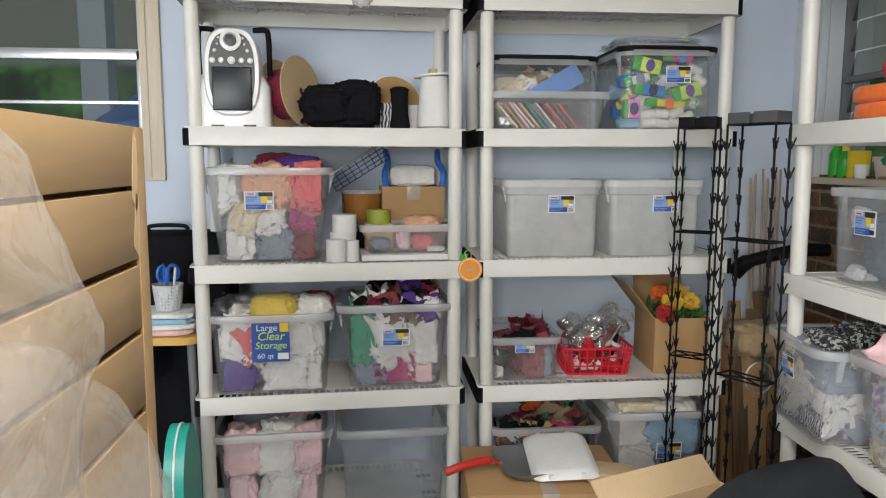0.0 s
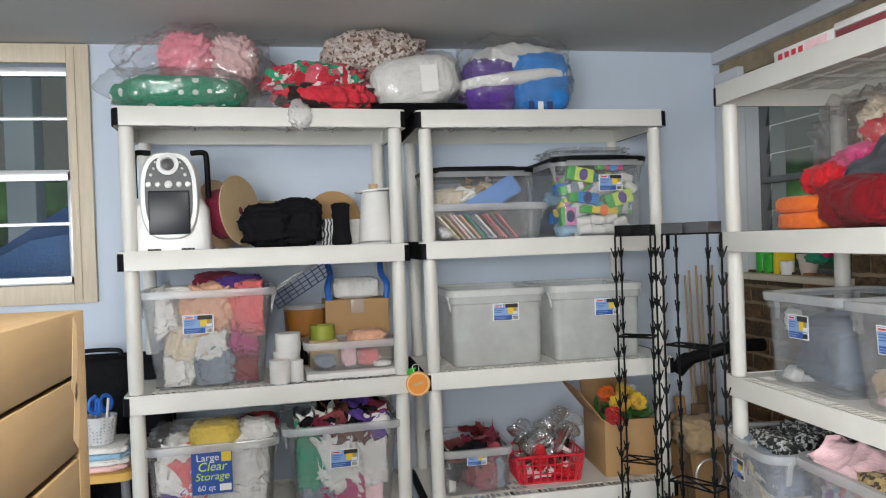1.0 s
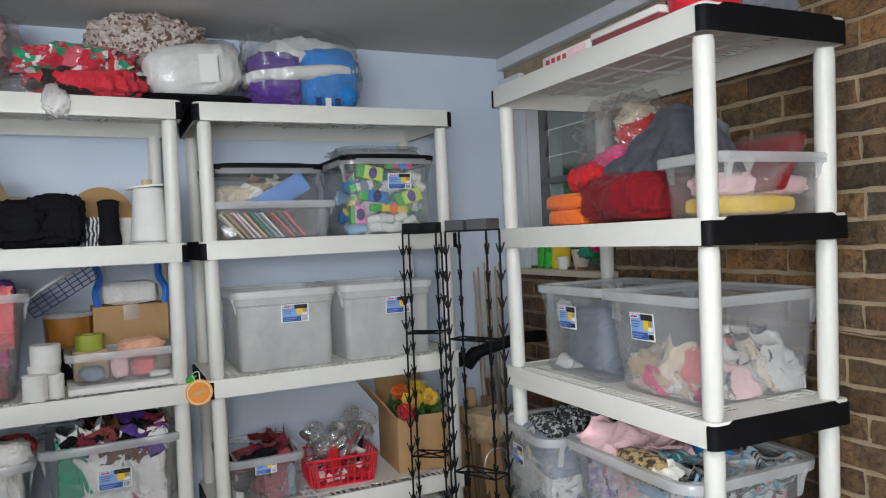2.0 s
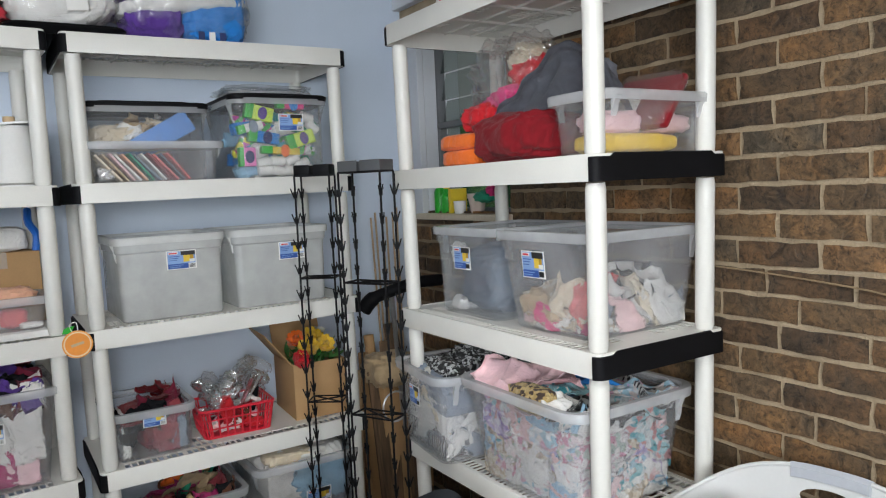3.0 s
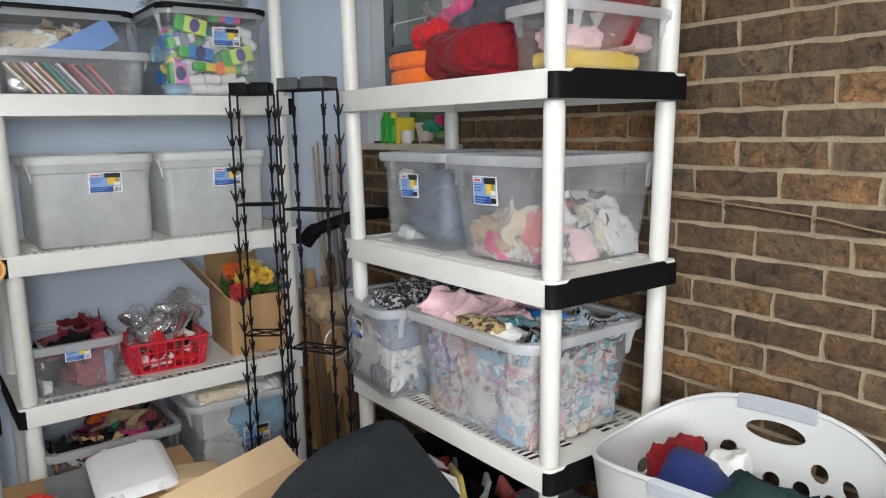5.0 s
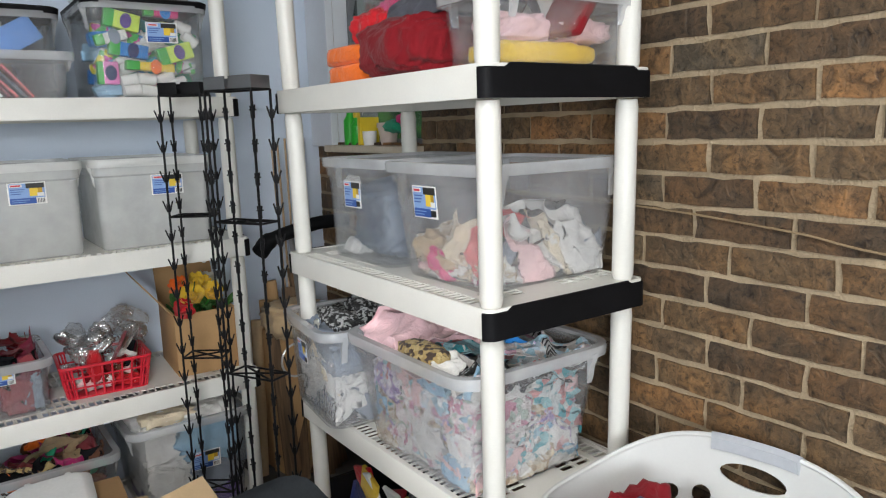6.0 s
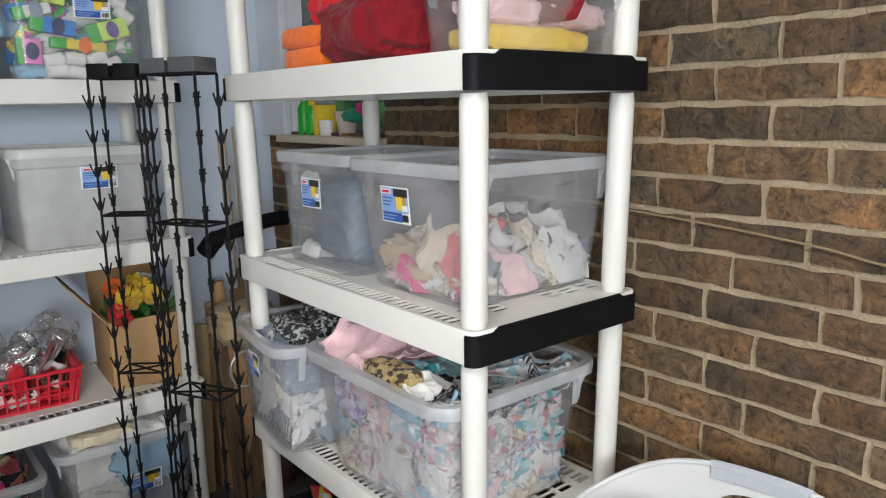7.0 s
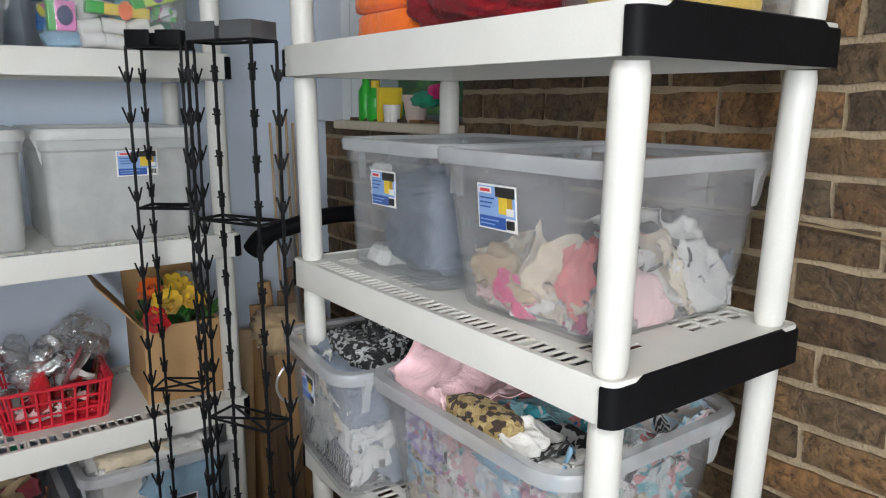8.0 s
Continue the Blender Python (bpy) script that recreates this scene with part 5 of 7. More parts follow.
for u0, u1, b0, b1, x in ((0.10, 0.455, 0.112, 0.437, 0.03), (0.475, 0.835, 0.49, 0.815, 0.035)):
    bin_on("R", 3, u0, u1, b0, b1, 1.236, 0.055, 0.385, "empty frosted plastic bin with a paper label", tub=M_frost, rim=M_frost_rim, tag_at=(x, 0.70), group="frosted bins", radius=0.025)

m, w, d, h = bin_on("R", 4, 0.043, 0.313, 0.06, 0.30, 0.672, 0.05, 0.34, "small clear bin of maroon and black ribbon", tag_at=(0.0, 0.80), tag_size=0.75)
fill(m, w, d, 0.006, 0.11, ["white", "rosewood", "slate"], IN, 31, 3, 1, 1)
scraps(m, w, d, 0.09, 0.165, ["maroon", "black", "crimson", "rosewood", "black"], 26, 202, "heaped in a bin", 0.085)


def red_basket(m, w, d, h):
    ob = thing("red_basket", m, "small red plastic basket with open lattice sides", "basket")
    bm = bmesh.new()
    for k in (0.0, 0.33, 0.66):
        p = [(x, y, h * k) for x, y in rr(w * (0.88 + 0.12 * k), d * (0.88 + 0.12 * k), 0.02, 3)]
        tube(p + [p[0]], 0.003, 6, bm)
    lo, hi = rr(w * 0.88, d * 0.88, 0.02, 3), rr(w, d, 0.02, 3)
    for (x, y), (a, b) in zip(lo, hi):
        tube([(x, y, 0), (a, b, h)], 0.003, 6, bm)
    for i in range(1, 9):
        for s in (-1, 1):
            tube([(w * 0.88 * (i / 9 - 0.5), s * d * 0.44, 0), (w * (i / 9 - 0.5), s * d * 0.5, h)], 0.003, 6, bm)
    for i in range(1, 6):
        for s in (-1, 1):
            tube([(s * w * 0.44, d * 0.88 * (i / 6 - 0.5), 0), (s * w * 0.5, d * (i / 6 - 0.5), h)], 0.003, 6, bm)
    part("lattice", bm, M_redpl, ob)
    p = [(x, y, h) for x, y in rr(w, d, 0.02, 3)]
    part("rim", tube(p + [p[0]], 0.005, 8), M_redpl, ob)
    part("bottom", box(-w * 0.43, w * 0.43, -d * 0.43, d * 0.43, 0.0, 0.004, 0.001), M_redpl, ob)


Z4 = level_z(4)
m = on("R", 0.468, 0.19, Z4, -3)
red_basket(m, 0.26, 0.2, 0.1)
scraps(m, 0.2, 0.15, 0.02, 0.07, ["blush", "red", "crimson", "white", "brown"], 14, 203, "in a red basket", 0.07)
scraps(m @ at(-0.05, 0.02, 0), 0.13, 0.14, 0.07, 0.17, ["white"], 12, 204, "in a red basket", 0.075, "foil_scrap", M_foil, "silver foil", False)
scraps(m @ at(-0.01, 0.03, 0), 0.24, 0.14, 0.1, 0.21, ["white"], 14, 205, "in a red basket", 0.1, "cellophane", M_film, "clear cellophane", False)
heap(m @ at(-0.03, -0.06, 0.03), 0.05, 0.05, 0.11, "red", "red felt piece standing in a basket", 4, 0.1, 5, 0.9)
for i, c in enumerate(["rosewood", "brown", "white", "red", "black", "maroon", "brown", "tan"]):
    solid("ribbon_packet", box(-0.003, 0.003, -0.014, 0.014, 0, 0.13 + 0.012 * (i % 3), 0.002), C[c], m @ pose(0.01 + 0.012 * i, -0.04 + 0.025 * (i % 4), 0.06, -10 + 6 * (i % 4), 30 + 5 * i, 12 * i), "%s ribbon packet leaning out of a basket" % c, "ribbon packet", "ribbon packets")

# open carton of artificial flowers
m = on("R", 0.785, 0.22, Z4, -4)
ob = thing("cardboard_box", m, "open brown cardboard box of artificial flowers", "cardboard box")
w, d, h = 0.2, 0.26, 0.21
for x0, x1, y0, y1 in ((-w / 2, w / 2, -d / 2, -d / 2 + 0.004), (-w / 2, w / 2, d / 2 - 0.004, d / 2), (-w / 2, -w / 2 + 0.004, -d / 2 + 0.004, d / 2 - 0.004), (w / 2 - 0.004, w / 2, -d / 2 + 0.004, d / 2 - 0.004)):
    part("side", box(x0, x1, y0, y1, 0, h, 0.001), M_card, ob)
part("bottom", box(-w / 2 + 0.004, w / 2 - 0.004, -d / 2 + 0.004, d / 2 - 0.004, 0, 0.004, 0.0005), M_card, ob)
part("flap", box(-0.004, 0, -d / 2, d / 2, 0, 0.16, 0.001), M_card, ob, "open flap", m=pose(-w / 2, 0, h - 0.002, 0, -38, 0))
part("flap", box(-w / 2, w / 2, 0, 0.004, 0, 0.13, 0.001), M_card, ob, m=pose(0, d / 2, h - 0.002, -20, 0, 0))


def blossom(m, material, words, r=0.035, petals=9):
    ob = thing("artificial_flower", m, words, "artificial flower", "artificial flowers")
    rng2 = random.Random(int(r * 1e4) + petals)
    for ring, n in ((0, petals), (1, petals - 3)):
        for i in range(n):
            a = 360 * i / n + ring * 20
            L, wd = r * (1 - 0.3 * ring), r * 0.42
            pb = bmesh.new()
            rowp = []
            for k in range(5):
                t = k / 4
                wk = wd * math.sin(math.pi * min(0.97, 0.12 + 0.8 * t))
                z = 0.4 * L * t * t + 0.004 * rng2.uniform(-1, 1)
                rowp.append([(t * L, -wk, z + 0.004), (t * L, 0, z), (t * L, wk, z + 0.004)])
            loft(rowp, (False, False), pb, closed=False)
            part("petal", pb, material, ob, m=pose(0, 0, 0.002 * ring, 0, -20 - 25 * ring + rng2.uniform(-12, 12), a))
    part("stem", tube([(0, 0, 0.0), (0.004, 0, -0.05), (0.0, 0.003, -0.12)], 0.003, 6), M_green_pl, ob)


for x, y, z, rx, ry, c, words, r in ((-0.03, -0.10, 0.245, 45, -10, C["yellow"], "yellow artificial flower in a carton", 0.052), (0.0, -0.05, 0.275, 30, 5, C["yellow"], "golden artificial flower in a carton", 0.05), (-0.065, -0.11, 0.215, 60, -15, C["red"], "red artificial flower in a carton", 0.045),
                            (0.03, -0.1, 0.255, 50, 15, C["yellow"], "golden artificial flower in a carton", 0.046), (0.04, 0.02, 0.27, 20, 10, C["white"], "white artificial flower in a carton", 0.045), (-0.05, -0.03, 0.27, 30, -20, C["orange"], "orange artificial flower in a carton", 0.046)):
    blossom(m @ pose(x, y, z, rx, ry, 0), c, words, r)
rng = random.Random(8)
bm = bmesh.new()
for i in range(90):
    own = bmesh.new()
    L, wd = rng.uniform(0.04, 0.08), rng.uniform(0.008, 0.014)
    loft([[(t * L, -wd * math.sin(math.pi * min(0.96, 0.08 + 0.9 * t)), 0.02 * t * t), (t * L, 0, 0.02 * t * t - 0.003), (t * L, wd * math.sin(math.pi * min(0.96, 0.08 + 0.9 * t)), 0.02 * t * t)] for t in (0, 0.25, 0.5, 0.75, 1)], (False, False), own, closed=False)
    own.transform(pose(rng.uniform(-0.07, 0.09), rng.uniform(-0.11, 0.1), rng.uniform(0.15, 0.24), rng.uniform(-30, 30), rng.uniform(-70, 10), rng.uniform(0, 360)))
    join(bm, own)
solid("artificial_leaves", bm, plain("leaf_green_cloth", (0.05, 0.16, 0.03), 0.6, 0, 0.5, 30, 90), m, "dark green artificial leaves in a carton", "leaves", kind="stuff")

m, w, d, h = bin_on("R", 5, 0.047, 0.455, 0.08, 0.43, 0.352, 0.0, 0.40, "clear plastic bin of tangled craft trims", tag=None)
fill(m, w, d, 0.006, 0.2, ["white", "tan", "slate", "brown"], IN, 41, 2, 1, 2)
scraps(m, w * 1.04, d, 0.2, 0.285, ["black", "white", "magenta", "brown", "tan", "orange", "black", "green", "cheetah", "black", "rosewood"], 44, 206, "heaped in a bin", 0.085)
m, w, d, h = bin_on("R", 5, 0.475, 0.875, 0.53, 0.85, 0.395, 0.0, 0.40, "clear plastic bin of white batting and purple fabric", tag_at=(0.03, 0.55))
fill(m, w, d, 0.006, 0.06, ["purple", "lilac", "purple"], IN, 42, 3, 1, 1)
fill(m, w * 1.05, d, 0.06, 0.3, ["white", "slate", "white", "sky"], IN, 43, 2, 1, 2)
heap(m @ at(0, 0, 0.27), 0.34, 0.32, 0.09, "white", "folded white batting on a full bin", 5, 0.14, 6)
heap(m @ at(-0.06, -0.1, 0.31), 0.2, 0.12, 0.05, "cream", "crumpled cream paper on a full bin", 4, 0.2, 6)

# ---- unit by the brick wall ----
# top
def printed_box(m, w, d, h, material, label):
    ob = thing("small_carton", m, label, "carton")
    part("body", box(-w / 2, w / 2, -d / 2, d / 2, 0, h, 0.002), material, ob)
    for i in range(4):
        part("print", box(-w * 0.42 + i * 0.028, -w * 0.42 + 0.018 + i * 0.028, -d / 2 - 0.0006, -d / 2 + 0.001, h * (0.2 + 0.1 * (i % 2)), h * 0.75, 0), M_red_ink, ob, smooth=None)
    part("print", box(w * 0.05, w * 0.4, -d / 2 - 0.0006, -d / 2 + 0.001, h * 0.12, h * 0.88, 0), C["pink"], ob, smooth=None)


printed_box(on("T", 0.35, 0.09, Z1), 0.235, 0.08, 0.045, M_paper, "white carton with red and pink printing")
solid("dark_carton", box(-0.05, 0.05, -0.06, 0.06, 0, 0.035, 0.003), M_brownwood, on("T", 0.52, 0.12, Z1), "dark brown flat box on the top shelf", "box")
ld = thing("white_box_lid", on("T", 0.61, 0.13, Z1 + 0.02) @ pose(0, 0, 0, 0, 0, 0), "white shallow box lid with a red edge", "box lid")
part("top", box(-0.13, 0.13, -0.09, 0.09, 0.012, 0.03, 0.003), M_paper, ld)
part("edge", box(-0.128, 0.128, -0.088, 0.088, -0.02, 0.012, 0.003), C["rosewood"], ld, "red-brown edge")
heap(on("T", 0.5, 0.2, Z1 + 0.02), 0.16, 0.1, 0.07, "orange", "crumpled orange fabric on the top shelf")
for u, v in ((0.63, 0.2), (0.70, 0.22)):
    jar = thing("dark_jar", on("T", u, v, Z1), "dark brown glass jar on the top shelf", "jar", "dark jars")
    part("body", lathe([(0.03, 0.0), (0.035, 0.005), (0.035, 0.09), (0.026, 0.1)], 24), M_darkglass, jar)
    part("lid", lathe([(0.028, 0.1), (0.029, 0.125), (0.02, 0.126)], 24), M_dkgrey, jar)
tubr = thing("red_tub", on("T", 0.80, 0.12, Z1), "bright red plastic tub on the top shelf", "tub")
part("body", lathe([(0.07, 0.0), (0.074, 0.004), (0.084, 0.1), (0.08, 0.1), (0.07, 0.01)], 32), M_redpl, tubr)
part("rim", lathe([(0.083, 0.095), (0.09, 0.096), (0.09, 0.105), (0.083, 0.106), (0.083, 0.095)], 32, caps=(False, False)), M_redpl, tubr)
heap(on("T", 0.80, 0.28, Z1), 0.16, 0.18, 0.09, "grey", "folded grey fabric on the top shelf")

# second shelf: folded cloth, jacket and a clear tray
def towel(m, w, d, folds, t, c, words):
    ob = thing("folded_towel", m, words, "towel", "folded towels")
    for i in range(folds):
        part("fold", lump(w, d, t * 1.1, 300 + i + int(1000 * w), 4, 0.35, 0.04, 5), C[c], ob, m=pose(0.004 * (-1) ** i, 0, i * t))


towel(on("T", 0.29, 0.17, Z2), 0.2, 0.24, 2, 0.045, "orange", "folded orange towel on the shelf")
heap(on("T", 0.52, 0.14, Z2), 0.33, 0.24, 0.135, "crimson", "folded deep red fabric draped on the shelf", 5, 0.1, 5, 0.65)
heap(on("T", 0.30, 0.2, Z2 + 0.085), 0.17, 0.2, 0.10, "red", "bright red fabric in a clear bag", 5, 0.12, 6, 0.75)
heap(on("T", 0.39, 0.24, Z2 + 0.11), 0.22, 0.2, 0.12, "hotpink", "hot pink fabric in a clear bag", 5, 0.12, 6, 0.75)
heap(on("T", 0.47, 0.28, Z2 + 0.16), 0.26, 0.2, 0.14, "red", "shiny red fabric in a clear bag", 5, 0.16, 7, 0.75)
heap(on("T", 0.34, 0.30, Z2 + 0.20), 0.12, 0.12, 0.16, "cream", "cream fabric twisted in a clear bag", 5, 0.2, 7, 0.8)
heap(on("T", 0.36, 0.25, Z2 + 0.08), 0.34, 0.26, 0.30, "white", "clear plastic bag over red fabric", 5, 0.18, 6, 0.85, "plastic_bag", M_film, category="plastic bag")


def garment(m, label):
    """A folded jacket slung over heaped cloth: its front hangs, the top turns over and falls back."""
    bm_rows = []
    for i in range(37):
        u = 0.36 + 0.44 * i / 36
        zb = float(np.interp(u, (0.36, 0.40, 0.66, 0.72, 0.80), (0.105, 0.100, 0.125, 0.16, 0.10)))
        zt = float(np.interp(u, (0.36, 0.45, 0.56, 0.64, 0.70, 0.76, 0.80), (0.115, 0.165, 0.225, 0.275, 0.285, 0.25, 0.15)))
        row = []
        for k in range(29):
            q = k / 28
            a = q * 2.0
            v = 0.085 + 0.05 * a + (0.06 * (a - 1) if a > 1 else 0.0)
            z = zb + (zt - zb) * math.sin(min(1.0, a) * math.pi / 2) if a <= 1 else zt - 0.07 * (a - 1) ** 2
            f = 0.010 * math.sin(30 * q - 22 * (u - 0.36)) + 0.006 * math.sin(55 * (u - 0.36) + 9 * q) + 0.004 * math.sin(90 * (u - 0.36) - 20 * q)
            row.append((u, v - f * (1.2 - 0.6 * a), z + f * 0.6 * a))
        bm_rows.append(row)
    bm = loft(bm_rows, (False, False), closed=False)
    bmesh.ops.solidify(bm, geom=bm.faces[:], thickness=0.008)
    return solid("draped_jacket", bm, C["grey"], m, label, "jacket", smooth=180)


garment(on("T", 0.0, 0.0, Z2), "dark grey jacket draped over folded red cloth")
heap(on("T", 0.60, 0.24, Z2 + 0.10), 0.2, 0.2, 0.17, "grey", "bunched grey fabric under a jacket", 4, 0.1, 5)
m, w, d, h = bin_on("T", 2, 0.70, 0.90, 0.725, 0.875, 1.555, 0.04, 0.385, "clear plastic tray of yellow and pink fabric", tub=M_tray, tag=None, radius=0.025)
heap(m @ at(0, -0.02, 0.005), w * 0.95, d * 0.85, 0.05, "yellow", "folded yellow fabric in a clear tray", 5, 0.06, 4, 0.5)
heap(m @ at(-0.01, -0.06, 0.05), w * 0.8, 0.16, 0.06, "pink", "pink fabric in a clear tray", 4, 0.2, 7)
heap(m @ at(0.02, 0.08, 0.05), w * 0.8, 0.14, 0.05, "blush", "pale pink fabric in a clear tray", 4, 0.2, 7)
pkt = thing("red_packet", m @ pose(0.0, 0.06, 0.12, 0, 0, 0) @ pose(0, 0, 0, 52, 0, 8), "flat red packet with a white label in clear wrap", "packet")
part("body", box(-0.09, 0.09, -0.08, 0.08, 0, 0.02, 0.008), C["crimson"], pkt)
part("label", box(-0.08, -0.01, -0.07, 0.02, 0.0205, 0.0215, 0), M_paper, pkt, "white paper label", smooth=None)
part("wrap", lump(0.2, 0.18, 0.04, 91, 4, 0.5, 0.1, 6), M_film, pkt, "clear wrap")

# middle shelf
TAGT = dict(kind_of="tall", group="clear storage bins")
m, w, d, h = bin_on("T", 3, 0.086, 0.435, 0.150, 0.452, 1.23, 0.06, 0.385, "clear plastic bin holding dark blue-grey fabric", tub=M_frost_dark, tag_at=(-0.01, 0.66), tag_size=0.95, **TAGT)
heap(m @ at(0.03, -0.005, 0.005), w * 0.86, d * 1.02, 0.215, "denim", "bunched dark blue-grey fabric in a clear bin", 5, 0.1, 6, 0.55)
heap(m @ at(-0.09, -0.12, 0.005), 0.09, 0.07, 0.045, "white", "white fabric scrap in a clear bin", 4)
heap(m @ at(-0.10, -0.128, 0.15), 0.07, 0.03, 0.07, "white", "white fabric corner pressed to the bin wall", 4)
m, w, d, h = bin_on("T", 3, 0.455, 0.840, 0.500, 0.80, 1.228, 0.05, 0.43, "clear plastic bin half full of scraps of fabric", tub=M_hazy, tag_at=(-0.035, 0.68), tag_size=1.0, **TAGT)
scraps(m, w, d, 0.008, 0.045, ["white", "cream", "blush", "white", "slate", "white", "cream", "magenta", "white", "oat"], 22, 211, "in a half-full bin", 0.085)
for i, (x, y, z, rx, ry, rz, a, b, c, words) in enumerate((
        (-0.105, -0.15, 0.065, 62, -25, -10, 0.09, 0.10, "oat", "beige striped knit scrap bunched in a bin"),
        (-0.04, -0.14, 0.085, 30, 10, 20, 0.13, 0.09, "tan", "pale tan lace scrap in a bin"),
        (0.03, -0.165, 0.07, 86, 8, 4, 0.075, 0.12, "cream", "cream cotton piece standing against the bin wall"),
        (0.0, -0.165, 0.03, 60, 30, 15, 0.11, 0.045, "hotpink", "hot pink cotton strip low in a bin"),
        (-0.05, -0.165, 0.025, 60, -10, 0, 0.08, 0.06, "white", "white cotton scrap low in a bin"),
        (0.09, -0.16, 0.085, 78, -14, 8, 0.055, 0.085, "coral", "coral red cotton piece in a bin"),
        (0.03, 0.0, 0.12, 25, -18, 40, 0.16, 0.12, "black", "black printed cloth heaped in a bin"),
        (0.06, -0.05, 0.135, 40, 10, 0, 0.06, 0.06, "red", "red flower print scrap on heaped cloth"),
        (0.09, 0.05, 0.115, 20, 25, 70, 0.18, 0.14, "white", "white lace piece heaped in a bin"),
        (0.13, 0.13, 0.10, 40, 35, 100, 0.16, 0.15, "white", "white lace piece rising at the bin wall"),
        (0.13, -0.02, 0.07, 30, 55, 80, 0.14, 0.12, "blush", "pale pink lace in a bin"),
        (0.135, 0.06, 0.05, 20, 65, 90, 0.18, 0.10, "cream", "cream lace edging pressed to the bin wall"),
        (0.05, 0.14, 0.10, 10, 20, 30, 0.18, 0.15, "slate", "grey cotton at the back of a bin"))):
    lay(m, x, y, z, rx, ry, rz, a * 1.25, b * 1.25, c, 900 + i, words, w + 0.012, d + 0.012, 0.22)

# lower shelf
m, w, d, h = bin_on("T", 4, -0.03, 0.335, 0.04, 0.345, 0.79, -0.055, 0.37, "clear plastic bin of black and white print fabric", tub=M_hazy, turn=-7, dz=0.002, tag_at=(-0.03, 0.66), kind_of="tall", tag_size=0.85, radius=0.04)
fill(m, w, d, 0.006, 0.10, ["zebra", "white", "zebra", "cream"], IN, 51, 2, 2, 1)
scraps(m, w * 1.06, d, 0.07, 0.2, ["white", "slate", "zebra", "cream", "white", "zebra", "white"], 30, 231, IN, 0.13)
fill(m, w * 1.06, d, 0.10, 0.16, ["white", "zebra", "cream", "white"], IN, 52, 2, 2, 1)
fill(m, w * 1.1, d, 0.16, 0.235, ["slate", "scroll", "slate", "scroll"], IN, 53, 2, 2, 1)
heap(m @ at(0.02, 0.06, 0.22), w * 0.8, d * 0.6, 0.1, "scroll", "black and white scroll print fabric heaped in a bin", 5, 0.2, 8)
heap(m @ at(-0.02, -0.06, 0.21), w * 0.8, d * 0.35, 0.075, "scroll", "black and white scroll print fabric heaped in a bin", 5, 0.2, 8)
m, w, d, h = bin_on("T", 4, 0.335, 0.855, 0.425, 0.83, 0.805, -0.03, 0.44, "large clear bin overfull of floral and pink fabric", tub=M_hazy, tag=None, radius=0.05)
fill(m, w, d, 0.006, 0.075, ["rose", "floral", "white", "floral", "floral", "white", "sky", "coral"], IN, 61, 4, 2, 1)
fill(m, w * 1.06, d, 0.075, 0.14, ["oat", "white", "rose", "sky", "floral", "white", "white", "lilac"], IN, 62, 4, 2, 1)
fill(m, w * 1.12, d, 0.14, 0.205, ["violet", "white", "blush", "floral", "floral", "tealprint", "rose", "tealprint"], IN, 63, 4, 2, 1)
scraps(m, w * 1.1, d, 0.03, 0.22, ["floral", "rose", "white", "oat", "sky", "violet", "blush", "tealprint", "white", "lilac"], 60, 232, IN, 0.12)
fill(m, w * 1.17, d, 0.205, 0.265, ["violet", "blush", "blush", "white", "sky", "floral", "white", "tealprint"], IN, 64, 4, 2, 1)
TOP = [(-0.12, 0.11, 0.03, 0.26, 0.22, "slate"), (0.02, 0.13, 0.03, 0.24, 0.2, "white"), (0.13, 0.10, 0.035, 0.24, 0.22, "zebra"), (0.15, -0.02, 0.03, 0.2, 0.2, "scroll"), (0.06, -0.10, 0.03, 0.22, 0.18, "scroll"), (0.08, 0.02, 0.045, 0.2, 0.16, "blue"), (0.06, -0.03, 0.055, 0.15, 0.11, "tealprint"),
       (-0.03, -0.06, 0.05, 0.15, 0.12, "blush"), (-0.11, -0.08, 0.075, 0.30, 0.24, "pink"), (-0.06, -0.01, 0.09, 0.22, 0.18, "pink"), (0.10, -0.15, 0.05, 0.09, 0.10, "white"), (0.16, 0.11, 0.06, 0.2, 0.18, "floral")]
for i, (x, y, z, a, b, col) in enumerate(TOP):
    lay(m, x, y, 0.235 + z, 6 * math.sin(i * 2.1), 8 * math.cos(i * 1.7), 37 * i, a * 1.1, b * 1.1, col, 940 + i, "crumpled %s fabric heaped on a full bin" % WORDS.get(col, col), w * 1.2, d * 1.12, 0.15, "crumpled_fabric", 34)
heap(m @ at(0.02, -0.155, 0.235), 0.17, 0.075, 0.075, "cheetah", "rolled cheetah print fabric on a full bin", 5, 0.06, 4, 0.7)

# lowest shelf and floor below
Z5 = level_z(5)
m = on("T", 0.3, 0.16, Z5)
solid("black_crate", loft([[(x, y, z) for x, y in rr(0.52 + k, 0.32 + k, 0.03)] for z, k in ((0.0, 0.0), (0.16, 0.02), (0.16, 0.0), (0.02, -0.012))], (True, True)), M_cap, m, "black plastic crate of packets on the lowest shelf", "crate")
rng = random.Random(11)
for i, c in enumerate(["yellow", "red", "white", "navy", "white", "grey", "crimson", "white", "gold", "black", "white", "coral"]):
    solid("packet", box(-0.05, 0.05, -0.007, 0.007, 0, 0.16, 0.004), C[c], m @ pose(-0.21 + 0.038 * i, rng.uniform(-0.06, 0.06), 0.04, rng.uniform(-30, 30), rng.uniform(-25, 25), rng.uniform(-40, 40)), "%s paper packet standing in a black crate" % c, "packet", "packets in a crate")
heap(on("T", 0.72, 0.16, Z5), 0.26, 0.3, 0.17, "black", "black bag on the lowest shelf", 4, 0.15, 6)
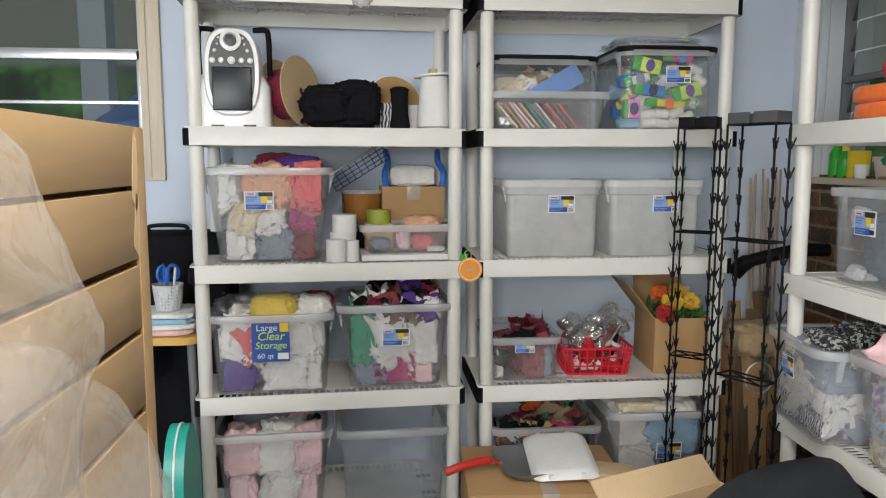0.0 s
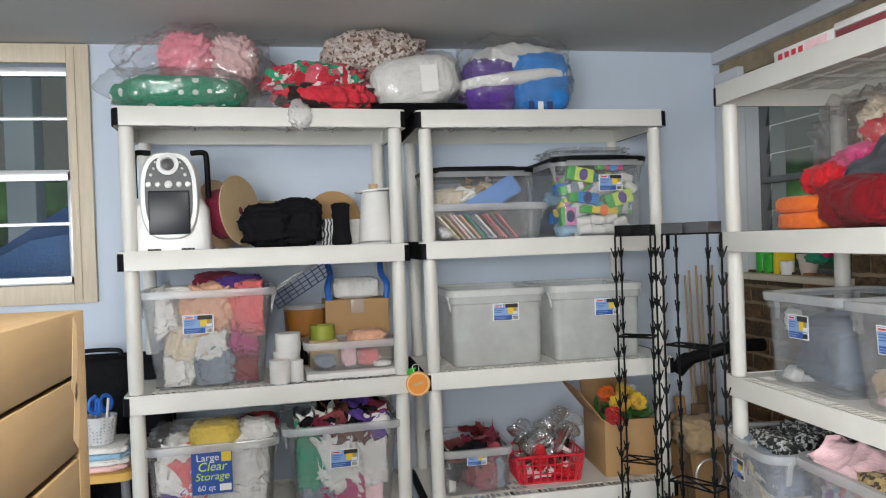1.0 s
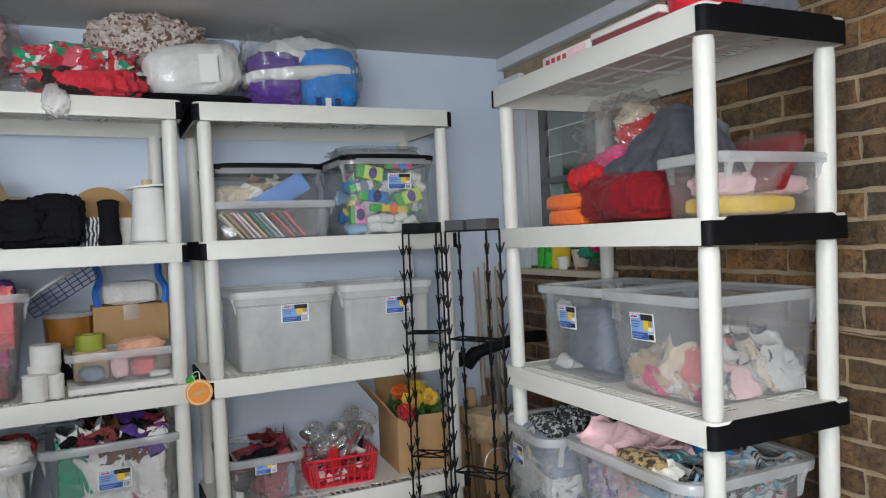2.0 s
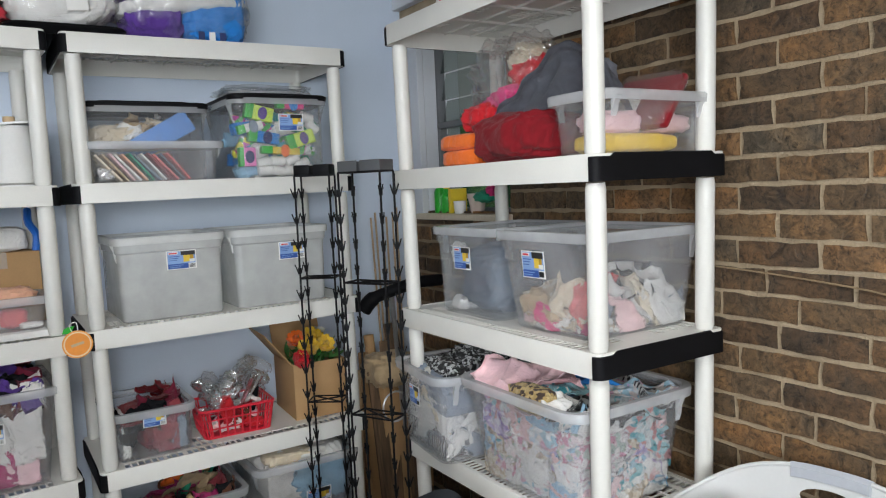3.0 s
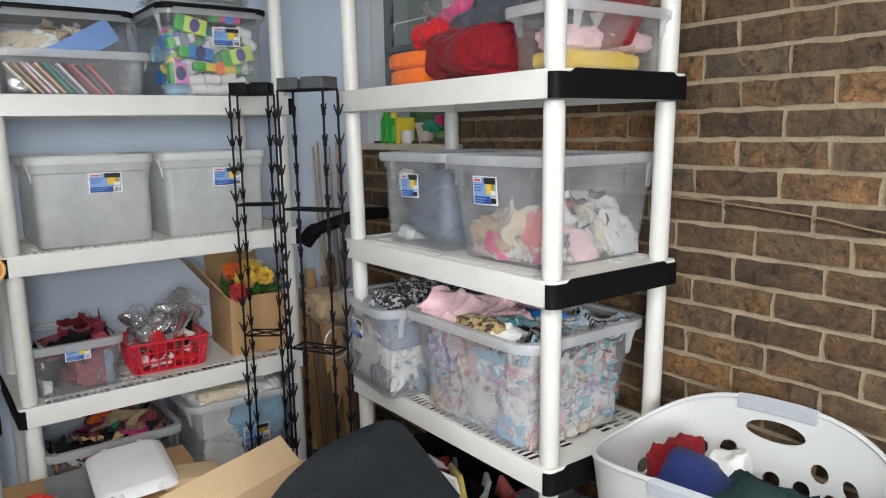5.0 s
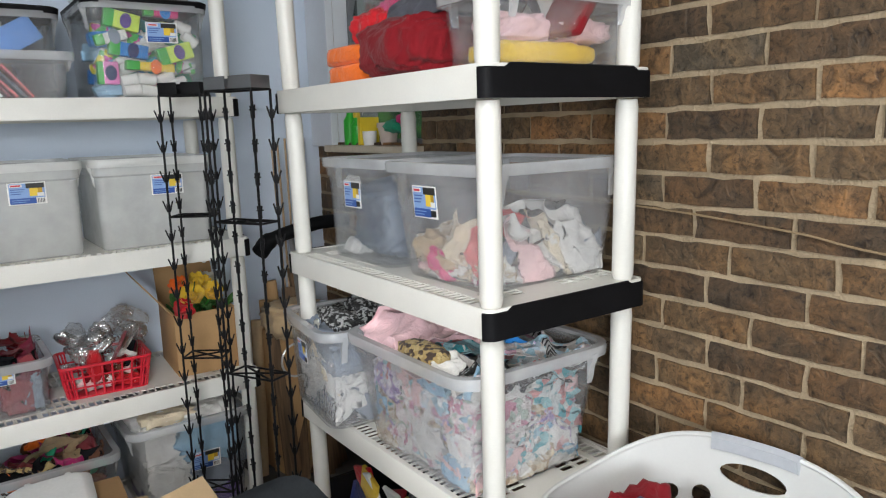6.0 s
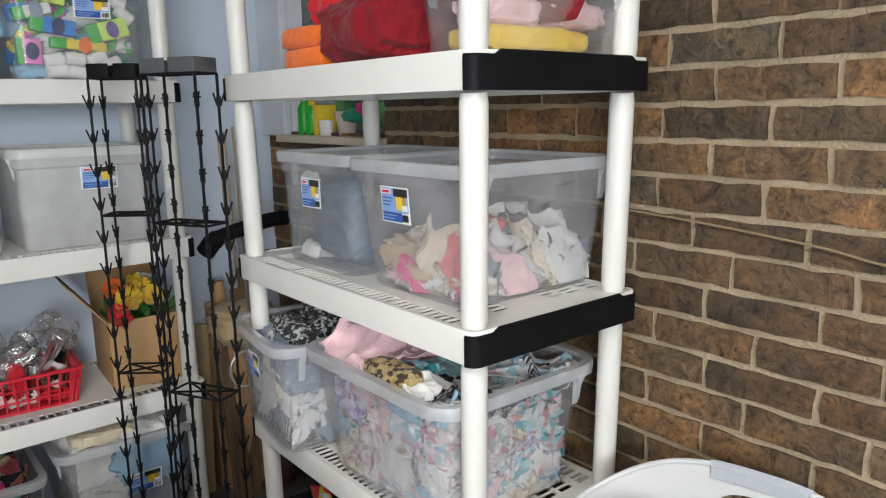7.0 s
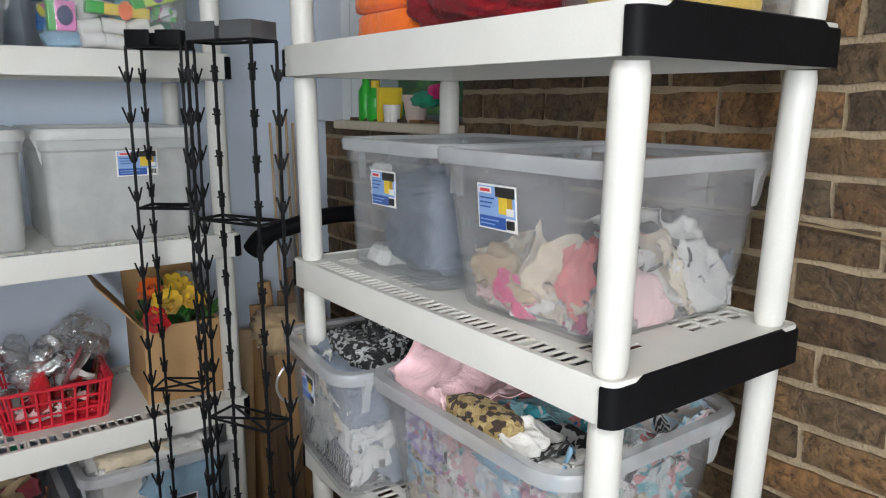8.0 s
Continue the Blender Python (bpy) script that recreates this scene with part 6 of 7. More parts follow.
heap(on("T", 0.72, 0.12, Z5 + 0.15), 0.2, 0.22, 0.09, "red", "red fabric with grey lining on a black bag", 4, 0.2, 7)
heap(on("T", 0.76, 0.18, Z5 + 0.17), 0.2, 0.2, 0.09, "grey", "grey fabric on a black bag", 4, 0.2, 7)

# on the window sill
for y, r, h, mm, words in ((2.22, 0.024, 0.13, M_green_pl, "green plastic bottle on the window sill"), (2.165, 0.026, 0.1, M_green_pl, "short green plastic bottle on the window sill")):
    bt = thing("bottle", at(EAST + 0.02, y, EZ0), words, "bottle", "bottles on the sill")
    part("body", lathe([(r * 0.9, 0), (r, 0.006), (r, h * 0.7), (r * 0.5, h * 0.85), (r * 0.45, h)], 20), mm, bt)
    part("cap", lathe([(r * 0.5, h), (r * 0.5, h + 0.02), (r * 0.3, h + 0.022)], 16), M_yellow_pl, bt)
solid("yellow_book", box(-0.04, 0.04, -0.01, 0.01, 0, 0.1, 0.002), M_yellow_pl, at(EAST + 0.03, 2.10, EZ0), "thin yellow book on the window sill", "book")
solid("white_cup", lathe([(0.022, 0), (0.026, 0.05), (0.023, 0.05), (0.02, 0.004)], 20), M_paper, at(EAST, 2.04, EZ0), "small white cup on the window sill", "cup")
pot = thing("flower_pot", at(EAST + 0.03, 1.96, EZ0), "small pale clay flower pot with a pink flower", "flower pot")
part("pot", lathe([(0.026, 0), (0.036, 0.06), (0.04, 0.06), (0.04, 0.078), (0.034, 0.078), (0.03, 0.05)], 24), M_terra, pot)
part("flower", lump(0.05, 0.05, 0.05, 95, 3, 0.8, 0.3, 8), C["hotpink"], pot, "pink flower", m=pose(0.0, -0.1, 0.06))
part("leaf", lump(0.08, 0.12, 0.05, 96, 3, 0.8, 0.3, 8), C["green"], pot, "green leaves", m=pose(0.0, -0.06, 0.04))

# sagging cable on the bricks
solid("cable", tube(arc_points([(EAST - 0.01, 1.1, 1.118), (EAST - 0.012, 0.78, 1.115), (EAST - 0.014, 0.46, 1.094), (EAST - 0.012, 0.26, 1.07), (EAST - 0.01, -0.3, 1.05)], 8), 0.0025, 6), plain("tan_cable", (0.25, 0.18, 0.1), 0.6), Matrix.Identity(4), "thin tan cable sagging along the brick wall", "cable")


# ---- clip racks between the units ----
def clip_rack(x, y, yaw, w, d, top, plates, label, clip_every, lean):
    ob = thing("clip_rack", pose(x, y, 0, 0, lean, yaw), label, "display rack", "wire clip racks")
    corners = [(-w / 2, -d / 2), (w / 2, -d / 2), (w / 2, d / 2), (-w / 2, d / 2)]
    clip = bmesh.new()
    box(-0.0045, 0.0045, -0.006, 0.004, -0.013, 0.010, 0.0015, clip)
    tube([(0, -0.004, -0.012), (0, -0.015, 0.02)], 0.0022, 6, clip)
    tube([(0, 0.004, -0.010), (0, 0.011, 0.018)], 0.0022, 6, clip)
    tube([(-0.009, -0.003, 0.008), (0.009, -0.003, 0.008)], 0.0018, 6, clip)
    me = mesh_of(clip, 40)
    for i, (cx, cy) in enumerate(corners):
        wr = part("upright", tube([(cx, cy, 0.004), (cx, cy, top)], 0.0034, 8), M_wire, ob)
        out = math.degrees(math.atan2(cy, cx)) + 90
        for k in range(int((top - 0.06) / clip_every)):
            part("clip", me, M_wire, wr, m=pose(cx, cy, top - 0.06 - k * clip_every, 0, 0, out))
    for z in (top, 1.075, 0.66, 0.24):
        for a, b in ((0, 1), (1, 2), (2, 3), (3, 0)) + (((0, 2), (1, 3)) if z < top else ()):
            part("brace", tube([(*corners[a], z), (*corners[b], z)], 0.003, 6), M_wire, ob)
    for s in (-1, 1):
        part("sign_plate", box(-w / 2, -0.006, s * d / 2 - 0.0015, s * d / 2 + 0.0015, top, top + 0.034, 0.001), plates, ob, "small flat sign holder")
        part("sign_plate", box(0.006, w / 2, s * d / 2 - 0.0015, s * d / 2 + 0.0015, top, top + 0.034, 0.001), plates, ob)
        part("sign_plate", box(s * w / 2 - 0.0015, s * w / 2 + 0.0015, -d / 2, d / 2, top, top + 0.034, 0.001), plates, ob)


clip_rack(0.965, 1.85, -38, 0.115, 0.075, 1.412, M_cap, "black wire rack with rows of clips", 0.083, 0)
clip_rack(1.02, 1.585, -63, 0.155, 0.07, 1.412, M_greyplate, "black wire clip rack with dark grey sign holders", 0.083, 0)

# ---- corner between the units ----
rng = random.Random(3)
for i in range(6):
    x0 = 1.36 + 0.045 * i
    solid("leaning_plank", box(-0.03, 0.03, -0.008, 0.008, 0, rng.uniform(0.55, 0.85), 0.002), M_brownwood, pose(x0 - 0.03, 2.14 + 0.03 * (i % 3), 0.0, -9 - i, rng.uniform(-5, 3), rng.uniform(-25, 25)), "weathered brown board leaning in the corner", "board", "boards leaning in the corner")
for i in range(6):
    solid("dowel", tube([(0, 0, 0), (0, 0, 1.24 + 0.02 * (i % 3))], 0.0045, 8), M_dowel, pose(1.43 + 0.017 * i, 2.30 + 0.01 * (i % 2), 0.0, -4 - 0.3 * i, 0.6 * i, 0), "thin pale wooden dowel leaning in the corner", "dowel", "dowels in the corner")
for i in range(3):
    solid("cardboard_tube", tube([(0, 0, 0), (0, 0, 0.6 + 0.07 * i)], 0.022, 14), M_kraft if i == 0 else M_card, pose(1.27 + 0.07 * i, 2.3, 0, -6, 4 - 3 * i, 0), "brown cardboard tube leaning in the corner", "cardboard tube", "cardboard tubes")
solid("handle_bar", tube(arc_points([(1.27, 2.17, 0.885), (1.30, 2.14, 0.93), (1.37, 2.08, 0.965), (1.46, 2.06, 0.985), (1.56, 2.05, 0.985)], 6), [0.03] * 7 + [0.024] * 18, 14), M_cap, Matrix.Identity(4), "thick black foam handle bar", "handle")
solid("steel_rod", tube([(1.36, 2.10, 0.95), (1.44, 2.2, 0.4), (1.47, 2.25, 0.004)], 0.009, 10), M_steel, Matrix.Identity(4), "steel rod under a black foam handle", "rod")
pts = [(1.345 + 0.055 * math.cos(a), 2.085, 0.50 + 0.06 * math.sin(a)) for a in [2 * math.pi * i / 28 for i in range(28)]]
solid("hoop", tube(pts + [pts[0]], 0.004, 8), M_alu, Matrix.Identity(4), "small wire hoop hanging in the corner", "hoop")
heap(at(1.40, 2.22, 0.55), 0.22, 0.2, 0.14, "tan", "crumpled brown paper stuffed in the corner", 4, 0.25, 8)
carton("cardboard_box", pose(1.45, 2.3, 0.0, 0, 0, 8), 0.24, 0.2, 0.56, "tall brown cardboard box in the corner", M_card, False)

# ---- low boxes in front of the right unit ----
bx = carton("cardboard_box", pose(0.45, 1.79, 0.0, 0, 0, -3), 0.5, 0.38, 0.31, "large closed cardboard box with a white seam", M_card)
solid("small_flat_box", box(-0.07, 0.07, -0.05, 0.05, 0, 0.03, 0.002), M_kraft, pose(0.655, 1.70, 0.31, 0, 0, -20), "small tan flat box on a cardboard box", "box")
pan = thing("griddle_pan", pose(0.46, 1.80, 0.312, 0, 0, 6), "grey square griddle pan with a red handle", "pan")
part("pan", loft([[(x, y, z) for x, y in rr(w, d, 0.05)] for w, d, z in ((0.26, 0.2, 0.0), (0.31, 0.25, 0.028), (0.30, 0.24, 0.028), (0.25, 0.19, 0.006))]), M_greymetal, pan)
part("handle", tube(arc_points([(-0.15, 0.0, 0.022), (-0.19, 0.0, 0.035), (-0.26, -0.01, 0.03), (-0.33, -0.015, 0.012)], 6), [0.007] * 5 + [0.014] * 14, 12), M_redhandle, pan, "red rubber handle")
part("neck", tube([(-0.14, 0, 0.02), (-0.2, 0, 0.034)], 0.006, 8), M_steel, pan)
tray = thing("white_tray", pose(0.515, 1.80, 0.342, 6, -3, -4), "white foam tray lying face down on a pan", "tray")
part("body", loft([[(x, y, z) for x, y in rr(w, d, 0.03)] for w, d, z in ((0.215, 0.29, 0.0), (0.21, 0.285, 0.004), (0.17, 0.245, 0.022), (0.16, 0.235, 0.023))]), M_white_pl, tray)
for x, y in ((-0.05, 0.125), (0.05, 0.125), (-0.05, -0.125), (0.05, -0.125)):
    part("rib", box(x - 0.008, x + 0.008, y - 0.02, y + 0.02, 0.002, 0.016, 0.003), M_white_pl, tray)


def open_carton(m, w, d, h, label):
    ob = thing("open_carton", m, label, "cardboard box")
    for x0, x1, y0, y1 in ((-w / 2, w / 2, -d / 2, -d / 2 + 0.005), (-w / 2, w / 2, d / 2 - 0.005, d / 2), (-w / 2, -w / 2 + 0.005, -d / 2 + 0.005, d / 2 - 0.005), (w / 2 - 0.005, w / 2, -d / 2 + 0.005, d / 2 - 0.005)):
        part("side", box(x0, x1, y0, y1, 0, h, 0.001), M_kraft, ob)
    part("bottom", box(-w / 2 + 0.005, w / 2 - 0.005, -d / 2 + 0.005, d / 2 - 0.005, 0, 0.005, 0.0005), M_kraft, ob)
    part("flap", box(-w / 2 + 0.003, w / 2 - 0.003, 0, 0.005, 0, 0.085, 0.001), M_kraft, ob, "torn open flap", m=pose(0, d / 2 - 0.005, h - 0.002, -50, 0, 0))
    part("flap", box(0, 0.005, -d / 2 + 0.01, d / 2 - 0.01, 0, 0.1, 0.001), M_kraft, ob, m=pose(w / 2 - 0.005, 0, h - 0.002, 0, 120, 0))


open_carton(pose(0.68, 1.12, 0.0, 0, 0, 22), 0.38, 0.24, 0.475, "tan cardboard carton with torn open flaps")


# ---- chair ----
def chair(m):
    ob = thing("plastic_chair", m, "charcoal moulded plastic chair with steel legs", "chair")
    rowsd = []
    for i in range(15):
        s = i / 14
        z = 0.46 + 0.29 * s
        hw = 0.235 * (1 - max(0, (s - 0.66) / 0.34) ** 3 * 0.3)
        row = []
        for k in range(17):
            q = k / 16 * 2 - 1
            row.append((q * hw, 0.2 + 0.07 * s - 0.055 * (q * q) + 0.012, z - 0.015 * q * q * s))
        rowsd.append(row)
    bm = loft(rowsd, (False, False), closed=False)
    bmesh.ops.solidify(bm, geom=bm.faces[:], thickness=0.012)
    part("backrest", bm, M_chair, ob, "curved charcoal plastic backrest", m=pose(0.02, 0, 0.42) @ pose(0, 0, 0, 0, -31, 0) @ pose(0, 0, -0.46))
    seat = loft([[(x, y, z) for x, y in rr(w, d, 0.07, 6)] for w, d, z in ((0.40, 0.38, 0.43), (0.44, 0.42, 0.445), (0.43, 0.41, 0.455), (0.34, 0.32, 0.445))])
    part("seat", seat, M_chair, ob)
    for sx in (-1, 1):
        part("back_bracket", tube(arc_points([(sx * 0.15, 0.14, 0.43), (sx * 0.16, 0.215, 0.45), (sx * 0.16, 0.226, 0.56)], 5), 0.011, 10), M_steel, ob)
        for sy in (-1, 1):
            part("leg", tube([(sx * 0.17, sy * 0.15, 0.435), (sx * 0.2, sy * 0.2, 0.0)], 0.011, 10), M_steel, ob, "grey steel leg")


chair(pose(0.755, 0.60, 0.0, 0, 0, 12))


# ---- laundry basket ----
def laundry_basket(m):
    ob = thing("laundry_basket", m, "white plastic laundry basket with round holes and grey grips", "laundry basket")
    n, lv = 192, 80
    H, T = 0.59, 0.004
    # angles at even steps along the rim
    fine = [2 * math.pi * q / 1440 for q in range(1441)]
    rimx = [(0.205 * math.copysign(abs(math.cos(q)) ** 0.72, math.cos(q)), 0.305 * math.copysign(abs(math.sin(q)) ** 0.72, math.sin(q))) for q in fine]
    run = np.concatenate([[0], np.cumsum([math.dist(p, q) for p, q in zip(rimx, rimx[1:])])])

    def wall(i, s, off):
        a = float(np.interp((i % n) / n * run[-1], run, fine))
        ca, sa = math.cos(a), math.sin(a)
        k = 0.74 + 0.26 * s
        a1, b1 = (0.205 * k - off), (0.305 * k - off)
        e = 0.72
        x = a1 * math.copysign(abs(ca) ** e, ca)
        y = b1 * math.copysign(abs(sa) ** e, sa)
        top = H + (0.10 if ca > 0 else 0.035) * (abs(ca) ** 2.2) - 0.02
        return Vector((x, y, s * top))
    grid = {}
    bm = bmesh.new()
    cut = {}
    holes = [(c, 0.90, 14.5, 0.036) for c in (0, 180, 360)]
    for r, sc in enumerate((0.81, 0.73, 0.65, 0.57, 0.49, 0.41, 0.33, 0.25)):
        holes += [(15 * q + (0 if r % 2 else 7.5), sc, 4.5, 0.031) for q in range(-1, 26) if r or abs((15 * q + 7.5 + 90) % 180 - 90) > 9]
    for i in range(n):
        deg = 360 * (i + 0.5) / n
        for j in range(lv):
            sm = (j + 0.5) / lv
            for hole in holes:
                if ((deg - hole[0]) / hole[2]) ** 2 + ((sm - hole[1]) / hole[3]) ** 2 < 1:
                    cut[i, j] = hole

    def at_edge(i, j):
        """The grid point, drawn on to the outline of the hole beside it."""
        cells = [((i + a) % n, j + b) for a in (-1, 0) for b in (-1, 0)]
        near_hole = [cut[c] for c in cells if c in cut]
        deg, sv = 360 * i / n, j / lv
        if near_hole and any(c not in cut for c in cells):
            dc, sc, rd, rs = near_hole[0]
            q = (deg - dc + 180) % 360 - 180
            rho = math.hypot(q / rd, (sv - sc) / rs)
            return (dc + q / rho) * n / 360, sc + (sv - sc) / rho
        return i, sv
    for side, off in ((0, 0.0), (1, T)):
        for i in range(n):
            for j in range(lv + 1):
                grid[side, i, j] = bm.verts.new(wall(*at_edge(i, j), off))
    for i in range(n):
        i2 = (i + 1) % n
        for j in range(lv):
            if (i, j) in cut:
                continue
            bm.faces.new((grid[0, i, j], grid[0, i2, j], grid[0, i2, j + 1], grid[0, i, j + 1]))
            bm.faces.new((grid[1, i, j + 1], grid[1, i2, j + 1], grid[1, i2, j], grid[1, i, j]))
            for (di, dj), (p, q) in {(-1, 0): ((i, j + 1), (i, j)), (1, 0): ((i2, j), (i2, j + 1)), (0, -1): ((i, j), (i2, j)), (0, 1): ((i2, j + 1), (i, j + 1))}.items():
                nb = ((i + di) % n, j + dj)
                if nb in cut or not 0 <= nb[1] < lv:
                    bm.faces.new((grid[0, p[0], p[1]], grid[1, p[0], p[1]], grid[1, q[0], q[1]], grid[0, q[0], q[1]]))
    part("tub", bm, M_basket, ob, smooth=35)
    part("bottom", loft([[(*wall(i, 0.0, T)[:2], z) for i in range(n)] for z in (0.0, 0.006)]), M_basket, ob)
    rim = [wall(i, 1.0, T / 2) for i in range(n)]
    part("rim", tube(rim + [rim[0]], 0.006, 8), M_basket, ob, "rolled white rim")
    for sgn in (0, n // 2):
        arc = [wall((sgn + i) % n, 1.0, T / 2) + Vector((0, 0, -0.012)) for i in range(-10, 11)]
        bmg = bmesh.new()
        loops = []
        for p in arc:
            nx = Vector((p.x, p.y, 0)).normalized()
            loops.append([p + nx * a + Vector((0, 0, b)) for a, b in ((0.011, -0.012), (0.012, 0.012), (0.0, 0.021), (-0.012, 0.012), (-0.011, -0.012), (0.0, -0.017))])
        part("grip", loft(loops, bm=bmg), M_greyrub, ob, "soft grey hand grip", smooth=50)


BASK = pose(1.412, 0.462, 0.0, 0, 0, 9)
laundry_basket(BASK)
heap(BASK @ at(0.0, -0.05, 0.05), 0.30, 0.42, 0.50, "darkgreen", "dark green trousers in a laundry basket", 5, 0.1, 5, 0.6)
heap(BASK @ at(-0.02, 0.09, 0.06), 0.22, 0.2, 0.52, "navy", "navy fabric in a laundry basket", 4, 0.1, 5, 0.6)
heap(BASK @ at(0.03, 0.15, 0.10), 0.17, 0.15, 0.50, "crimson", "red fabric in a laundry basket", 5, 0.12, 6, 0.7)
heap(BASK @ at(0.07, 0.06, 0.10), 0.12, 0.14, 0.49, "white", "white fabric in a laundry basket", 5, 0.12, 6, 0.7)

# ---- chest of drawers, plastic sheet and stool by the window ----
X0, Y0, Y1, HD = -0.37, -0.30, 0.53, 1.346
chest = thing("chest_of_drawers", at(X0, (Y0 + Y1) / 2, 0), "birch veneer chest of drawers with plain flush fronts", "chest of drawers")
hwd = (Y1 - Y0) / 2
part("carcass", box(-0.45, -0.018, -hwd, hwd, 0, HD - 0.022, 0.002), M_birch, chest)
part("top", box(-0.455, -0.0185, -hwd, hwd, HD - 0.022, HD, 0.002), M_birch, chest)
for s in (-1, 1):
    part("stile", box(-0.018, 0.0, s * hwd - (0.035 if s > 0 else 0), s * hwd + (0 if s > 0 else 0.035), 0, HD, 0.0015), M_birch, chest)
# dark sheet whose colour stands in for the shade between the drawer fronts
part("gap_shade_sheet", box(-0.0178, -0.012, -hwd + 0.035, hwd - 0.035, 0.02, HD - 0.023, 0), M_gap, chest, smooth=None)
part("front_rail", box(-0.018, 0.0, -hwd + 0.035, hwd - 0.035, 1.274, HD, 0.001), M_birch, chest)
edges = [1.272, 1.178, 1.090, 0.99, 0.86, 0.70, 0.52, 0.30, 0.06]
for a, b in zip(edges, edges[1:]):
    part("drawer_front", box(-0.016, 0.0, -hwd + 0.038, hwd - 0.038, b + 0.005, a - 0.004, 0.0015), M_birch, chest)
for z, h in ((1.29, 0.05), (1.225, 0.04)):
    part("worn_patch", loft([[(x, y * 0.011 + hwd - 0.045 + 0.002 * k, z + zz * h) for k, (y, zz) in enumerate(((-1, -0.6), (0.3, -1), (0.9, 0.1), (0.7, 0.8), (-0.4, 1), (-1, 0.5)))] for x in (0.0002, 0.0008)]), M_kraft, chest, "chipped bare patch of veneer")


def bag(m, w, d, h, seed, label):
    me = lump(w, d, h, seed, 6, 0.8, 0.06, 3.2)
    rng = random.Random(seed)
    ridges = [(Vector((rng.uniform(-1, 1), rng.uniform(-1, 1), rng.uniform(-1, 1))).normalized() * rng.uniform(7, 16), rng.uniform(0, 3)) for i in range(7)]
    for v in me.vertices:
        p = v.co + 0.25 * noise.noise_vector(v.co * 3.0) * 0.3
        v.co += Vector((v.co.x, v.co.y, 0)).normalized() * 0.009 * sum((1 - abs(math.sin(k.dot(p) + o))) ** 5 for k, o in ridges)
        v.co.x = max(v.co.x, -w * 0.1)
    return solid("plastic_sheet", me, M_milky, m, label, "plastic sheet")


bag(at(-0.352, -0.05, 0.42), 0.19, 0.32, 1.03, 401, "large crumpled clear plastic bag beside the drawers")
bag(at(-0.34, 0.05, 0.27), 0.25, 0.30, 0.93, 402, "crumpled clear plastic bag standing beside the drawers")

stool = thing("stool", at(-0.82, 2.15, 0), "small chair with a yellow seat and grey steel legs", "chair")
part("seat", loft([[(x, y, z) for x, y in rr(0.3, 0.3, 0.06, 5)] for z in (0.69, 0.715)]), wood("yellow_wood", (0.62, 0.36, 0.08), (0.68, 0.42, 0.11), 4, 0.4), stool)
part("apron", box(-0.10, -0.04, -0.15, -0.14, 0.56, 0.69, 0.01), plain("yellow_paint", (0.62, 0.5, 0.12), 0.5), stool, "yellow painted panel")
for sx in (-1, 1):
    for sy in (-1, 1):
        part("leg", tube([(sx * 0.11, sy * 0.11, 0.69), (sx * 0.13, sy * 0.13, 0.0)], 0.014, 12), M_greymetal, stool, "grey steel leg")
for i, c in enumerate(["blush", "white", "sky", "white"]):
    solid("folded_cloth", lump(0.2, 0.2, 0.02, 410 + i, 4, 0.4, 0.08, 6), C[c], at(-0.80, 2.12, 0.715 + i * 0.019), "folded %s cloth on a stool" % c, "cloth", "folded cloths")
cup = thing("pencil_cup", at(-0.795, 2.10, 0.793), "white cup with grey spots holding blue scissors", "cup")
part("cup", lathe([(0.038, 0.0), (0.042, 0.004), (0.052, 0.09), (0.049, 0.09), (0.04, 0.006)], 28), printed("grey_spot_print", [(0.66, 0.66, 0.68), (0.42, 0.43, 0.46)], 90, 0.4, "dots"), cup)
for x, y, rot in ((-0.015, 0, -12), (0.018, 0.01, 10), (0.0, -0.015, 2)):
    sc = part("scissors", box(-0.006, 0.006, -0.002, 0.002, 0, 0.07, 0.001), M_steel, cup, m=pose(x, y, 0.03, 0, rot, 20 * rot))
    for s in (-1, 1):
        ring = [(s * 0.018 + 0.016 * math.cos(a), 0, 0.098 + 0.026 * math.sin(a)) for a in [2 * math.pi * i / 18 for i in range(18)]]
        part("handle", tube(ring + [ring[0]], 0.005, 8), M_bluepl, sc, "blue plastic scissor handle")
part("pen", tube([(0.02, -0.02, 0.02), (0.035, -0.03, 0.15)], 0.004, 8), M_white_pl, cup)
case = thing("suitcase", at(-0.86, 2.36, 0.0), "black fabric suitcase standing against the wall", "suitcase")
part("body", box(-0.24, 0.24, -0.1, 0.1, 0.02, 1.04, 0.03, seg=3), C["black"], case)
part("zip", box(-0.242, 0.242, -0.006, 0.006, 0.05, 1.03, 0.004), M_dkgrey, case)
part("handle", tube(arc_points([(-0.07, 0, 1.035), (-0.06, 0, 1.06), (0.06, 0, 1.06), (0.07, 0, 1.035)], 5), 0.008, 8), M_cap, case)
tl = thing("teal_case", pose(-0.69, 1.80, 0.0, 0, 0, 0), "flat teal plastic case with a rounded top", "case")
part("shell", loft([[(x, 0.11 * math.cos(a), 0.27 + 0.22 * math.sin(a)) if math.sin(a) > 0 else (x, 0.11 * math.cos(a), 0.0) for a in [2 * math.pi * i / 32 for i in range(32)]] for x in (-0.03, -0.025, 0.025, 0.03)]), M_teal, tl)
part("seam", loft([[(x, 0.113 * math.cos(a), 0.27 + 0.224 * math.sin(a)) if math.sin(a) > 0 else (x, 0.113 * math.cos(a), 0.001) for a in [2 * math.pi * i / 32 for i in range(32)]] for x in (-0.003, 0.003)]), M_white_pl, tl)

# ---- bricks of the east wall ----
LB, HB, JOINT = 0.217, 0.06895, 0.0125
OFFS = (0.094, 0.066, 0.054, 0.042, 0.041, -0.087, -0.19)


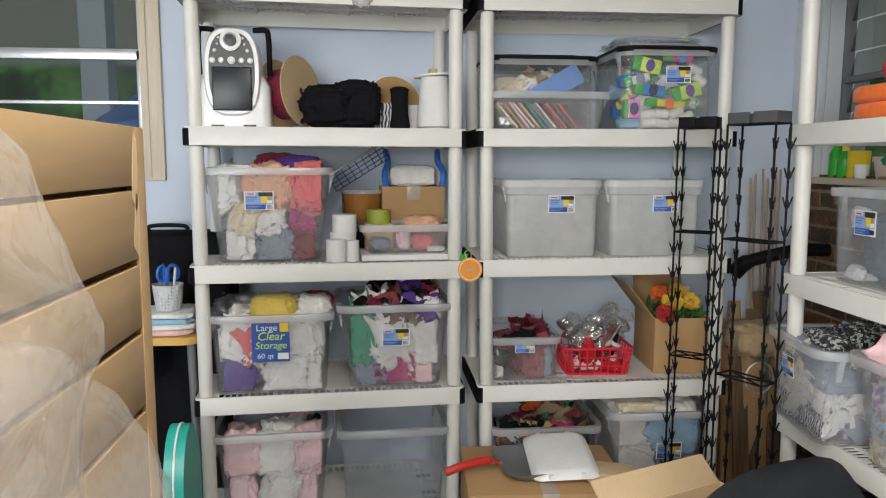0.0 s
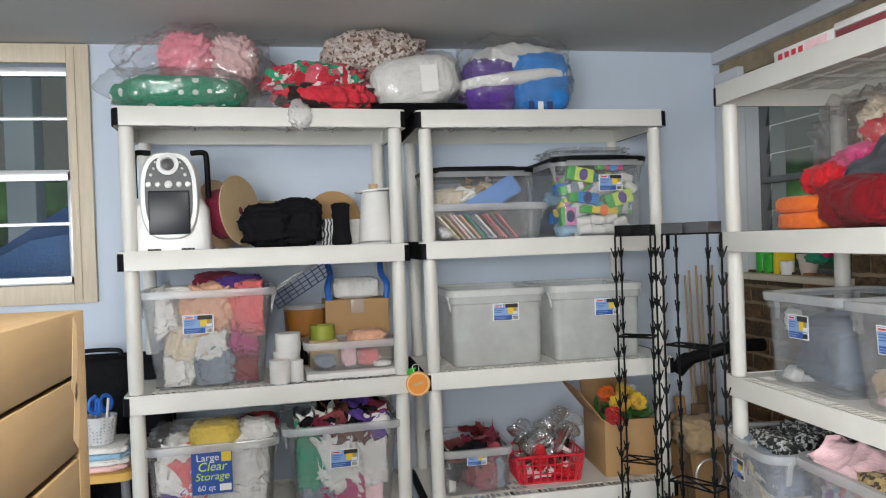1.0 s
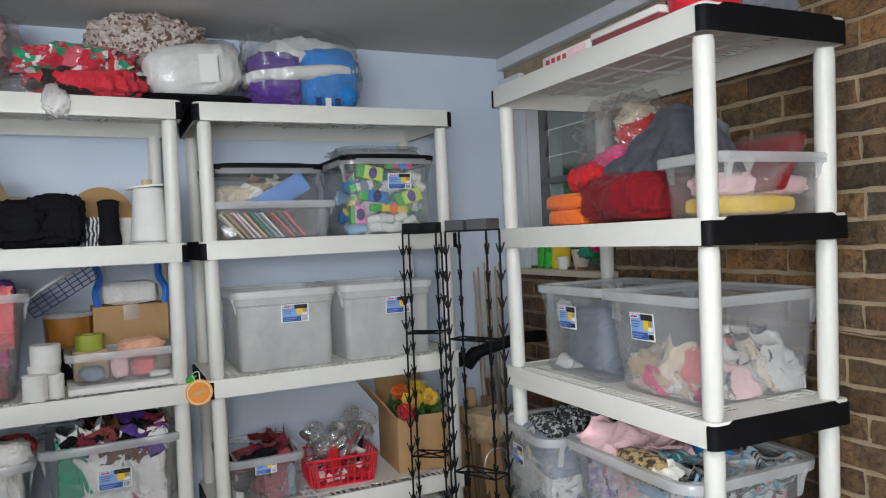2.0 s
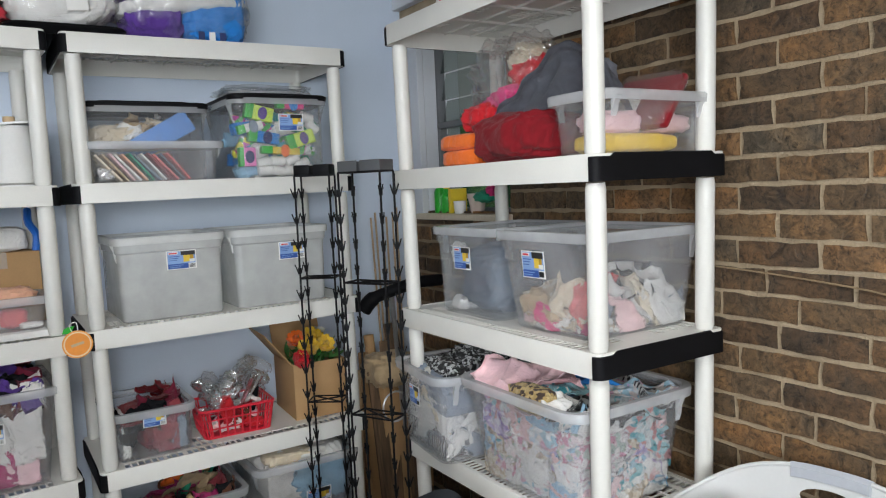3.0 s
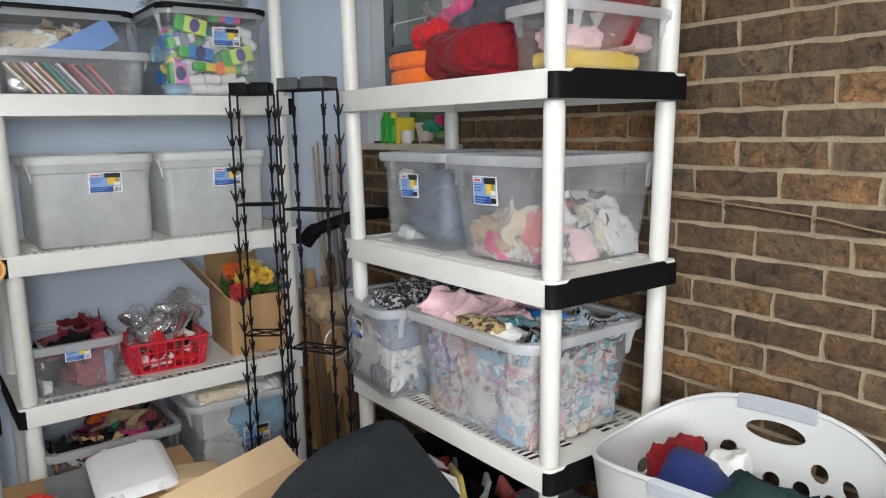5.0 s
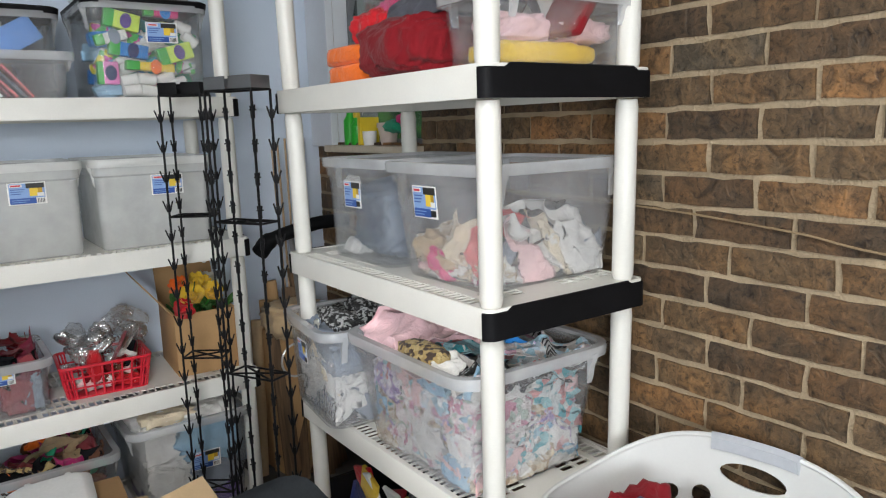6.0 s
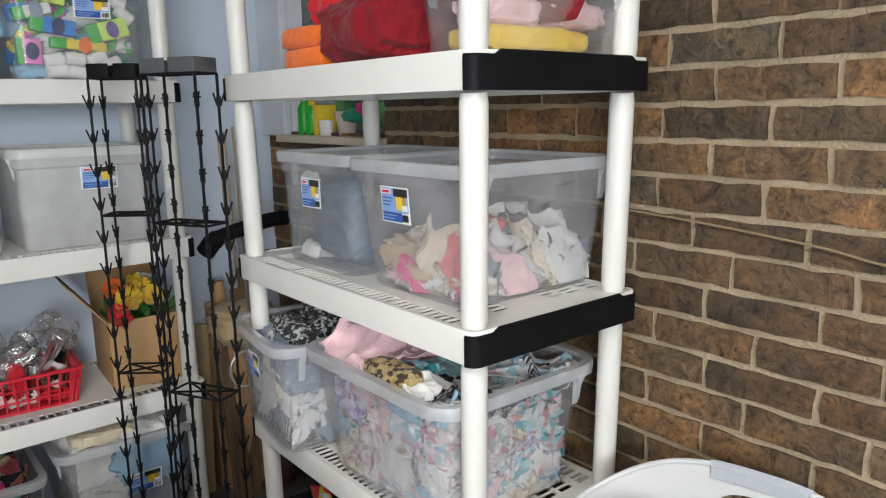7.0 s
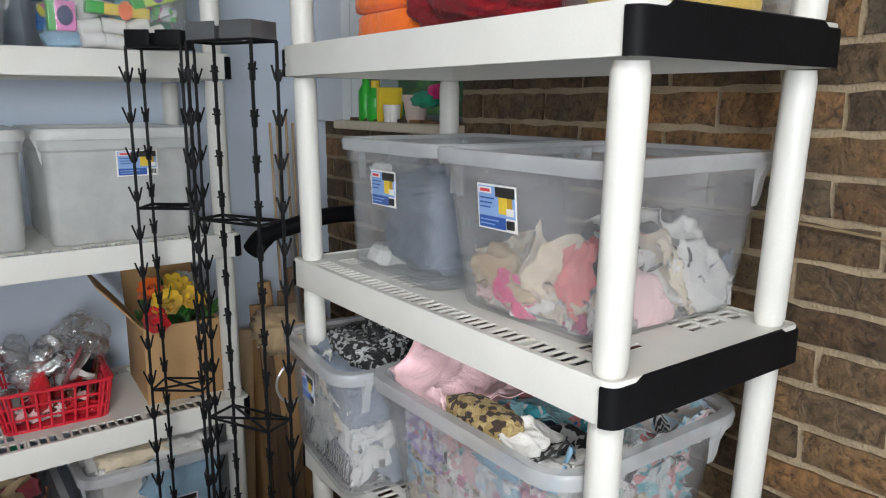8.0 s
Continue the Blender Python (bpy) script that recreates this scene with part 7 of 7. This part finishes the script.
def brick_mesh(seed, length):
    rng = np.random.default_rng(seed)
    ny, nz = 7, 3
    bm = bmesh.new()
    hy, hz = (length - JOINT) / 2, (HB - JOINT) / 2
    front = []
    for i in range(ny):
        col = []
        for j in range(nz):
            y, z = -hy + 2 * hy * i / (ny - 1), -hz + 2 * hz * j / (nz - 1)
            edge = i in (0, ny - 1) or j in (0, nz - 1)
            x = (0.003 if edge else 0.0) + rng.uniform(-0.0016, 0.0016)
            if edge:
                y += rng.uniform(-0.003, 0.003)
                z += rng.uniform(-0.0026, 0.0026)
            col.append(bm.verts.new((x, y, z)))
        front.append(col)
    for i in range(ny - 1):
        for j in range(nz - 1):
            bm.faces.new((front[i][j], front[i][j + 1], front[i + 1][j + 1], front[i + 1][j]))
    loop = [front[i][0] for i in range(ny)] + [front[ny - 1][j] for j in range(1, nz)] + [front[i][nz - 1] for i in range(ny - 2, -1, -1)] + [front[0][j] for j in range(nz - 2, 0, -1)]
    back = [bm.verts.new((0.02, v.co.y, v.co.z)) for v in loop]
    for a in range(len(loop)):
        b = (a + 1) % len(loop)
        bm.faces.new((loop[a], loop[b], back[b], back[a]))
    me = mesh_of(bm, 50)
    me.materials.append(M_brick)
    return me


FULL = [brick_mesh(500 + i, LB) for i in range(10)]
rng = random.Random(77)
near, far = [], []
for k in range(-10, 21):
    zc = 1.4316 - k * HB
    if not 0.03 < zc < 2.10:
        continue
    off = OFFS[k] if 0 <= k < len(OFFS) else 0.05 + rng.uniform(-0.06, 0.06)
    for i in range(-9, 14):
        y1 = 0.774 - LB * (i + (0.5 if k % 2 else 0.0) + off)
        y0 = y1 - LB
        lo, hi = max(y0, SOUTH), min(y1, NORTH - 0.003)
        if EZ0 - 0.02 < zc < EZ1 + 0.01:
            if lo > EY0 and hi < EY1 + 0.2:
                continue
            if lo < EY0 < hi:
                hi = EY0
            elif hi > EY1 and lo < EY1 + 0.18:
                continue
        if hi - lo < 0.04:
            continue
        (near if 0.1 < (lo + hi) / 2 < 2.45 and zc > 0.25 else far).append((lo, hi, zc))
near.sort(key=lambda b: abs((b[0] + b[1]) / 2 - 0.75))
far += near[300:]
for lo, hi, zc in near[:300]:
    ln = hi - lo
    ob = new("brick", FULL[rng.randrange(10)])
    ob.parent = wall_east
    ob.matrix_basis = pose(EAST + rng.uniform(-0.0015, 0.0015), (lo + hi) / 2, zc, rng.uniform(-0.5, 0.5), 0, rng.uniform(-0.4, 0.4))
    if ln < LB - 0.01:
        ob.scale = (1, (ln - JOINT) / (LB - JOINT), 1)
rest_v, rest_f = [], []
for lo, hi, zc in far:
    me = FULL[rng.randrange(10)]
    k, base = (hi - lo - JOINT) / (LB - JOINT), len(rest_v)
    rest_v += [(v.co.x + EAST, v.co.y * k + (lo + hi) / 2, v.co.z + zc) for v in me.vertices]
    rest_f += [[base + i for i in p.vertices] for p in me.polygons]
me = bpy.data.meshes.new("bricks")
me.from_pydata(rest_v, [], rest_f)
me.materials.append(M_brick)
rest = new("bricks", me)
rest.parent = wall_east
rest["kind"] = "stuff"
